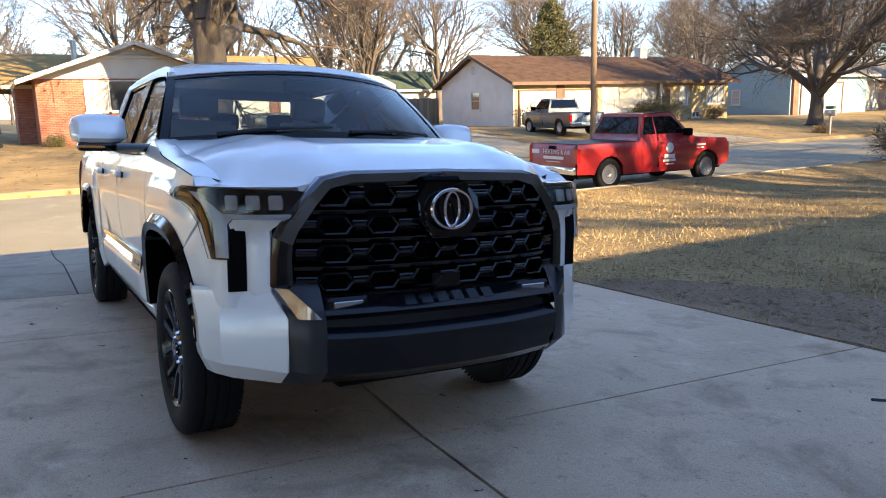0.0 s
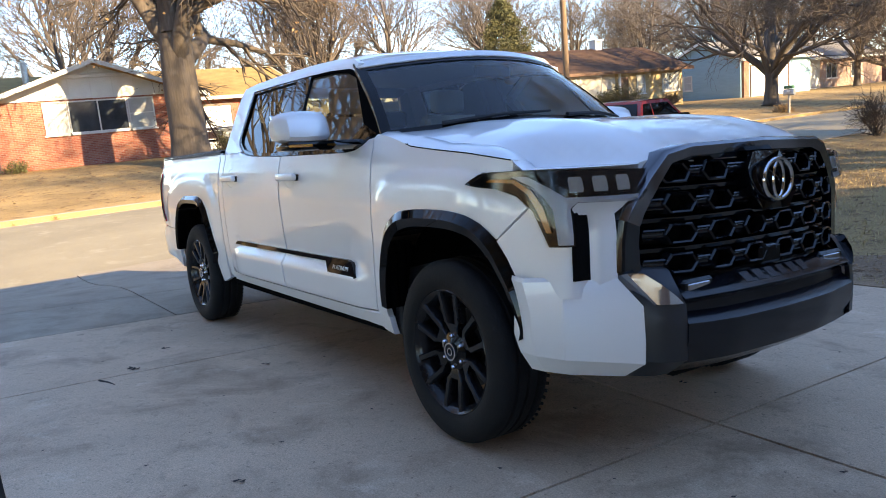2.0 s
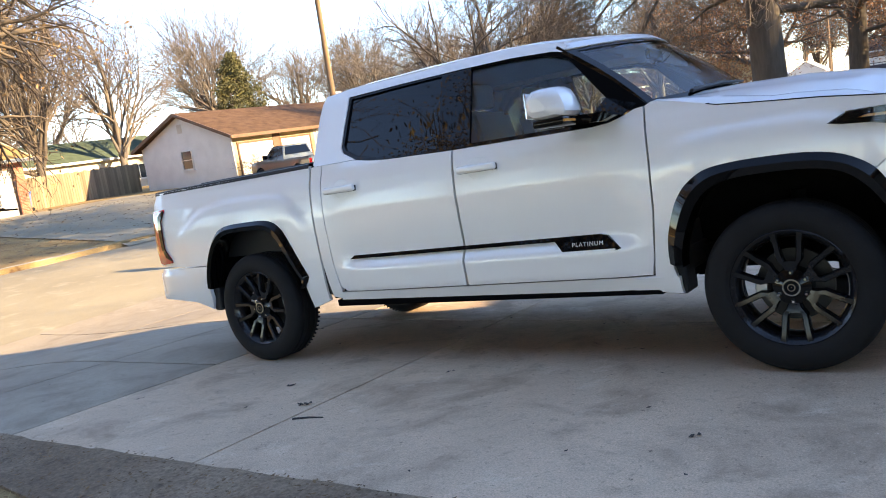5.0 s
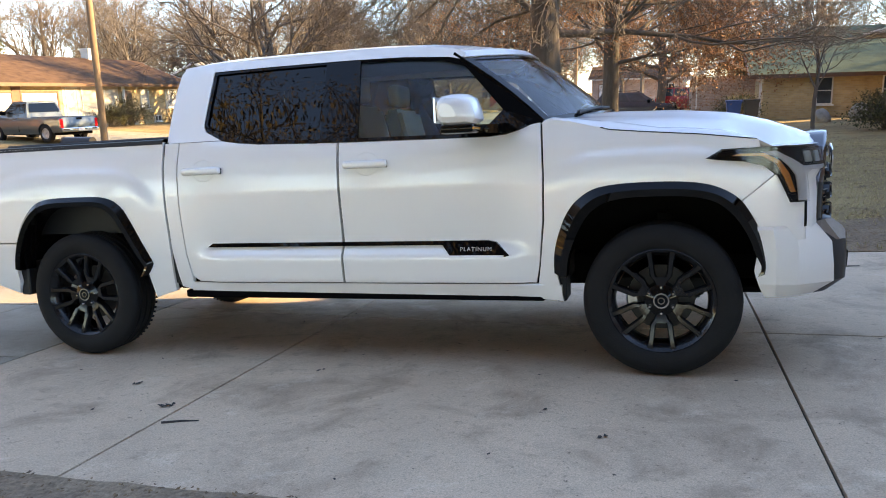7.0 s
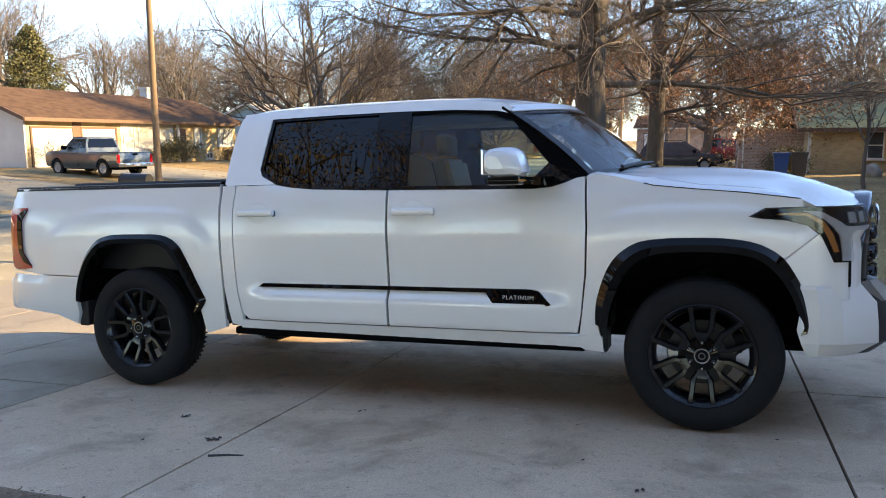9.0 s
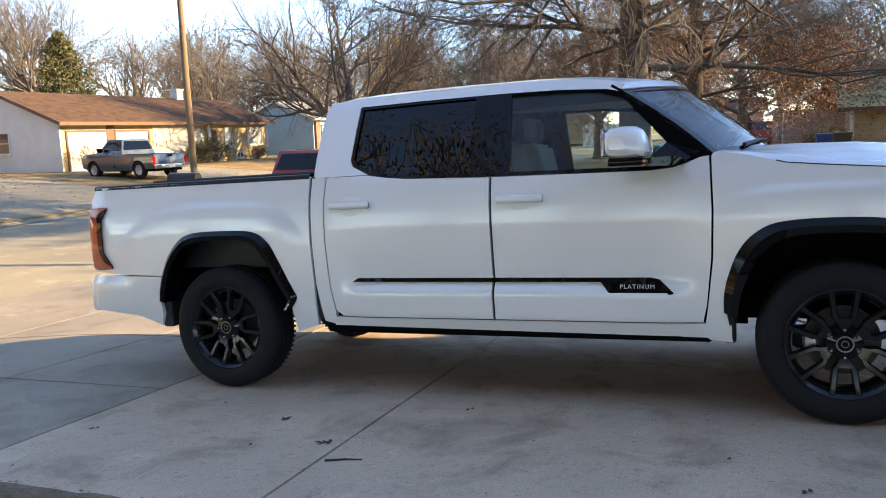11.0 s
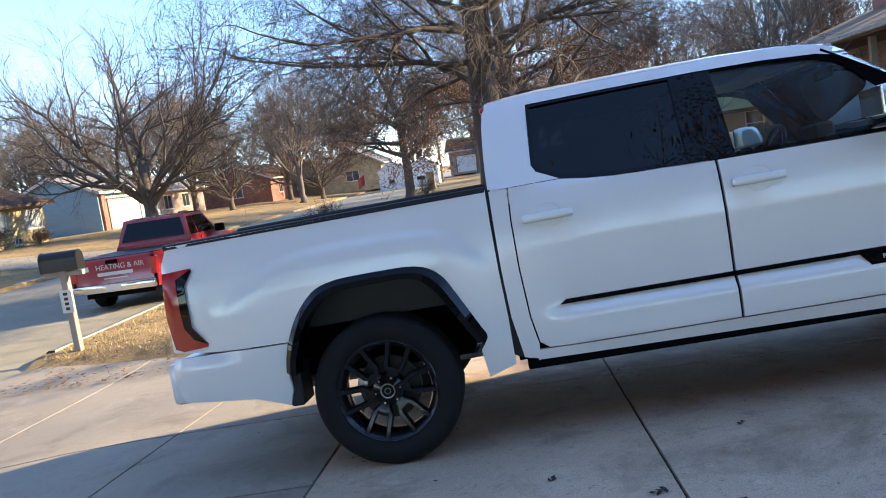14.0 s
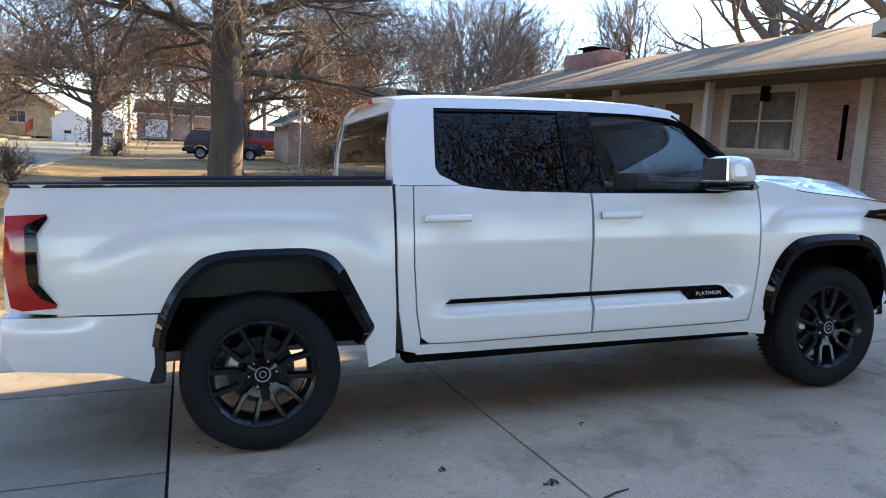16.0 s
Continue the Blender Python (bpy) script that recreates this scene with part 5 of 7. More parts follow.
scatter_leaves("fallen_leaves", 6000, lambda r: (r.uniform(-9.6, 5), 3.7 + 16 * r.random() ** 1.5), 0.02, 0.05, LEAF, "brown leaves fallen on the lawn", 5, 0.03)
scatter_leaves("fallen_leaves", 2600, lambda r: (r.uniform(-34, -19.8), r.uniform(-10, 40)), 0.04, 0.09, LEAF, "brown leaves on the lawns opposite", 6, 0.03)
scatter_leaves("bed_litter", 3500, lambda r: (r.uniform(-2.6, 5.5), 3.6 + 2.6 * r.random()), 0.01, 0.028, LEAF, "brown leaf litter on the bare ground", 17, 0.035)
scatter_leaves("bed_litter", 2600, lambda r: (r.uniform(-4.4, 2.6), r.uniform(-3.4, -2.67)), 0.005, 0.016, LEAF, "leaf litter and crumbs on the earth", 7, 0.03)
DEBRIS = mat("dark_crumb", (0.05, 0.04, 0.035), 0.9)
scatter_leaves("leaf_crumbs", 90, lambda r: (r.uniform(-5.5, 1.5), r.uniform(-2.6, 3.4)), 0.006, 0.018, DEBRIS, "small dark leaf crumbs on the concrete", 8, 0.004)
for cx, cy, k in ((-2.47, -1.80, 9), (-0.21, -1.86, 3), (-2.9, -1.5, 4), (-3.9, -1.9, 3), (-1.9, -1.1, 3)):
    scatter_leaves("leaf_crumbs", k, lambda r: (cx + r.gauss(0, 0.03), cy + r.gauss(0, 0.02)), 0.012, 0.024, DEBRIS, "dark crumbs lying on the concrete", 9 + k, 0.004)
bm = tube(bmesh.new(), [(-2.34, -2.03, ground_z(-2.34, -2.03) + 0.003), (-2.25, -1.99, ground_z(-2.25, -1.99) + 0.003), (-2.17, -1.97, ground_z(-2.17, -1.97) + 0.002)], [0.007, 0.006, 0.003], 4)
tagged(link("twig", bm, DEBRIS), "short dark twig by the concrete joint", "twig")
bm = tube(bmesh.new(), [(1.35, 2.45, ground_z(1.35, 2.45) + 0.004), (1.5, 2.62, ground_z(1.5, 2.62) + 0.004), (1.72, 2.66, ground_z(1.72, 2.66) + 0.003)], [0.012, 0.010, 0.006], 4)
tagged(link("twig", bm, DEBRIS), "dark curled leaf stalk on the concrete", "twig")

# ---- houses ----
def brick_mat(name, a, b, mortar, bump=0.6):
    m = bpy.data.materials.new(name)
    m.use_nodes = True
    n, ln = m.node_tree.nodes, m.node_tree.links.new
    bs = n["Principled BSDF"]
    bs.inputs["Roughness"].default_value = 0.88
    co, sx, cx = n.new("ShaderNodeNewGeometry"), n.new("ShaderNodeSeparateXYZ"), n.new("ShaderNodeCombineXYZ")
    ln(co.outputs["Position"], sx.inputs[0])
    ad = n.new("ShaderNodeMath")
    ln(sx.outputs[0], ad.inputs[0])
    ln(sx.outputs[1], ad.inputs[1])
    ln(ad.outputs[0], cx.inputs[0])
    ln(sx.outputs[2], cx.inputs[1])
    br = n.new("ShaderNodeTexBrick")
    br.inputs["Color1"].default_value, br.inputs["Color2"].default_value, br.inputs["Mortar"].default_value = (*a, 1), (*b, 1), (*mortar, 1)
    br.inputs["Scale"].default_value, br.inputs["Brick Width"].default_value, br.inputs["Row Height"].default_value, br.inputs["Mortar Size"].default_value = 1.0, 0.22, 0.075, 0.006
    ln(cx.outputs[0], br.inputs["Vector"])
    nz = n.new("ShaderNodeTexNoise")
    nz.inputs["Scale"].default_value, nz.inputs["Detail"].default_value = 1.3, 6
    ln(co.outputs["Position"], nz.inputs["Vector"])
    mx = n.new("ShaderNodeMix")
    mx.data_type, mx.blend_type = "RGBA", "OVERLAY"
    mx.inputs[0].default_value = 0.5
    ln(br.outputs[0], mx.inputs[6])
    ln(nz.outputs[0], mx.inputs[7])
    ln(mx.outputs[2], bs.inputs["Base Color"])
    bp = n.new("ShaderNodeBump")
    bp.inputs["Strength"].default_value, bp.inputs["Distance"].default_value = bump, 0.006
    bp.invert = True
    ln(br.outputs["Fac"], bp.inputs["Height"])
    ln(bp.outputs[0], bs.inputs["Normal"])
    return m


BRICK_RED = brick_mat("red_brick", (0.27, 0.065, 0.04), (0.36, 0.13, 0.08), (0.30, 0.24, 0.20))
BRICK_TAN = brick_mat("tan_brick", (0.42, 0.29, 0.14), (0.50, 0.37, 0.20), (0.42, 0.35, 0.25))
BRICK_ROSE = brick_mat("rose_brick", (0.38, 0.225, 0.17), (0.46, 0.31, 0.24), (0.48, 0.43, 0.39))
PAINT_WHITE = mat("white_house_paint", (0.66, 0.65, 0.60), 0.7, 0, 0.08, 1.5, 0.1, 30)
PAINT_BLUE = mat("pale_blue_siding", (0.25, 0.42, 0.49), 0.7, 0, 0.08, 1.2, 0.1, 30, stretch=(1, 1, 7))
PAINT_CREAM = mat("cream_trim", (0.56, 0.50, 0.40), 0.7, 0, 0.1, 2, 0.1, 40)
SHINGLE_BROWN = mat("brown_shingle", (0.115, 0.066, 0.043), 0.9, 0, 0.3, 2.0, 0.8, 18, stretch=(1, 1, 3), grain=0.12, spec=0.1)
SHINGLE_OWN = mat("weathered_brown_shingle", (0.27, 0.185, 0.12), 0.9, 0, 0.25, 2.0, 0.8, 18, stretch=(1, 1, 3), grain=0.12, spec=0.1)
SHINGLE_TAN = mat("tan_shingle", (0.36, 0.225, 0.095), 0.9, 0, 0.2, 1.5, 0.8, 18, stretch=(1, 1, 3), grain=0.1, spec=0.1)
SHINGLE_GREEN = mat("green_shingle", (0.09, 0.12, 0.085), 0.9, 0, 0.2, 2.0, 0.8, 18, stretch=(1, 1, 3), grain=0.12, spec=0.1)
SHINGLE_GREY = mat("grey_shingle", (0.22, 0.20, 0.18), 0.9, 0, 0.2, 2.0, 0.8, 18, stretch=(1, 1, 3), grain=0.12, spec=0.1)
PANE = mat("window_pane", (0.05, 0.06, 0.07), 0.06, 0, 0.3, 2, 0, 20, spec=0.8)
PANE_DIM = mat("curtained_pane", (0.13, 0.14, 0.14), 0.08, 0, 0.5, 6, 0, 20, spec=0.8)
BLIND = mat("window_blind", (0.45, 0.45, 0.42), 0.5, 0, 0.15, 2, 0, 20)
DOOR_WHITE = mat("garage_door_white", (0.80, 0.79, 0.75), 0.55, 0, 0.05, 2, 0.1, 40)
DOOR_BROWN = mat("brown_door", (0.14, 0.07, 0.04), 0.5, 0, 0.2, 5, 0.2, 40)


def wall_place(face, pos):
    """Lays (u along the wall, v up, w out from it): a wall on x = pos looking to +x ('x'), or on y = pos looking to -y ('y')."""
    sign = 1
    if face == "-x":
        return lambda u, v, w: (pos - w, u, v)
    if face == "x":
        return lambda u, v, w: (pos + w, u, v)
    return lambda u, v, w: (u, pos - w, v)


def window(house, place, u0, u1, v0, v1, bars=(1, 2), pane=None, frame=None, deep=0.06, sill=True):
    f, t = frame or PAINT_WHITE, 0.055
    ring = []
    for a, b, c, d in ((u0, v0, u0 + t, v0 + t), (u1, v0, u1 - t, v0 + t), (u1, v1, u1 - t, v1 - t), (u0, v1, u0 + t, v1 - t), (u0, v0, u0 + t, v0 + t)):
        ring.append([place(a, b, -0.02), place(a, b, deep), place(c, d, deep), place(c, d, -0.02)])
    w = part("window", strip(bmesh.new(), ring), f, house)
    cols, rows = bars
    for k in range(1, cols):
        u = u0 + (u1 - u0) * k / cols
        part("glazing_bar", prism(bmesh.new(), [(u - t / 2, v0 + t), (u + t / 2, v0 + t), (u + t / 2, v1 - t), (u - t / 2, v1 - t)], place, -0.02, deep - 0.01), f, w)
    for k in range(1, rows):
        v = v0 + (v1 - v0) * k / rows
        part("glazing_bar", prism(bmesh.new(), [(u0 + t, v - t / 3), (u1 - t, v - t / 3), (u1 - t, v + t / 3), (u0 + t, v + t / 3)], place, -0.02, deep - 0.02), f, w)
    for k in range(cols):
        a, b = u0 + (u1 - u0) * k / cols + 0.01, u0 + (u1 - u0) * (k + 1) / cols - 0.01
        part("pane", prism(bmesh.new(), [(a, v0 + 0.02), (b, v0 + 0.02), (b, v1 - 0.02), (a, v1 - 0.02)], place, -0.01, 0.012), pane or PANE, w)
    if sill:
        part("sill", prism(bmesh.new(), [(u0 - 0.06, v0 - 0.07), (u1 + 0.06, v0 - 0.07), (u1 + 0.06, v0), (u0 - 0.06, v0)], place, -0.02, deep + 0.05), f, w)
    return w


def garage_door(house, place, u0, u1, v0, v1, n=4, m=None, trim=None):
    d = part("garage_door", prism(bmesh.new(), [(u0, v0), (u1, v0), (u1, v1), (u0, v1)], place, -0.05, 0.012), m or DOOR_WHITE, house)
    for k in range(n):
        a, b = v0 + (v1 - v0) * k / n + 0.015, v0 + (v1 - v0) * (k + 1) / n - 0.015
        part("panel", prism(bmesh.new(), [(u0 + 0.03, a), (u1 - 0.03, a), (u1 - 0.03, b), (u0 + 0.03, b)], place, 0.0, 0.03), m or DOOR_WHITE, d)
    for a, b, c, e in ((u0 - 0.11, u0, v0, v1 + 0.11), (u1, u1 + 0.11, v0, v1 + 0.11), (u0, u1, v1, v1 + 0.11)):
        part("door_frame", prism(bmesh.new(), [(a, c), (b, c), (b, e), (a, e)], place, -0.02, 0.07), trim or DOOR_BROWN, d)
    return d


def gable_roof(house, along, a0, a1, b0, b1, z_eave, z_ridge, m, over=0.5, ridge_at=0.5, thick=0.14, fascia=None):
    """A pitched roof: the ridge runs along 'x' or 'y' from a0 to a1; the eaves lie over b0 and b1."""
    mid = b0 + (b1 - b0) * ridge_at
    k0, k1 = (z_ridge - z_eave) / (mid - b0), (z_ridge - z_eave) / (b1 - mid)
    e0, e1 = z_eave - k0 * over, z_eave - k1 * over
    pts = [(b0 - over, e0), (mid, z_ridge), (b1 + over, e1)]
    pl = (lambda b, z, a: (a, b, z)) if along == "x" else (lambda b, z, a: (b, a, z))
    bm = bmesh.new()
    n = max(2, int(abs(a1 - a0) / 3))
    rows = [[pl(b, z, a) for b, z in ((b0 - over, e0 - thick), (b0 - over, e0), (mid, z_ridge), (b1 + over, e1), (b1 + over, e1 - thick), (mid, z_ridge - thick), (b0 - over, e0 - thick))] for a in np.linspace(a0 - over, a1 + over, n + 1)]
    strip(bm, rows)
    for r in (rows[0], rows[-1]):
        bm.faces.new([bm.verts.new(p) for p in r[:-1]])
    roof = part("roof", bm, m, house)
    if fascia:
        for b, z in ((b0 - over, e0), (b1 + over, e1)):
            part("fascia", prism(bmesh.new(), [(b - 0.03, z - 0.17), (b + 0.03, z - 0.17), (b + 0.03, z + 0.01), (b - 0.03, z + 0.01)], pl, a0 - over, a1 + over), fascia, house)
        for a in (a0 - over, a1 + over):
            for (bb0, zz0), (bb1, zz1) in zip(pts, pts[1:]):
                part("barge_board", prism(bmesh.new(), [(bb0, zz0 - 0.18), (bb1, zz1 - 0.18), (bb1, zz1 + 0.01), (bb0, zz0 + 0.01)], pl, a - 0.03, a + 0.03), fascia, house)
    return roof


def gable_wall(house, along, a, b0, b1, z0, z1, m, ridge_at=0.5, thick=0.1):
    mid = b0 + (b1 - b0) * ridge_at
    pl = (lambda b, z, t: (a + t, b, z)) if along == "x" else (lambda b, z, t: (b, a + t, z))
    return part("gable", prism(bmesh.new(), [(b0, z0), (b1, z0), (mid, z1)], pl, -thick / 2, thick / 2), m, house)


# red brick house opposite, its gabled wing to the street
h = thing("house", pose(0, 0, 0), "red brick ranch house with white gable and tan roof", "house")
part("wall", box(-44, -34, -0.15, 7.3, -0.2, 3.18), BRICK_RED, h)
gable_roof(h, "x", -46, -33.7, -0.15, 7.9, 3.30, 4.72, SHINGLE_TAN, 0.75, 0.5, fascia=PAINT_WHITE)
gable_wall(h, "x", -33.98, -0.4, 8.1, 3.12, 4.58, PAINT_WHITE, thick=0.14)
for k in range(9):
    y = 0.2 + k * 0.9
    part("batten", box(-33.91, -33.885, y - 0.02, y + 0.02, 3.14, 3.2 + 1.35 * (1 - abs(y - 3.87) / 4.2)), PAINT_WHITE, h)
part("gable_panel", box(-33.9, -33.72, 2.0, 5.8, 3.98, 4.14, 0.02), PAINT_WHITE, h)
pl = wall_place("x", -34)
window(h, pl, 1.75, 2.72, 1.66, 3.05, (1, 2), BLIND)
window(h, pl, 2.74, 5.2, 1.66, 3.05, (2, 1))
window(h, pl, 5.22, 6.35, 1.66, 3.05, (1, 2), BLIND)
part("wall", box(-47, -38, -0.9, 15.2, -0.2, 3.0), BRICK_RED, h)
gable_roof(h, "y", -1.2, 15.0, -47, -38, 3.2, 4.75, SHINGLE_TAN, 0.6, 0.5, fascia=PAINT_CREAM)
pl = wall_place("x", -38)
garage_door(h, pl, 8.7, 11.3, 0.25, 2.5)
garage_door(h, pl, 11.95, 14.55, 0.25, 2.5)
part("chimney_pipe", tube(bmesh.new(), [(-40, 2.0, 4.2), (-40, 2.0, 5.3)], 0.15, 10), STEEL, h)

# brown-roofed tan brick house
h = thing("house", pose(0, 0, 0), "tan brick ranch house with brown shingle roof and two garage doors", "house")
part("wall", box(-40, -32, 23.5, 41.0, -0.2, 2.75), BRICK_TAN, h)
part("end_wall", box(-40.02, -31.98, 23.44, 23.52, -0.2, 2.75), PAINT_WHITE, h)
gable_roof(h, "y", 23.6, 41.0, -40, -32, 2.92, 4.45, SHINGLE_BROWN, 0.55, 0.5, fascia=DOOR_BROWN)
gable_wall(h, "y", 23.48, -40, -32, 2.7, 4.30, PAINT_WHITE)
gable_wall(h, "y", 40.98, -40, -32, 2.7, 4.30, PAINT_WHITE)
window(h, wall_place("y", 23.44), -36.4, -35.4, 1.2, 2.3, (1, 2))
part("gable_vent", box(-36.3, -35.9, 23.40, 23.45, 3.3, 3.8), PAINT_CREAM, h)
pl = wall_place("x", -32)
garage_door(h, pl, 23.9, 26.45, 0.2, 2.2)
garage_door(h, pl, 27.1, 29.5, 0.2, 2.2)
part("garage_post", prism(bmesh.new(), [(26.5, 0.1), (27.05, 0.1), (27.05, 2.6), (26.5, 2.6)], pl, 0, 0.05), DOOR_BROWN, h)
part("porch_wall", prism(bmesh.new(), [(29.9, 0.1), (34.4, 0.1), (34.4, 2.72), (29.9, 2.72)], pl, 0, 0.02), PAINT_CREAM, h)
window(h, pl, 30.1, 31.0, 0.9, 2.5, (1, 2), BLIND)
window(h, pl, 31.3, 33.2, 0.9, 2.5, (1, 1))
part("front_door", prism(bmesh.new(), [(34.7, 0.2), (35.6, 0.2), (35.6, 2.3), (34.7, 2.3)], pl, 0, 0.04), DOOR_BROWN, h)
window(h, pl, 36.4, 37.2, 1.2, 2.4, (1, 2), BLIND)
window(h, pl, 38.9, 40.6, 1.2, 2.4, (3, 1), BLIND)
window(h, pl, 37.6, 38.3, 0.35, 0.75, (2, 1))
bm = boxm(bmesh.new(), -36.3, -35.7, 36.6, 37.2, 3.6, 4.95)
boxm(bm, -36.4, -35.6, 36.5, 37.3, 4.95, 5.05)
part("chimney", bm, PAINT_WHITE, h)
part("post", box(-31.75, -31.63, 34.45, 34.57, 0.0, 2.75), PAINT_WHITE, h)

# pale blue house
h = thing("house", pose(0, 0, 0), "pale blue clapboard ranch house with grey roof", "house")
part("wall", box(-38, -31.6, 47, 56, -0.2, 3.1), PAINT_BLUE, h)
for k in range(16):
    part("clapboard", box(-38.0, -31.6, 46.965, 47.0, 0.2 + k * 0.18, 0.375 + k * 0.18), PAINT_BLUE, h)
gable_roof(h, "y", 47, 56.5, -38, -31.6, 3.2, 4.5, SHINGLE_GREY, 0.45, 0.5, fascia=PAINT_WHITE)
gable_wall(h, "y", 46.98, -38, -31.6, 3.1, 4.42, PAINT_BLUE)
window(h, wall_place("y", 46.96), -36.6, -35.8, 1.0, 2.1, (1, 2), BLIND)
part("wall", box(-42, -34, 56, 72, -0.2, 2.9), BRICK_ROSE, h)
gable_roof(h, "y", 56, 72, -42, -34, 3.0, 4.5, SHINGLE_GREY, 0.6, 0.5, fascia=PAINT_WHITE)
pl = wall_place("x", -31.6)
garage_door(h, pl, 48.2, 52.9, 0.2, 2.4)
part("pillar", prism(bmesh.new(), [(47.1, 0.1), (47.7, 0.1), (47.7, 2.8), (47.1, 2.8)], pl, 0, 0.2), BRICK_RED, h)
pl = wall_place("x", -34)
part("panel_wall", prism(bmesh.new(), [(57.5, 0.1), (61.5, 0.1), (61.5, 2.8), (57.5, 2.8)], pl, 0, 0.03), PAINT_WHITE, h)
window(h, pl, 62.5, 64.2, 1.0, 2.3, (2, 1))
window(h, pl, 66.5, 68.2, 1.0, 2.3, (2, 1))

# further houses down the street
def far_house(x0, x1, y0, y1, wall, roof, ze, zr, label, along="y", base=-0.3):
    o = thing("house", pose(0, 0, 0), label, "house")
    part("wall", box(x0, x1, y0, y1, base, ze), wall, o)
    if along == "y":
        gable_roof(o, "y", y0, y1, x0, x1, ze + 0.1, zr, roof, 0.5, fascia=PAINT_WHITE)
        gable_wall(o, "y", y0, x0, x1, ze, zr - 0.1, wall)
        pw = wall_place("x", x1)
        for k in range(3):
            u = y0 + (y1 - y0) * (0.2 + 0.27 * k)
            window(o, pw, u, u + 1.4, 1.0, 2.2, (2, 1))
        window(o, wall_place("y", y0), (x0 + x1) / 2 - 0.8, (x0 + x1) / 2 + 0.8, 1.0, 2.2, (2, 1))
    else:
        gable_roof(o, "x", x0, x1, y0, y1, ze + 0.1, zr, roof, 0.5, fascia=PAINT_WHITE)
        gable_wall(o, "x", x1, y0, y1, ze, zr - 0.1, wall)
        pw = wall_place("y", y0)
        garage_door(o, pw, x0 + 1.0, x0 + 4.0, 0.0, 2.2)
        window(o, pw, x1 - 3, x1 - 1.4, 1.0, 2.2, (2, 1))
    return o


far_house(-36, -28, 76, 90, BRICK_RED, SHINGLE_BROWN, 2.8, 4.6, "red brick house further down the street")
far_house(-29.5, -23, 88, 98, BRICK_TAN, SHINGLE_GREY, 2.8, 4.6, "tan house further down the street")
far_house(-24, -17.0, 84, 94, BRICK_TAN, SHINGLE_GREY, 2.9, 5.0, "cream house with dark timbered gable down the street")
for x0 in (-16.0, -12.75):
    o = thing("shed", pose(0, 0, 0), "small white gabled shed in the distance", "shed", "white sheds")
    part("wall", box(x0, x0 + 3.1, 75, 79, -0.5, 1.6), DOOR_WHITE, o)
    gable_roof(o, "y", 75, 79, x0, x0 + 3.1, 1.66, 2.62, PAINT_WHITE, 0.15)
    gable_wall(o, "y", 75.02, x0, x0 + 3.1, 1.58, 2.55, DOOR_WHITE)
    window(o, wall_place("y", 75), x0 + 1.0, x0 + 1.7, 0.2, 0.6, (1, 1), sill=False)
far_house(-10, 2, 100, 112, BRICK_ROSE, SHINGLE_BROWN, 3.0, 4.8, "brick house at the far end of the street", "x")
far_house(-62, -54, 20, 36, PAINT_CREAM, SHINGLE_GREEN, 3.0, 4.6, "house with a green shingle roof behind the fence")
far_house(-50, -40, -30, -12, BRICK_TAN, SHINGLE_BROWN, 2.9, 4.6, "tan brick house opposite with brown roof")

# neighbour's tan brick house with the green roof
h = thing("house", pose(-0.47, 0, 0), "tan brick neighbour house with dark green roof", "house")
part("wall", box(4.6, 15, 33.5, 44, -0.4, 2.15), BRICK_TAN, h)
gable_roof(h, "x", 4.4, 15, 33.5, 44, 2.25, 4.4, SHINGLE_GREEN, 0.5, 0.5, fascia=DOOR_BROWN)
gable_wall(h, "x", 4.62, 33.5, 44, 2.1, 4.3, BRICK_TAN)
window(h, wall_place("y", 33.5), 6.83, 7.52, 0.66, 1.9, (1, 2))
window(h, wall_place("y", 33.5), 9.5, 10.4, 0.66, 1.9, (1, 2))
part("porch_wing", box(1.6, 4.6, 37, 44, -0.4, 2.1), BRICK_ROSE, h)
gable_roof(h, "y", 37, 44, 1.6, 4.6, 2.2, 3.0, SHINGLE_GREEN, 0.4, 0.5, fascia=PAINT_CREAM)
part("downpipe", box(4.42, 4.52, 33.3, 33.4, -0.3, 2.1), PAINT_WHITE, h)

# the owner's house behind the drive: garage and porch wing
# the garage stays out of view; its roof is shaped to shade the drive
h = thing("garage", pose(0, 0, 0), "unseen rose brick garage shaped to shade the head of the drive", "garage")
part("garage_wall", box(5.5, 14, 3.1, 3.3, -0.4, 3.5), BRICK_ROSE, h)
part("garage_wall", box(5.5, 14, -5.5, -5.3, -0.3, 3.5), BRICK_ROSE, h)
bm = boxm(bmesh.new(), 5.5, 5.7, -5.3, -2.6, -0.3, 3.5)
boxm(bm, 5.5, 5.7, 2.6, 3.1, -0.3, 3.5)
boxm(bm, 5.5, 5.7, -2.6, 2.6, 2.5, 3.5)
part("garage_front", bm, BRICK_ROSE, h)
garage_door(h, wall_place("-x", 5.62), -2.6, 2.6, 0.05, 2.5)
gable_roof(h, "x", 5.4, 14, -5.4, 3.1, 3.62, 4.75, SHINGLE_BROWN, 0.5, 0.5, fascia=PAINT_CREAM)
gable_wall(h, "x", 5.58, -5.4, 3.25, 3.48, 4.65, PAINT_CREAM)
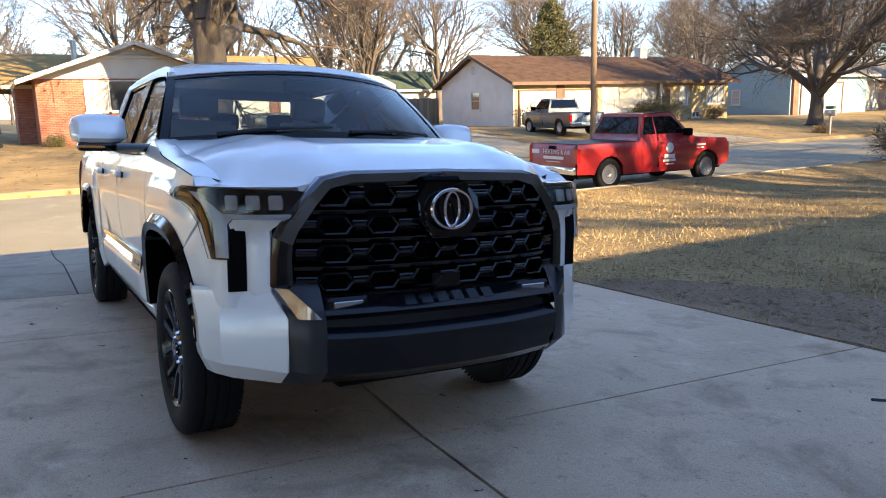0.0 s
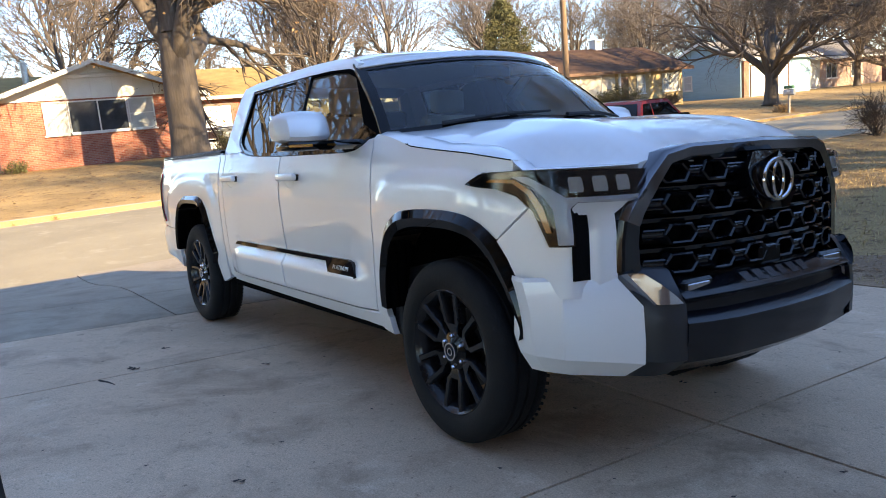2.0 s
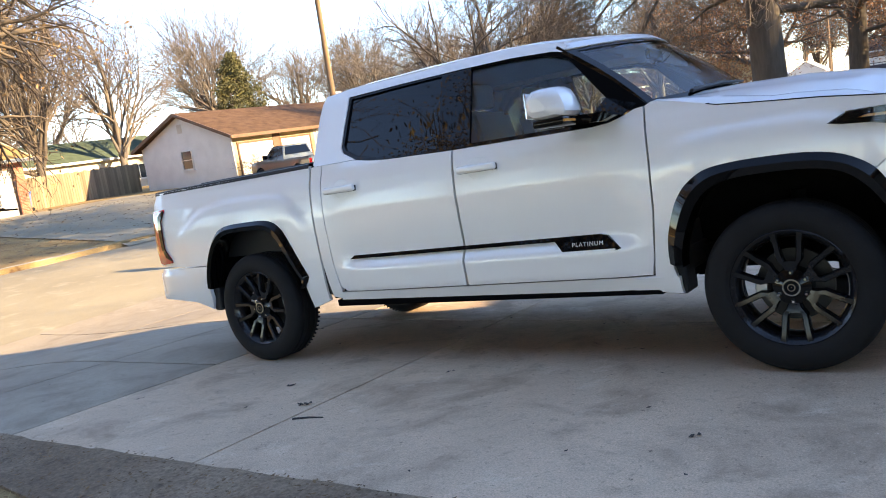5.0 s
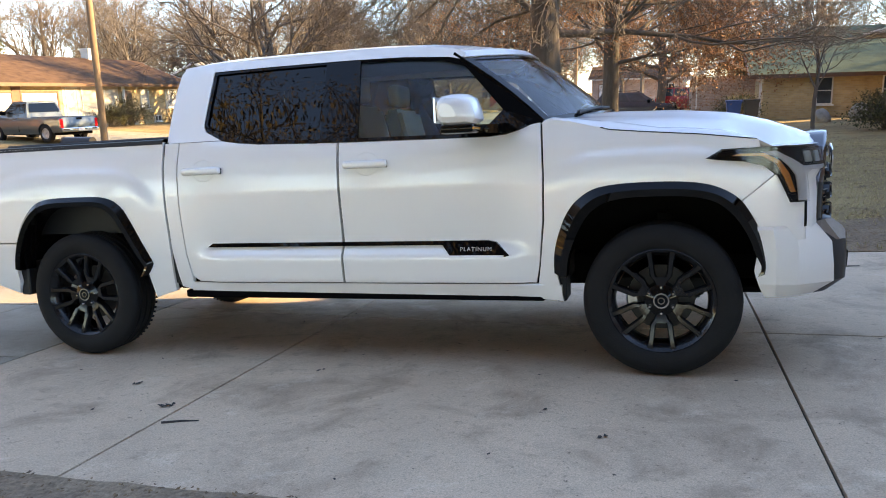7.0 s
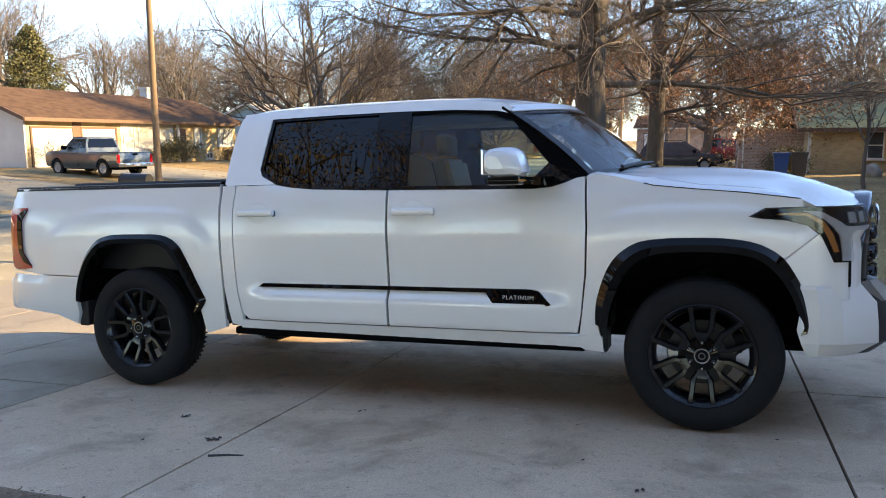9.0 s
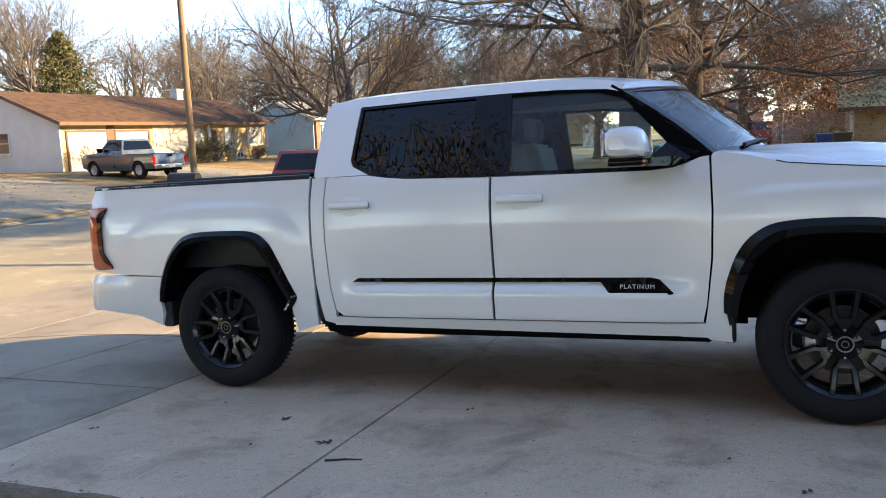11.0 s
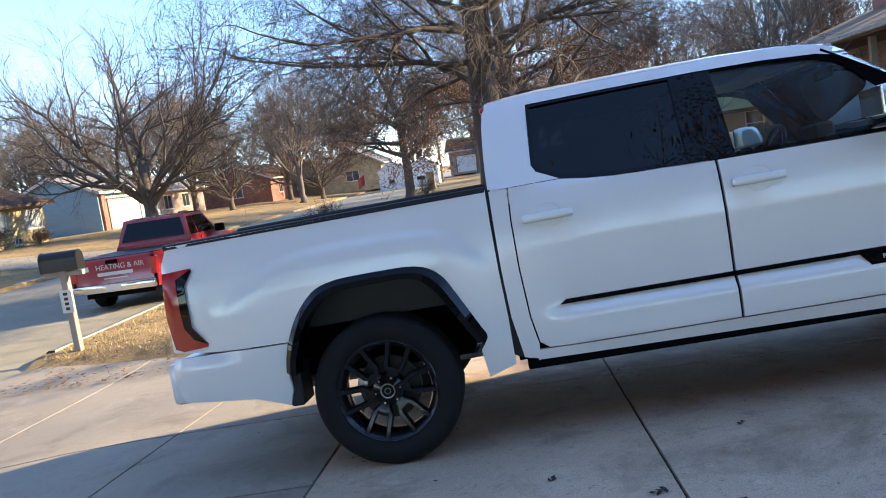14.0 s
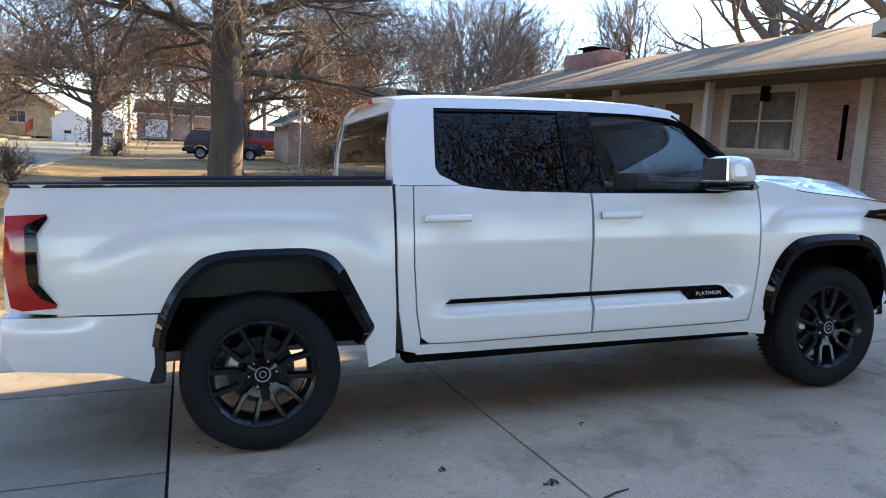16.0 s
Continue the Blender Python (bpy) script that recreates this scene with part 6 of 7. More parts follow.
# the porch wing beside it, drawn at four fifths and set to its full size
WING = 1.24
h = thing("house", Matrix.Translation((-4.1, -4.79, 1.56)) @ Matrix.Scale(WING, 4) @ Matrix.Translation((4.1, 4.79, -1.56)), "rose brick ranch house with a cream-posted porch and shingle roof", "house")
own_wall = part("wall", box(7.2, 16, 2.02, 24.4, -0.4, 3.25), BRICK_ROSE, h)
part("corner_trim", box(7.1, 7.2, 5.5, 5.75, -0.3, 3.2), PAINT_CREAM, h)
part("porch_back", box(7.14, 7.2, 9.9, 14.6, 0.5, 3.2), PAINT_CREAM, h)
pl = wall_place("-x", 7.2)
for a, b, c in ((7.25, 9.25, 1.70), (17.9, 20.35, 2.02)):
    window(h, pl, a, b, c, 2.95, (2, 2), pane=PANE_DIM, frame=PAINT_CREAM)
    for y0, y1, z0, z1 in ((a - 0.2, a, c - 0.15, 3.12), (b, b + 0.2, c - 0.15, 3.12), (a, b, c - 0.15, c), (a, b, 2.95, 3.12)):
        part("window_casing", prism(bmesh.new(), [(y0, z0), (y1, z0), (y1, z1), (y0, z1)], pl, -0.02, 0.03), PAINT_CREAM, h)
part("front_door", prism(bmesh.new(), [(10.5, 0.6), (11.5, 0.6), (11.5, 2.75), (10.5, 2.75)], wall_place("-x", 7.14), 0, 0.05), DOOR_BROWN, h)
window(h, wall_place("-x", 7.14), 11.9, 13.4, 1.4, 2.8, (2, 1), frame=PAINT_CREAM)
part("porch_floor", box(5.9, 7.2, 2.04, 15, -0.3, 0.55), KERB, h)
for y in (8.55, 12.2, 14.7):
    part("porch_post", box(6.02, 6.16, y - 0.07, y + 0.07, 0.5, 3.2), PAINT_CREAM, h)
part("porch_ceiling", box(5.6, 7.2, 2.04, 24.4, 3.12, 3.16), PAINT_CREAM, h)
bm = bmesh.new()
rows = [[(5.55, y, 3.03), (5.55, y, 3.16), (10.9, y, 4.80), (16.4, y, 3.3), (16.4, y, 3.0), (5.55, y, 3.05)] for y in np.linspace(2.02, 24.8, 9)]
strip(bm, rows)
for r in (rows[0], rows[-1]):
    bm.faces.new([bm.verts.new(p) for p in r[:-1]])
part("roof", bm, SHINGLE_OWN, h)
part("gutter", box(5.45, 5.56, 2.02, 24.8, 3.08, 3.21, 0.02), PAINT_CREAM, h)
bm = boxm(bmesh.new(), 10.05, 11.05, 20.0, 22.9, 4.2, 5.12, 0.05, 2)
part("chimney", bm, BRICK_RED, h)
bm = boxm(bmesh.new(), 10.3, 10.8, 21.1, 21.9, 5.11, 5.28)
boxm(bm, 10.15, 10.95, 20.95, 22.05, 5.29, 5.35, 0.02)
part("chimney_cap", bm, UNDER, h)
bm = tube(bmesh.new(), [(6.5, 10.2, 3.22), (6.5, 10.2, 3.12)], [0.16, 0.13], 12)
part("porch_light", bm, UNDER, h)
bm = boxm(bmesh.new(), 7.05, 7.2, 8.02, 8.2, 2.72, 3.02, 0.02)
part("wall_lantern", bm, UNDER, h)
part("house_sign", box(7.12, 7.2, 6.05, 6.1, 1.6, 2.6), UNDER, h)

# single bricks of the own house's front, where it is seen near
ROSE_PIECE = mat("rose_brick_piece", (0.43, 0.255, 0.195), 0.85, 0, 0.15, 9, 0.5, 60, per_piece=0.22, grain=0.1)
brick_mesh = None
for row in range(42):
    z = 0.62 + row * 0.075 / WING
    for y0, y1, z0, z1 in ((5.77, 6.98, 0.6, 3.2), (7.0, 9.42, 0.6, 1.48)):
        y = y0 + (0.0 if row % 2 else 0.11 / WING)
        while z0 <= z <= z1 and y + 0.17 <= y1:
            if brick_mesh is None:
                b = part("brick", box(-0.007, 0.004, 0.0, 0.211 / WING, 0.0, 0.066 / WING, 0.002), ROSE_PIECE, own_wall)
                brick_mesh = b.data
            else:
                b = new("brick", brick_mesh)
                b.parent = own_wall
                tagged(b)
            b.matrix_basis = pose(7.2, y, z)
            y += 0.22 / WING

# ---- trees ----
BARK = mat("grey_brown_bark", (0.12, 0.092, 0.07), 0.95, 0, 0.25, 3, 1.0, 16, stretch=(1, 1, 0.18), grain=0.2)
BARK_DARK = mat("dark_twig_bark", (0.085, 0.062, 0.048), 0.95, 0, 0.2, 2, 0.3, 30)
BARK_TWIG = mat("oak_twig_bark", (0.15, 0.115, 0.09), 0.95, 0, 0.2, 2, 0.3, 30)
BARK_PALE = mat("pale_twig_bark", (0.155, 0.125, 0.105), 0.95, 0, 0.2, 2, 0.3, 30)
LEAF_RUST = mat("rust_oak_leaf", (0.30, 0.135, 0.06), 0.8, 0, 0.25, 1.5, 0, 40, per_piece=0.4, tint=(0.26, 0.11, 0.05))
LEAF_TAN = mat("tan_dead_leaf", (0.34, 0.20, 0.09), 0.8, 0, 0.25, 1.5, 0, 40, per_piece=0.35)
LEAF_OLD = mat("old_oak_leaf", (0.20, 0.14, 0.068), 0.8, 0, 0.25, 1.5, 0, 40, per_piece=0.4, tint=(0.11, 0.085, 0.04))
LEAF_GREEN = mat("evergreen_leaf", (0.075, 0.075, 0.026), 0.75, 0, 0.3, 1.2, 0, 40, per_piece=0.4, tint=(0.12, 0.10, 0.035))


class Wood:
    """Collects tapered limbs: thick ones for the trunk mesh, thin ones for the crown mesh, and where leaves may sit."""

    def __init__(self, seed):
        self.r = random.Random(seed)
        self.thick, self.thin, self.tips = ([], []), ([], []), []

    def limb(self, pts, radii, sides):
        vv, ff = self.thick if radii[0] > 0.045 else self.thin
        up = Vector((0.3, 0.2, 1)).normalized()
        base = None
        for i, p in enumerate(pts):
            d = (pts[min(i + 1, len(pts) - 1)] - pts[max(i - 1, 0)])
            d.normalize()
            a = d.cross(up)
            if a.length < 0.05:
                a = d.cross(Vector((1, 0, 0)))
            a.normalize()
            c = d.cross(a)
            k0 = len(vv)
            for k in range(sides):
                t = 2 * math.pi * k / sides
                vv.append(tuple(p + radii[i] * (math.cos(t) * a + math.sin(t) * c)))
            if base is not None:
                for k in range(sides):
                    j = (k + 1) % sides
                    ff.append((base + k, base + j, k0 + j, k0 + k))
            base = k0

    def grow(self, p, d, r, length, depth, opt):
        n = 5 if depth > 1 else 3
        pts, radii = [p.copy()], [r]
        d = d.normalized()
        bend = opt["bend"] * (1.5 if depth <= 2 else 1)
        for i in range(n):
            j = Vector((self.r.gauss(0, 1), self.r.gauss(0, 1), self.r.gauss(0, 1))) * bend
            lift = opt["lift"] if depth > 2 else opt["droop"]
            d = (d + j + Vector((0, 0, lift))).normalized()
            if p.z < opt["floor"]:
                d.z = abs(d.z) * 0.6
            p = p + d * length / n
            pts.append(p.copy())
            radii.append(max(r * (1 - 0.62 * (i + 1) / n), opt["twig"]))
        self.limb(pts, radii, 8 if r > 0.15 else 5 if r > 0.03 else 3)
        if depth == 0:
            self.tips += pts[1:]
            return
        kids = opt["kids"][min(depth, len(opt["kids"]) - 1)]
        for k in range(kids):
            f = opt["first"] + (1 - opt["first"]) * (k + self.r.random()) / kids
            i = min(int(f * n), n - 1)
            q = pts[i].lerp(pts[i + 1], f * n - i)
            ax = (pts[i + 1] - pts[i]).normalized()
            side = ax.cross(Vector((self.r.gauss(0, 1), self.r.gauss(0, 1), self.r.gauss(0, 1)))).normalized()
            ang = radians(self.r.uniform(*opt["angle"]))
            nd = ax * math.cos(ang) + side * math.sin(ang)
            self.grow(q, nd, max(radii[i] * opt["thin"], opt["twig"]), length * self.r.uniform(*opt["shrink"]), depth - 1, opt)
        if depth > 1:
            self.grow(pts[-1], d, radii[-1], length * 0.6, depth - 1, opt)


def leaf_cloud(tips, n, size, seed, spread=0.25):
    r = random.Random(seed)
    vv, ff = [], []
    for k in range(n):
        c = r.choice(tips) + Vector((r.gauss(0, spread), r.gauss(0, spread), r.gauss(0, spread) - 0.05))
        a = Vector((r.gauss(0, 1), r.gauss(0, 1), r.gauss(0, 1))).normalized() * size * r.uniform(0.6, 1.3)
        b = a.cross(Vector((r.gauss(0, 1), r.gauss(0, 1), r.gauss(0, 1)))).normalized() * size * 0.45
        i = len(vv)
        vv += [tuple(c - a), tuple(c + b), tuple(c + a), tuple(c - b)]
        ff += [(i, i + 1, i + 2), (i, i + 2, i + 3)]
    return vv, ff


def smooth_mesh(name, vf, material, parent):
    ob = mesh_from(name, vf[0], vf[1], material, parent)
    ob.data.polygons.foreach_set("use_smooth", [True] * len(ob.data.polygons))
    return ob


BASE = dict(bend=0.10, lift=0.10, droop=0.02, twig=0.006, kids=(0, 4, 4, 4, 5), first=0.25, angle=(28, 58), thin=0.62, shrink=(0.5, 0.78), floor=-1.0)


def tree(seed, place_, trunk_h, r, limbs, limb_len, depth, label, bark=None, twigs=None, flare=1.5, lean=(0, 0), leaves=None, first_up=(15, 55), limb_from=0.7, limb_r=(0.38, 0.6), top=True, group="", leaf_top=99.0, **opt):
    o = {**BASE, **opt}
    w = Wood(seed)
    pts = [Vector((lean[0] * t * t, lean[1] * t * t, trunk_h * t)) + Vector((w.r.gauss(0, 0.03), w.r.gauss(0, 0.03), 0)) * (t > 0) for t in (0, 0.04, 0.1, 0.2, 0.4, 0.6, 0.8, 1.0)]
    w.limb(pts, [r * k for k in (flare, flare * 0.82, 1.1, 1.0, 0.94, 0.9, 0.86, 0.82)], 14)
    for k in range(limbs):
        f = limb_from + (1 - limb_from) * k / max(1, limbs - 1)
        q = Vector((lean[0] * f * f, lean[1] * f * f, trunk_h * f))
        a = k * 2.4 + w.r.uniform(-0.4, 0.4)
        e = radians(90 - w.r.uniform(*first_up))
        d = Vector((math.cos(a) * math.cos(e), math.sin(a) * math.cos(e), math.sin(e)))
        w.grow(q, d, r * w.r.uniform(*limb_r), limb_len * w.r.uniform(0.75, 1.1), depth, o)
    if top:
        w.grow(pts[-1], Vector((lean[0], lean[1], 3)), r * 0.8, limb_len * 0.9, depth, o)
    t = thing("tree", place_, label, "tree", group)
    smooth_mesh("trunk", w.thick, bark or BARK, t)
    smooth_mesh("crown", w.thin, twigs or BARK_DARK, t)
    if leaves:
        n, size, m, spread = leaves
        smooth_mesh("foliage", leaf_cloud([p for p in w.tips if p.z < leaf_top], n, size, seed, spread), m, t)
    return t


def at(x, y, rz=0, s=1, dz=-0.05):
    return pose(x, y, ground_z(x, y) + dz, 0, 0, rz) @ Matrix.Scale(s, 4)


# big oak on the own lawn, fine hanging twigs
tree(11, at(-3.12, 15.3), 9.0, 0.40, 24, 5.0, 4, "large bare oak with wide drooping branches on the lawn", bark=BARK, twigs=BARK_TWIG, flare=1.25, first_up=(55, 92), limb_from=0.38, limb_r=(0.18, 0.32), bend=0.11, lift=0.02, droop=-0.06, kids=(0, 6, 5, 5, 6), twig=0.0042, shrink=(0.42, 0.70), floor=3.0)
# rusty oak behind it
tree(23, at(-2.3, 27.0), 6.5, 0.34, 18, 4.6, 4, "oak still holding rust-brown leaves", first_up=(45, 88), limb_from=0.45, leaves=(30000, 0.055, LEAF_RUST, 0.28), leaf_top=5.6, limb_r=(0.22, 0.36), kids=(0, 5, 5, 5, 4), shrink=(0.42, 0.70), twig=0.005, lift=0.02, twigs=BARK_TWIG)
tree(29, at(-0.5, 47.5), 4.5, 0.3, 10, 4.5, 3, "oak with rust-brown leaves by the neighbour's house", first_up=(40, 85), limb_from=0.45, leaves=(26000, 0.06, LEAF_RUST, 0.35), kids=(0, 4, 4, 4), lift=0.03)
tree(31, at(-9.0, 44.0), 5.0, 0.3, 10, 4.6, 3, "oak with thin rust-brown leaves along the street", first_up=(40, 85), limb_from=0.5, leaves=(20000, 0.06, LEAF_RUST, 0.35), kids=(0, 4, 4, 4), lift=0.03)
# spreading street tree opposite
maple = tree(42, at(-24.0, 38.9), 2.0, 0.42, 9, 6.4, 4, "bare spreading tree on the lawn opposite", first_up=(28, 66), limb_from=0.80, limb_r=(0.42, 0.62), thin=0.66, lift=0.06, droop=0.03, kids=(0, 3, 4, 4, 4), angle=(24, 50), bend=0.12, twig=0.007, bark=BARK, twigs=BARK_DARK)
# massive old tree before the red brick house
old = tree(57, at(-27.0, 5.75), 5.0, 0.70, 9, 6.5, 4, "massive old tree with hanging twigs and a few tan leaves", flare=1.7, first_up=(12, 60), limb_from=0.75, lift=0.05, droop=-0.06, kids=(0, 3, 4, 4, 5), bend=0.12, twig=0.008, leaves=(3000, 0.10, LEAF_TAN, 0.3))
# thin young tree by the neighbour
tree(61, at(4.45, 22.0), 2.6, 0.065, 9, 1.6, 3, "slender bare young tree on the lawn", first_up=(15, 40), limb_from=0.5, kids=(0, 3, 3, 4), twig=0.004, bark=BARK_PALE, twigs=BARK_PALE)
# leafy oaks on the lot behind the bed, mirrored in paint and glass
lot_oak = tree(83, at(-4.6, -16.2), 7.5, 0.36, 16, 4.6, 3, "tall oak holding dark brown leaves on the next lot", first_up=(25, 80), limb_from=0.45, leaves=(75000, 0.056, LEAF_OLD, 0.42), kids=(0, 4, 4, 4), twig=0.012, lift=0.06, group="oaks on the next lot")
for x, y, rz, sc in ((-12.5, -16.5, 80, 1.2), (3.2, -17.0, 200, 1.15), (11.0, -18.0, 20, 1.2)):
    copy_thing(lot_oak, at(x, y, rz, sc)).scale = (sc,) * 3
# trees behind the houses: a few kinds, then copies
kinds = [
    tree(71, at(-52, 30), 4.0, 0.30, 8, 5.6, 3, "tall bare tree behind the houses", first_up=(12, 45), limb_from=0.45, kids=(0, 6, 5, 5), twig=0.009, lift=0.10, angle=(20, 48), bark=BARK_PALE, twigs=BARK_PALE, group="trees behind the houses"),
    tree(73, at(-50, 48), 3.2, 0.26, 9, 5.0, 3, "bare branching tree behind the houses", first_up=(20, 60), limb_from=0.5, kids=(0, 6, 5, 5), twig=0.009, lift=0.10, angle=(20, 48), twigs=BARK_TWIG, group="trees behind the houses"),
    tree(79, at(-54, 6), 4.6, 0.28, 9, 6.0, 3, "tall pale bare tree behind the houses", first_up=(12, 50), limb_from=0.45, kids=(0, 6, 5, 5), twig=0.009, lift=0.10, angle=(20, 48), bark=BARK_PALE, twigs=BARK_PALE, group="trees behind the houses"),
]
r2 = random.Random(90)
spots = [(-50, -6), (-55, 14), (-56, 22), (-53, 41), (-52, 60), (-48, 76), (-42, 84), (-40, 96), (-33, 104), (-24, 108), (-15, 112), (-6, 98), (4, 104), (12, 92), (20, 74), (24, 58), (26, 44), (-62, 10), (-62, 48), (-58, 82), (-50, 98), (-22, 66), (-26, 76), (10, 60), (-48, -18), (-56, -28), (-44, -40), (-30, -22), (-26, -36), (-23.5, -9), (15, 44), (20, 47), (-20, -20), (-12, -26), (-5, -22), (3, -27), (-28, -14), (10, -22), (-16, -34), (0, -38), (-49, 22), (-46, 54), (-45, 66), (-30, 60), (-60, -2), (-64, 30), (-60, 66), (16, 52)]
for k, (x, y) in enumerate(spots):
    s = r2.uniform(0.8, 1.3) if x < 15 else r2.uniform(0.85, 1.15)
    copy_thing(kinds[k % 3], at(x, y, r2.uniform(0, 360), s)).scale = (s, s, s)
yard = tree(87, at(27.0, 23.0), 8.0, 0.6, 7, 8.0, 2, "tall bare tree rising behind the house roof", first_up=(12, 50), limb_from=0.5, kids=(0, 4, 4), twig=0.014, limb_r=(0.42, 0.6), thin=0.66, lift=0.08, group="trees behind the own house")
for x, y, s in ((29, 33, 0.9),):
    copy_thing(yard, at(x, y, x * 40, s)).scale = (s, s, s)
# small round-headed trees down the street
copy_thing(maple, at(-27.5, 62, 130, 0.62)).scale = (0.62,) * 3
copy_thing(maple, at(-21.5, 72, 40, 0.6)).scale = (0.6,) * 3
# woods closing the distance
w = Wood(3)
for k in range(64):
    a = math.radians(w.r.uniform(62, 215))
    d = w.r.uniform(85, 125)
    p = Vector((math.cos(a) * d, math.sin(a) * d, 0.3))
    o = {**BASE, "kids": (0, 6, 6), "twig": 0.018, "bend": 0.12}
    h = w.r.uniform(4, 6)
    w.limb([p, p + Vector((0, 0, h))], [0.3, 0.22], 5)
    for j in range(6):
        aa, e = w.r.uniform(0, 6.28), w.r.uniform(0.5, 1.3)
        w.grow(p + Vector((0, 0, h * w.r.uniform(0.5, 1))), Vector((math.cos(aa) * math.cos(e), math.sin(aa) * math.cos(e), math.sin(e))), 0.14, w.r.uniform(4, 6), 2, o)
tips = w.tips
vv = w.thick[0] + w.thin[0]
off = len(w.thick[0])
ff = w.thick[1] + [tuple(i + off for i in f) for f in w.thin[1]]
mesh_from("far_woods", vv, ff, BARK_PALE, None, "bare winter woods in the distance", "woods", "stuff")


def evergreen(x, y, h, rad, seed, label, n=17000, size=0.11):
    r = random.Random(seed)
    t = thing("evergreen_tree", at(x, y), label, "tree")
    part("trunk", tube(bmesh.new(), [(0, 0, 0), (0, 0, h * 0.5), (0, 0, h * 0.92)], [0.22, 0.14, 0.03], 8), BARK, t)
    pts = []
    for k in range(700):
        f = r.random() ** 0.8
        a = r.uniform(0, 6.28)
        rr = rad * (1 - f) ** 0.75 * r.uniform(0.55, 1.08) * (0.85 + 0.25 * math.sin(a * 3 + f * 9))
        pts.append(Vector((rr * math.cos(a), rr * math.sin(a), h * (0.10 + 0.9 * f))))
    smooth_mesh("foliage", leaf_cloud(pts, n, size, seed, 0.16), LEAF_GREEN, t)
    return t


evergreen(-46, 37.0, 9.2, 3.8, 5, "dark green cedar behind the brown roof")
evergreen(-36.5, 80, 5.5, 2.2, 6, "green evergreen beside a house down the street", 8000)


def shrub(x, y, h, rad, seed, label, leafy=None, twig_n=26, name="bush", leaf_n=2600, base=0.0):
    r = random.Random(seed)
    w = Wood(seed)
    o = {**BASE, "kids": (0, 4, 4), "twig": 0.004, "bend": 0.14, "lift": 0.04, "droop": 0.03}
    for k in range(twig_n):
        a, e = r.uniform(0, 6.28), r.uniform(0.5, 1.45)
        w.grow(Vector((r.gauss(0, 0.06), r.gauss(0, 0.06), 0)), Vector((math.cos(a) * math.cos(e) * rad / h, math.sin(a) * math.cos(e) * rad / h, math.sin(e))), 0.014, h * 0.62, 2, o)
    t = thing(name, at(x, y, 0, 1, base), label, "bush")
    smooth_mesh("twig_mass", w.thin, BARK_DARK if not leafy else BARK, t)
    if leafy:
        tips = [p for p in w.tips if p.z > 0.05]
        smooth_mesh("foliage", leaf_cloud(tips, leaf_n, 0.05, seed, 0.08), leafy, t)
    return t


shrub(-9.0, 20.9, 1.25, 0.9, 3, "rounded bare twiggy bush by the street", None, 40)
shrub(-30.9, 34.0, 1.6, 1.2, 4, "dark green shrub before the tan brick house", LEAF_GREEN, 30)
shrub(-30.9, 32.2, 1.2, 0.9, 5, "dark green shrub before the tan brick house", LEAF_GREEN, 26)
shrub(-31.0, 38.6, 0.9, 0.8, 6, "small pale shrub under the window", LEAF_TAN, 22, leaf_n=900)
shrub(-30.8, 24.0, 1.5, 1.0, 7, "bare twiggy shrub by the garage doors", None, 30)
shrub(-20.6, 34.6, 0.5, 0.8, 8, "low shrub at the foot of the mailbox opposite", LEAF_TAN, 18, leaf_n=600)
shrub(-33.3, 0.3, 0.5, 0.8, 9, "low green plants at the brick corner", LEAF_GREEN, 14, leaf_n=700)
shrub(2.9, 31.5, 1.3, 0.9, 10, "clipped dark hedge by the neighbour's porch", LEAF_GREEN, 34, leaf_n=3000)
shrub(6.5, 22.0, 1.25, 0.85, 12, "dark evergreen shrub by the tan brick wall", LEAF_GREEN, 34, leaf_n=3000)
shrub(-22.4, 88, 2.2, 1.6, 13, "rust-coloured shrub before a house", LEAF_RUST, 26)
shrub(-8.2, 46, 1.2, 1.0, 14, "bare twiggy bush on the verge", None, 30)
shrub(-31.5, 8.6, 0.9, 0.6, 15, "tuft of green leaves by the trailer", LEAF_GREEN, 16, leaf_n=900)

# ---- other vehicles ----
def small_wheel(parent, x, y, r, w, rim):
    hub = new("wheel")
    hub.parent = parent
    hub.matrix_basis = pose(x, y, r, 0, 0, 0 if y < 0 else 180)
    part("tyre", lathe(bmesh.new(), [(r * 0.6, -w * 0.42), (r * 0.75, -w / 2), (r * 0.93, -w * 0.47), (r, -w * 0.36), (r, w * 0.36), (r * 0.93, w * 0.47), (r * 0.6, w * 0.42)], 32), RUBBER, hub)
    bm = lathe(bmesh.new(), [(0.01, -w * 0.28), (r * 0.18, -w * 0.34), (r * 0.24, -w * 0.22), (r * 0.52, -w * 0.26), (r * 0.58, -w * 0.43), (r * 0.62, -w * 0.44)], 32)
    for k in range(8):
        a = k * math.pi / 4
        tube(bm, [(r * 0.4 * math.cos(a), -w * 0.2, r * 0.4 * math.sin(a)), (r * 0.4 * math.cos(a), -w * 0.262, r * 0.4 * math.sin(a))], r * 0.055, 8)
    part("rim", bm, rim, hub)
    return hub


def arch(cx, r, n=9):
    return [(cx + r * math.cos(a), 0.36 + r * math.sin(a)) for a in np.linspace(math.pi * 0.98, 0.02 * math.pi, n)]


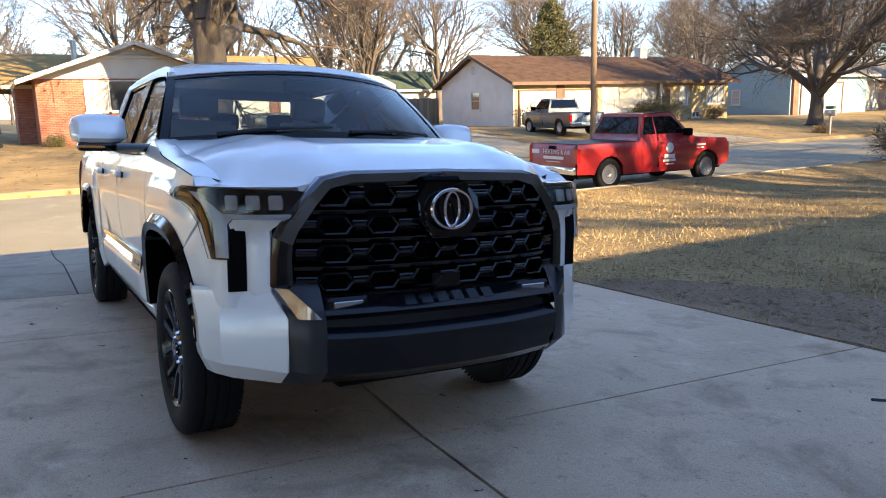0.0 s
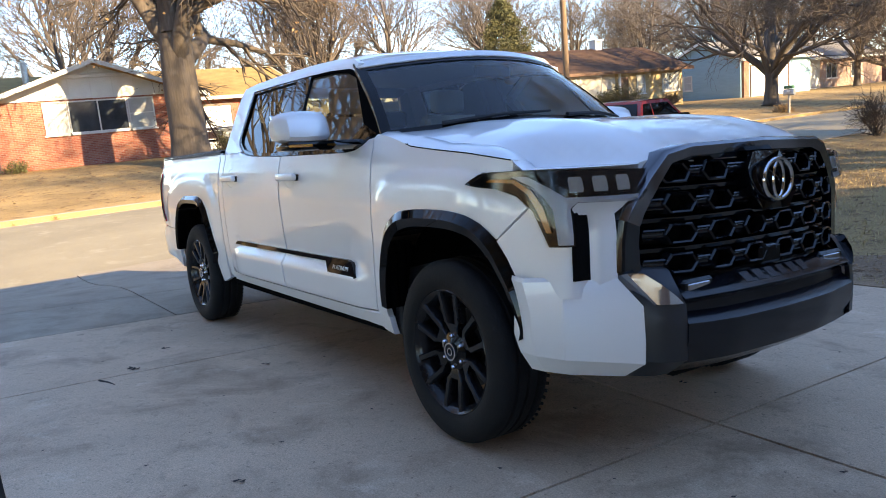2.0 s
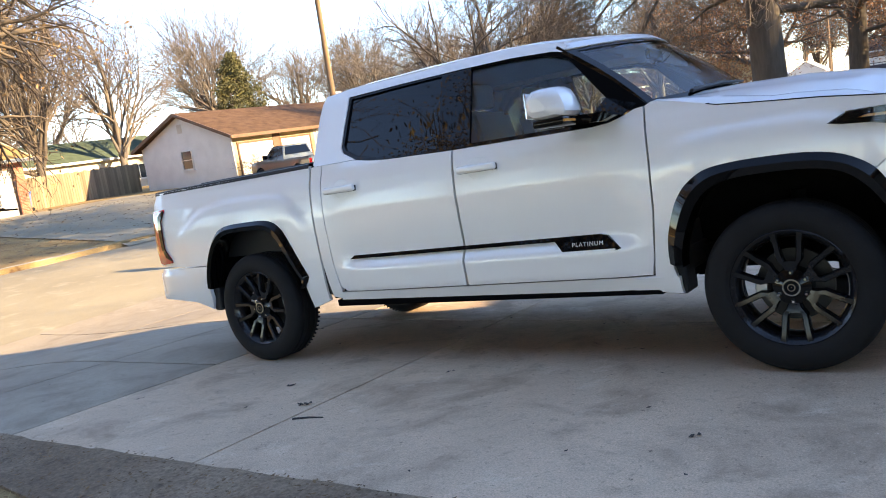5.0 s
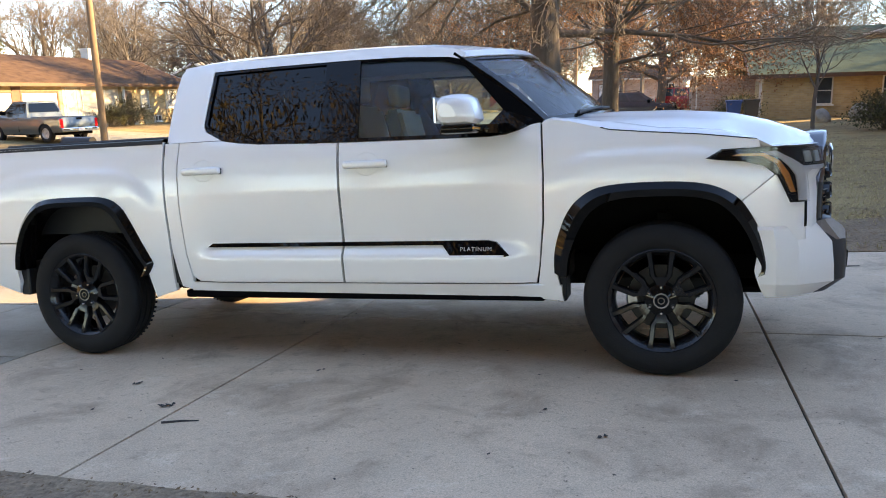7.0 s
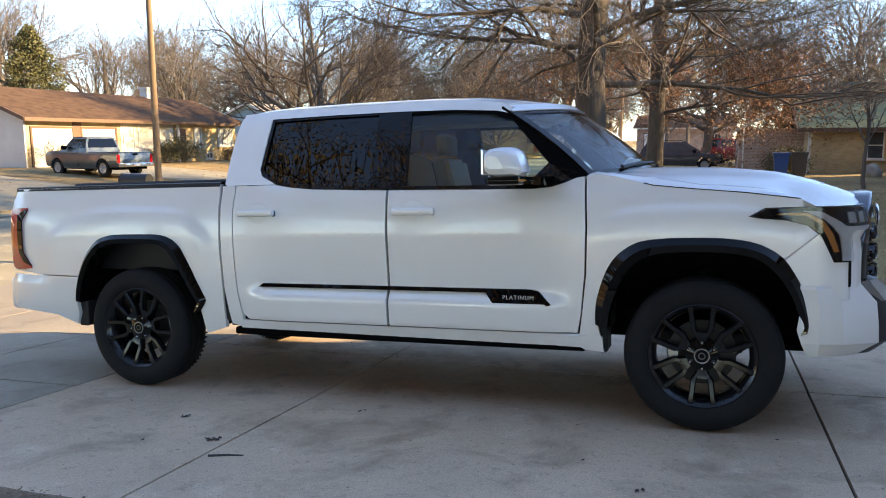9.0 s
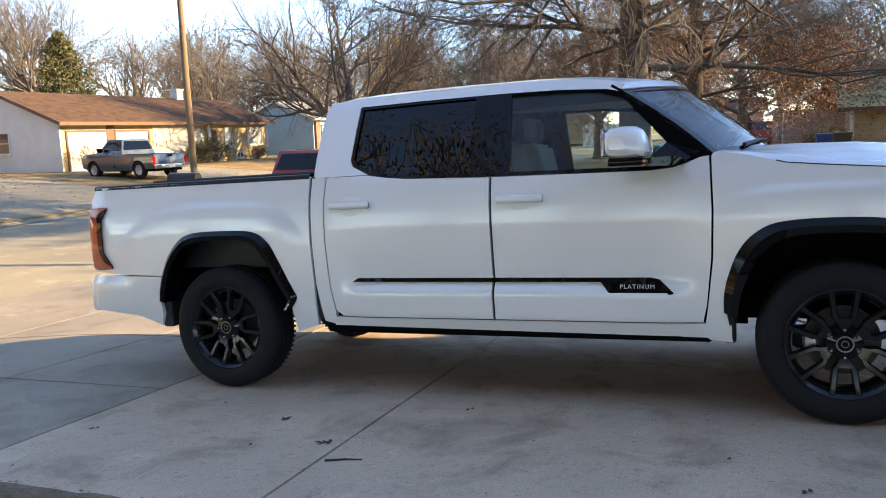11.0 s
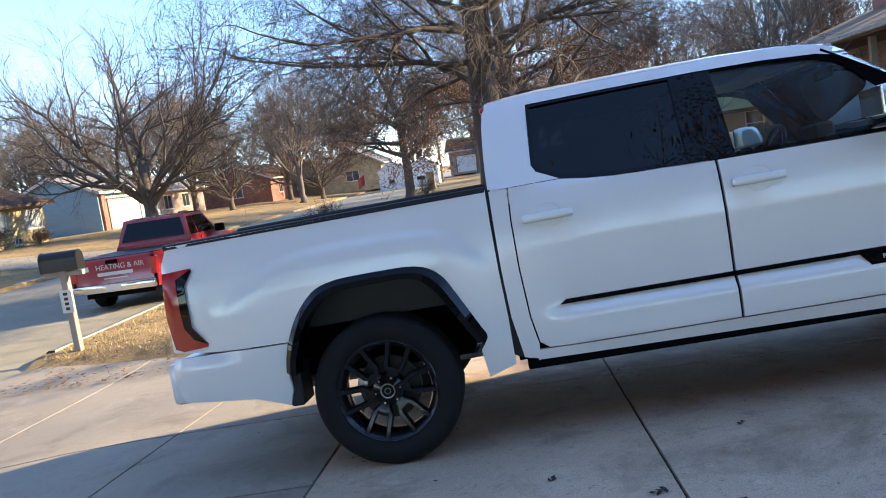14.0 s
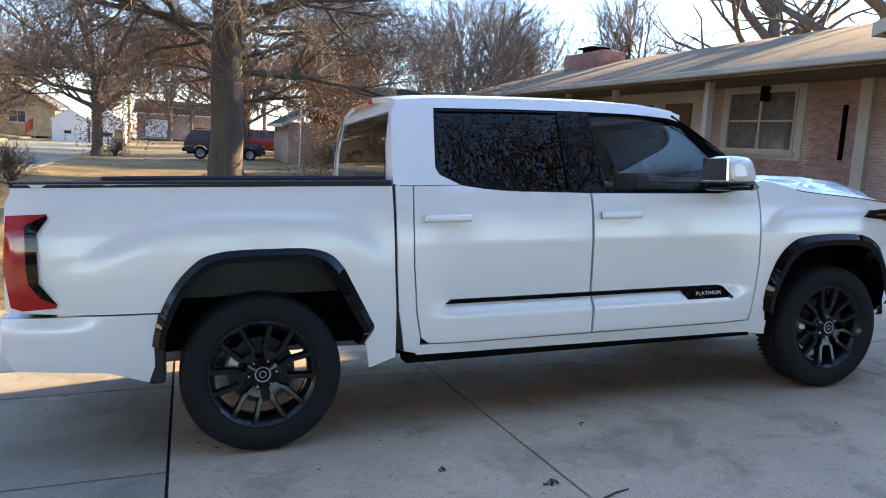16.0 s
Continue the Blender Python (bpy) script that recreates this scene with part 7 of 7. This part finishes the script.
def vehicle(name, m, label, paint, length, width, height, axles, wheel_r, cab, belt, hood_z, tail_z, bed=None, category="car", rim=None, glass=None, bumper=None):
    """x ahead, origin on the ground amidships. cab: (rear base, rear top, front top, front base) along x."""
    v = thing(name, m, label, category)
    L, W = length / 2, width / 2
    rear, front = axles
    low = 0.34
    prof = [(-L, 0.42), (rear - wheel_r * 1.22, 0.40)] + arch(rear, wheel_r * 1.2) + [(rear + wheel_r * 1.22, low), (front - wheel_r * 1.22, low)] + arch(front, wheel_r * 1.2) + [(front + wheel_r * 1.22, 0.36), (L - 0.06, 0.42), (L, 0.62), (L - 0.02, hood_z - 0.16), (L - 0.14, hood_z - 0.05), (cab[3] + 0.1, hood_z + 0.03), (cab[3], belt), (cab[0], belt), (cab[0] - 0.02, tail_z), (-L + 0.03, tail_z), (-L, tail_z - 0.05)]

    def place(x, z, t):
        w = 1 - 0.06 * ease(belt - 0.25, belt + 0.05, z) - 0.07 * ease(L - 0.5, L, x) - 0.05 * ease(low + 0.25, low, z)
        return (x, t * w, z)

    bm = bmesh.new()
    for s in (-1, 1):
        sheet(bm, prof, lambda x, z: place(x, z, s * W), 0.25, (0, -s * 0.1, 0), 0.12)
    top = [p for p in prof[prof.index((L - 0.06, 0.42)):]] + [(-L, 0.42)]
    strip(bm, [[place(x, z, t * W) for t in (-1, -0.97, -0.5, 0, 0.5, 0.97, 1)] for x, z in top])
    part("body", bm, paint, v)
    part("chassis", box(-L + 0.15, L - 0.2, -W * 0.8, W * 0.8, 0.30, 0.52), UNDER, v)
    # glasshouse
    ch = []
    for s in (-1, 1):
        ch.append([(cab[0], s * W * 0.93, belt), (cab[1], s * W * 0.78, height - 0.03), (cab[2], s * W * 0.78, height - 0.03), (cab[3], s * W * 0.91, belt)])
    bm = bmesh.new()
    for c in ch:
        bm.faces.new([bm.verts.new(p) for p in c])
    a, b = ch
    rows = [[a[0], b[0]], [a[1], b[1]], [(cab[1] * 0.5 + cab[2] * 0.5, a[1][1], height), (cab[1] * 0.5 + cab[2] * 0.5, b[1][1], height)], [a[2], b[2]], [a[3], b[3]]]
    strip(bm, rows)
    part("cab", bm, paint, v)

    def quad(nm, pts, mm, off):
        o = Vector(off)
        q = [Vector(p) + o for p in pts]
        bmq = bmesh.new()
        f = [bmq.verts.new(p) for p in q]
        g = [bmq.verts.new(p - o * 2) for p in q]
        bmq.faces.new(f)
        for k in range(len(q)):
            bmq.faces.new((f[k], g[k], g[(k + 1) % len(q)], f[(k + 1) % len(q)]))
        return part(nm, bmq, mm, v)

    gl = glass or PANE
    for s in (-1, 1):
        def sp(fx, fz):
            x0, x1 = cab[0] + (cab[1] - cab[0]) * fz, cab[3] + (cab[2] - cab[3]) * fz
            y = W * (0.92 + (0.78 - 0.92) * fz)
            return (x0 + (x1 - x0) * fx, s * y, belt + (height - 0.03 - belt) * fz)
        spans = ((0.06, 0.30), (0.33, 0.93)) if bed else ((0.05, 0.27), (0.30, 0.58), (0.61, 0.93))
        for f0, f1 in spans:
            quad("side_window", [sp(f0, 0.12), sp(f1, 0.12), sp(min(f1, 0.9), 0.86), sp(f0 + 0.01, 0.86)], gl, (0, s * 0.012, 0.003))
        # black strips laid on the closed body side stand for the gaps' shade
        for fx in ((0.315,) if bed else (0.285, 0.595)):
            xg = sp(fx, 0)[0]
            quad("door_gap", [(xg, s * W * 0.985, low + 0.12), (xg + 0.012, s * W * 0.985, low + 0.12), (xg + 0.012, s * W * 0.935, belt), (xg, s * W * 0.935, belt)], UNDER, (0, s * 0.03, 0))
        xg = sp(0.96, 0)[0]
        for fx in ((0.36,) if bed else (0.33, 0.63)):
            xh = sp(fx, 0)[0]
            part("door_handle", box(xh, xh + 0.16, min(s * W * 0.97, s * (W + 0.02)), max(s * W * 0.97, s * (W + 0.02)), belt - 0.16, belt - 0.125, 0.01), paint, v)
        part("mirror", box(cab[3] - 0.42, cab[3] - 0.25, min(s * (W - 0.02), s * (W + 0.2)), max(s * (W - 0.02), s * (W + 0.2)), belt, belt + 0.19, 0.04, 2), UNDER, v)
        part("headlight", box(L - 0.30, L - 0.02, min(s * W * 0.62, s * W * 0.93), max(s * W * 0.62, s * W * 0.93), hood_z - 0.28, hood_z - 0.10, 0.03, 2), LAMP_GREY, v)
        part("tail_lamp", box(-L - 0.015, -L + 0.09, min(s * W * 0.84, s * W * 1.005), max(s * W * 0.84, s * W * 1.005), tail_z - 0.45, tail_z - 0.08, 0.02), RED_LENS, v)
        for x in axles:
            small_wheel(v, x, s * (W - 0.13), wheel_r, 0.24, rim or STEEL)
    quad("windscreen", [(cab[3] - 0.02, -W * 0.82, belt + 0.06), (cab[3] - 0.02, W * 0.82, belt + 0.06), (cab[2] + 0.03, W * 0.70, height - 0.09), (cab[2] + 0.03, -W * 0.70, height - 0.09)], gl, (0.02, 0, 0.012))
    quad("rear_window", [(cab[0] + 0.01, -W * 0.80, belt + 0.10), (cab[0] + 0.01, W * 0.80, belt + 0.10), (cab[1] - 0.005, W * 0.68, height - 0.10), (cab[1] - 0.005, -W * 0.68, height - 0.10)], gl, (-0.02, 0, 0.006))
    part("front_bumper", box(L - 0.12, L + 0.05, -W * 0.9, W * 0.9, 0.42, 0.62, 0.04, 2), bumper or UNDER, v)
    part("grille", box(L - 0.05, L + 0.02, -W * 0.6, W * 0.6, 0.66, hood_z - 0.14, 0.02), UNDER, v)
    part("rear_bumper", box(-L - 0.10, -L + 0.1, -W * 0.95, W * 0.95, 0.42, 0.60, 0.03, 2), bumper or UNDER, v)
    part("number_plate", box(-L - 0.115, -L - 0.095, -0.16, 0.16, 0.46, 0.58), LETTER, v)
    if bed:
        bmb = boxm(bmesh.new(), -L + 0.08, cab[0] - 0.06, -W * 0.80, W * 0.80, tail_z - 0.01, tail_z + 0.012)
        part("bed_cover", bmb, bed, v)
        part("tailgate_handle", box(-L - 0.03, -L, -0.13, 0.13, tail_z - 0.12, tail_z - 0.04, 0.01), UNDER, v)
    else:
        for s in (-1, 1):
            part("roof_rail", tube(bmesh.new(), [(cab[1] + 0.1, s * W * 0.68, height), (cab[1] + 0.3, s * W * 0.68, height + 0.06), (cab[2] - 0.3, s * W * 0.68, height + 0.06), (cab[2] - 0.1, s * W * 0.68, height - 0.01)], 0.018, 6), UNDER, v)
    return v


CAR_RED = mat("red_car_paint", (0.36, 0.012, 0.018), 0.3, 0, 0.04, 2, 0, 300, 1.0, 0.01)
CAR_GREY = mat("blue_grey_car_paint", (0.032, 0.055, 0.070), 0.32, 0.25, 0.06, 2, 0, 300, 0.9, 0.02)
CAR_DARK = mat("dark_car_paint", (0.03, 0.032, 0.045), 0.3, 0.2, 0.05, 2, 0, 300, 0.9, 0.02)
RIM_PALE = mat("pale_steel_rim", (0.36, 0.36, 0.37), 0.35, 0.6)
red_pickup = vehicle("work_pickup", pose(-11.10, 12.55, -0.55, 0, 0, 90), "bright red work pickup with white lettering parked at the kerb", CAR_RED, 5.2, 1.88, 1.80, (-1.60, 1.70), 0.38, (-0.62, -0.42, 0.55, 1.20), 1.20, 1.13, 1.12, BLACK_PLASTIC, "pickup truck", RIM_PALE, GLOSS_BLACK, CHROME)
# tailgate lettering; the firm's name and number stay bars
tg = Matrix(((0, 0, -1), (-1, 0, 0), (0, 1, 0))).to_4x4()
lettering("lettering", "HEATING & AIR", 0.15, Matrix.Translation((-2.615, -0.16, 0.93)) @ tg, PAINT_WHITE, red_pickup, 0.002)
for y0, y1, z0, z1 in ((0.52, 0.80, 0.885, 0.985), (-0.42, 0.34, 0.76, 0.83), (-0.30, 0.22, 0.69, 0.71)):
    part("letter_bar", box(-2.622, -2.605, y0, y1, z0, z1), PAINT_WHITE, red_pickup)
for x0, x1, z0, z1 in ((1.30, 1.62, 0.93, 0.97), (1.30, 1.56, 0.86, 0.89), (0.12, 0.55, 0.58, 0.64), (0.16, 0.52, 0.66, 0.76), (0.20, 0.48, 0.50, 0.53)):
    part("letter_bar", box(x0, x1, -0.955, -0.935, z0, z1), PAINT_WHITE, red_pickup)
bm = bmesh.new()
prism(bm, [(0.34 + 0.13 * math.cos(a), 0.92 + 0.13 * math.sin(a)) for a in [k * math.pi / 12 for k in range(24)]], lambda x, z, t: (x, t, z), -0.955, -0.935)
part("door_emblem", bm, PAINT_WHITE, red_pickup)
vehicle("regular_cab_pickup", pose(-26.55, 22.45, ground_z(-26.55, 22.45), 0, 0, 171), "blue-grey pickup with silver wheels on the drive opposite", CAR_GREY, 5.0, 1.86, 1.74, (-1.50, 1.62), 0.37, (-0.42, -0.30, 0.62, 1.25), 1.16, 1.10, 1.05, BLACK_PLASTIC, "pickup truck", RIM_PALE, GLOSS_BLACK, CHROME)
vehicle("suv", pose(-1.95, 42.0, ground_z(-1.95, 42) + 0.02, 0, 0, 0), "dark blue sport utility car parked down the lawn", CAR_DARK, 4.5, 1.85, 1.68, (-1.35, 1.4), 0.36, (-2.2, -1.85, 0.35, 1.15), 1.05, 1.02, 1.05, None, "car", RIM_PALE)
vehicle("suv", pose(1.6, 49.0, ground_z(1.6, 49) + 0.02, 0, 0, -8), "red sport utility car parked by the neighbour", CAR_RED, 4.8, 1.85, 1.72, (-1.35, 1.4), 0.36, (-2.2, -1.85, 0.35, 1.15), 1.08, 1.04, 1.06, None, "car", RIM_PALE)
vehicle("suv", pose(2.2, 55.0, ground_z(2.2, 55) + 0.02, 0, 0, -4), "silver car parked behind the red one", mat("silver_paint", (0.55, 0.55, 0.56), 0.3, 0.5), 4.7, 1.82, 1.55, (-1.35, 1.4), 0.34, (-1.9, -1.3, 0.25, 1.1), 0.98, 0.96, 1.0, None, "car", RIM_PALE)

# ---- street furniture and small things ----
WOOD_POLE = mat("pole_wood", (0.24, 0.155, 0.095), 0.9, 0, 0.25, 3, 0.6, 25, stretch=(1, 1, 0.1))
FENCE_WOOD = mat("fence_wood", (0.26, 0.185, 0.12), 0.9, 0, 0.25, 2, 0.5, 25, stretch=(1, 1, 0.2), per_piece=0.25)
BIN_BLUE = mat("blue_plastic", (0.03, 0.10, 0.30), 0.45)
BIN_BROWN = mat("brown_plastic", (0.09, 0.07, 0.055), 0.5)
MAIL_BLACK = mat("mailbox_black", (0.02, 0.02, 0.022), 0.35, 0.3)
POST_WOOD = mat("weathered_post", (0.34, 0.30, 0.26), 0.9, 0, 0.25, 4, 0.5, 25, stretch=(1, 1, 0.2))


def pole(x, y, h, r, label, arm=True, lean=0.0):
    p = thing("utility_pole", pose(x, y, ground_z(x, y) - 0.2), label, "utility pole")
    part("shaft", tube(bmesh.new(), [(0, 0, 0), (lean * 0.5, 0, h / 2), (lean, 0, h)], [r, r * 0.9, r * 0.72], 12), WOOD_POLE, p)
    if arm:
        part("crossarm", box(lean - 0.06, lean + 0.06, -1.2, 1.2, h - 0.8, h - 0.66), WOOD_POLE, p)
        for y_ in (-1.05, -0.5, 0.5, 1.05):
            part("insulator", tube(bmesh.new(), [(lean, y_, h - 0.66), (lean, y_, h - 0.5)], [0.04, 0.03], 8), STEEL, p)
    return p


pole(-20.8, 19.6, 10.0, 0.135, "tall brown wooden utility pole on the lawn opposite")
p = pole(-58, 22, 9.0, 0.15, "wooden utility pole with a grey transformer")
part("transformer", tube(bmesh.new(), [(0.35, 0, 7.2), (0.35, 0, 8.1)], 0.26, 12), STEEL, p)
pole(-9.5, 78, 8.5, 0.14, "wooden utility pole by the sheds", False)


def mailbox(x, y, rz, label, post, shell, green=False):
    m = thing("mailbox", pose(x, y, ground_z(x, y) - 0.05, 0, 0, rz), label, "mailbox")
    part("post", box(-0.05, 0.05, -0.05, 0.05, 0, 1.05, 0.008), post, m)
    part("arm", box(-0.30, 0.30, -0.04, 0.04, 0.96, 1.02, 0.006), post, m)
    prof = [(-0.10, 1.03), (0.10, 1.03), (0.10, 1.17)] + [(0.10 * math.cos(a), 1.17 + 0.10 * math.sin(a)) for a in np.linspace(0.2, math.pi - 0.2, 7)] + [(-0.10, 1.17)]
    b = part("shell", prism(bmesh.new(), prof, lambda u, v, t: (t, u, v), -0.28, 0.28), shell, m)
    part("front_door", prism(bmesh.new(), [(u * 1.06, 1.03 + (v - 1.03) * 1.03) for u, v in prof], lambda u, v, t: (t, u, v), 0.28, 0.295), shell, b)
    part("flag", box(-0.05, 0.10, -0.115, -0.105, 1.12, 1.22), LETTER, b)
    return m


m = mailbox(-9.42, 5.55, 180, "black mailbox on a weathered wooden post by the kerb", POST_WOOD, MAIL_BLACK)
m.scale = (1, 1, 1.2)
part("number_plaque", box(-0.09, 0.09, 0.062, 0.075, 0.52, 0.80, 0.01), PAINT_WHITE, m)
for k in range(4):
    part("digit_bar", box(-0.03, 0.03, 0.074, 0.080, 0.555 + k * 0.06, 0.59 + k * 0.06), MAIL_BLACK, m)
m = mailbox(-20.0, 34.2, 0, "grey mailbox with a green tube on a wooden post opposite", POST_WOOD, STEEL)
part("paper_tube", box(-0.25, 0.25, -0.12, 0.12, 1.29, 1.45, 0.03), mat("green_plastic", (0.03, 0.12, 0.06), 0.5), m)
mailbox(-9.4, 55, 180, "dark mailbox far down the street", POST_WOOD, MAIL_BLACK)
b = thing("mailbox_pillar", pose(-8.8, 57, ground_z(-8.8, 57)), "tan brick mailbox pillar down the street", "mailbox")
part("pillar", box(-0.3, 0.3, -0.3, 0.3, -0.1, 1.4), BRICK_TAN, b)
part("cap", box(-0.35, 0.35, -0.35, 0.35, 1.4, 1.48, 0.02), KERB, b)


def bin_(x, y, m, label, h=1.05):
    o = thing("wheelie_bin", pose(x, y, ground_z(x, y) - 0.01), label, "rubbish bin")
    bm = bmesh.new()
    strip(bm, [[(sx * w, sy * w, z) for sx, sy in ((-1, -1), (1, -1), (1, 1), (-1, 1), (-1, -1))] for w, z in ((0.22, 0.05), (0.29, h - 0.1), (0.31, h - 0.1), (0.31, h - 0.05))])
    part("body", bm, m, o)
    part("lid", box(-0.33, 0.33, -0.33, 0.33, h - 0.05, h + 0.02, 0.02, 2), m, o)
    for s in (-1, 1):
        part("bin_wheel", tube(bmesh.new(), [(s * 0.2, 0.27, 0.1), (s * 0.26, 0.27, 0.1)], 0.1, 12), RUBBER, o)
    return o


bin_(2.62, 30.0, BIN_BLUE, "blue wheeled bin by the neighbour's house")
bin_(3.32, 30.0, BIN_BROWN, "brown wheeled bin by the neighbour's house")
bin_(-41.0, 16.4, BIN_BLUE, "blue wheeled bin before the wooden fence")
bin_(-34.5, -2.0, MAIL_BLACK, "black bin beside the brick house", 0.9)

# wooden fence
f = thing("fence", pose(0, 0, 0), "weathered brown board fence beside the brick house", "fence")
for k in range(58):
    y = 15.6 + k * 0.15
    h = 1.75 + 0.03 * math.sin(k * 1.7)
    link("board", box(-42.03, -42.0, y, y + 0.14, 0.25, 0.3 + h), FENCE_WOOD, f)
for z in (0.7, 1.7):
    part("rail", box(-42.1, -42.03, 15.6, 24.3, z, z + 0.09), FENCE_WOOD, f)
f = thing("fence", pose(0, 0, 0), "low wire fence with posts behind the brick house", "fence")
for k in range(9):
    part("post", tube(bmesh.new(), [(-44, -2 - k * 2.2, 0.2), (-44, -2 - k * 2.2, 1.5)], 0.035, 6), FENCE_WOOD, f)
for z in (0.6, 1.0, 1.4):
    part("rail", tube(bmesh.new(), [(-44, -2, z), (-44, -20, z)], 0.02, 5), FENCE_WOOD, f)

# low trailer before the garage
GREY_METAL = mat("grey_sheet_metal", (0.25, 0.26, 0.27), 0.5, 0.4, 0.15, 4, 0.2, 40)
t = thing("trailer", pose(-33.2, 9.9, ground_z(-33.2, 9.9) + 0.02), "grey folded camping trailer before the garage doors", "trailer")
part("tub", box(-0.9, 0.9, -1.25, 1.2, 0.62, 0.98, 0.04), GREY_METAL, t)
part("lid", box(-0.95, 0.95, -1.3, 1.25, 1.0, 1.14, 0.04), GREY_METAL, t)
for k in range(4):
    part("rib", box(0.91, 0.94, -1.15 + k * 0.7, -1.1 + k * 0.7, 0.64, 0.97), DARK_METAL, t)
part("frame", box(-0.8, 0.8, -1.3, 1.3, 0.48, 0.58), UNDER, t)
part("drawbar", tube(bmesh.new(), [(0, 1.2, 0.5), (0, 2.2, 0.42)], 0.05, 6), UNDER, t)
for s in (-1, 1):
    small_wheel(t, 0.0, s * 0.8, 0.3, 0.18, STEEL)
    part("fender", box(-0.4, 0.4, min(s * 0.88, s * 1.02), max(s * 0.88, s * 1.02), 0.58, 0.66, 0.02), UNDER, t)

# flag and its staff by the far lawn
o = thing("flag_pole", pose(-17.3, 74, ground_z(-17.3, 74)), "small flag on a thin staff down the street", "flag")
part("staff", tube(bmesh.new(), [(0, 0, 0), (0, 0, 2.2)], 0.03, 6), STEEL, o)
bm = strip(bmesh.new(), [[(-0.05 - 0.7 * a, 0.04 * math.sin(a * 9), 2.1 - 0.45 * a - 1.0 * b) for b in (0, 0.5, 1)] for a in np.linspace(0, 1, 7)])
part("cloth", bm, CAR_RED, o)
o = thing("sign_post", pose(1.2, 33, ground_z(1.2, 33)), "thin white marker post on the verge", "post")
part("rod", tube(bmesh.new(), [(0, 0, 0), (0, 0, 3.0)], 0.03, 6), PAINT_WHITE, o)
# stones and pots by the neighbour's wall
STONE = mat("garden_stone", (0.40, 0.36, 0.31), 0.9, 0, 0.25, 5, 0.6, 30)
for x, y, s in ((5.9, 29, 0.35), (7.4, 29.5, 0.42), (8.0, 29.2, 0.3)):
    bm = bmesh.new()
    bmesh.ops.create_icosphere(bm, subdivisions=2, radius=s)
    for v in bm.verts:
        v.co = v.co * (1 + 0.3 * noise.noise(v.co * 3)) + Vector((0, 0, s * 0.7))
    o = link("garden_stone", bm, STONE)
    o.matrix_world = pose(x, y, ground_z(x, y) - 0.05)
    tagged(o, "rough pale garden stone by the brick wall", "stone", "garden stones")
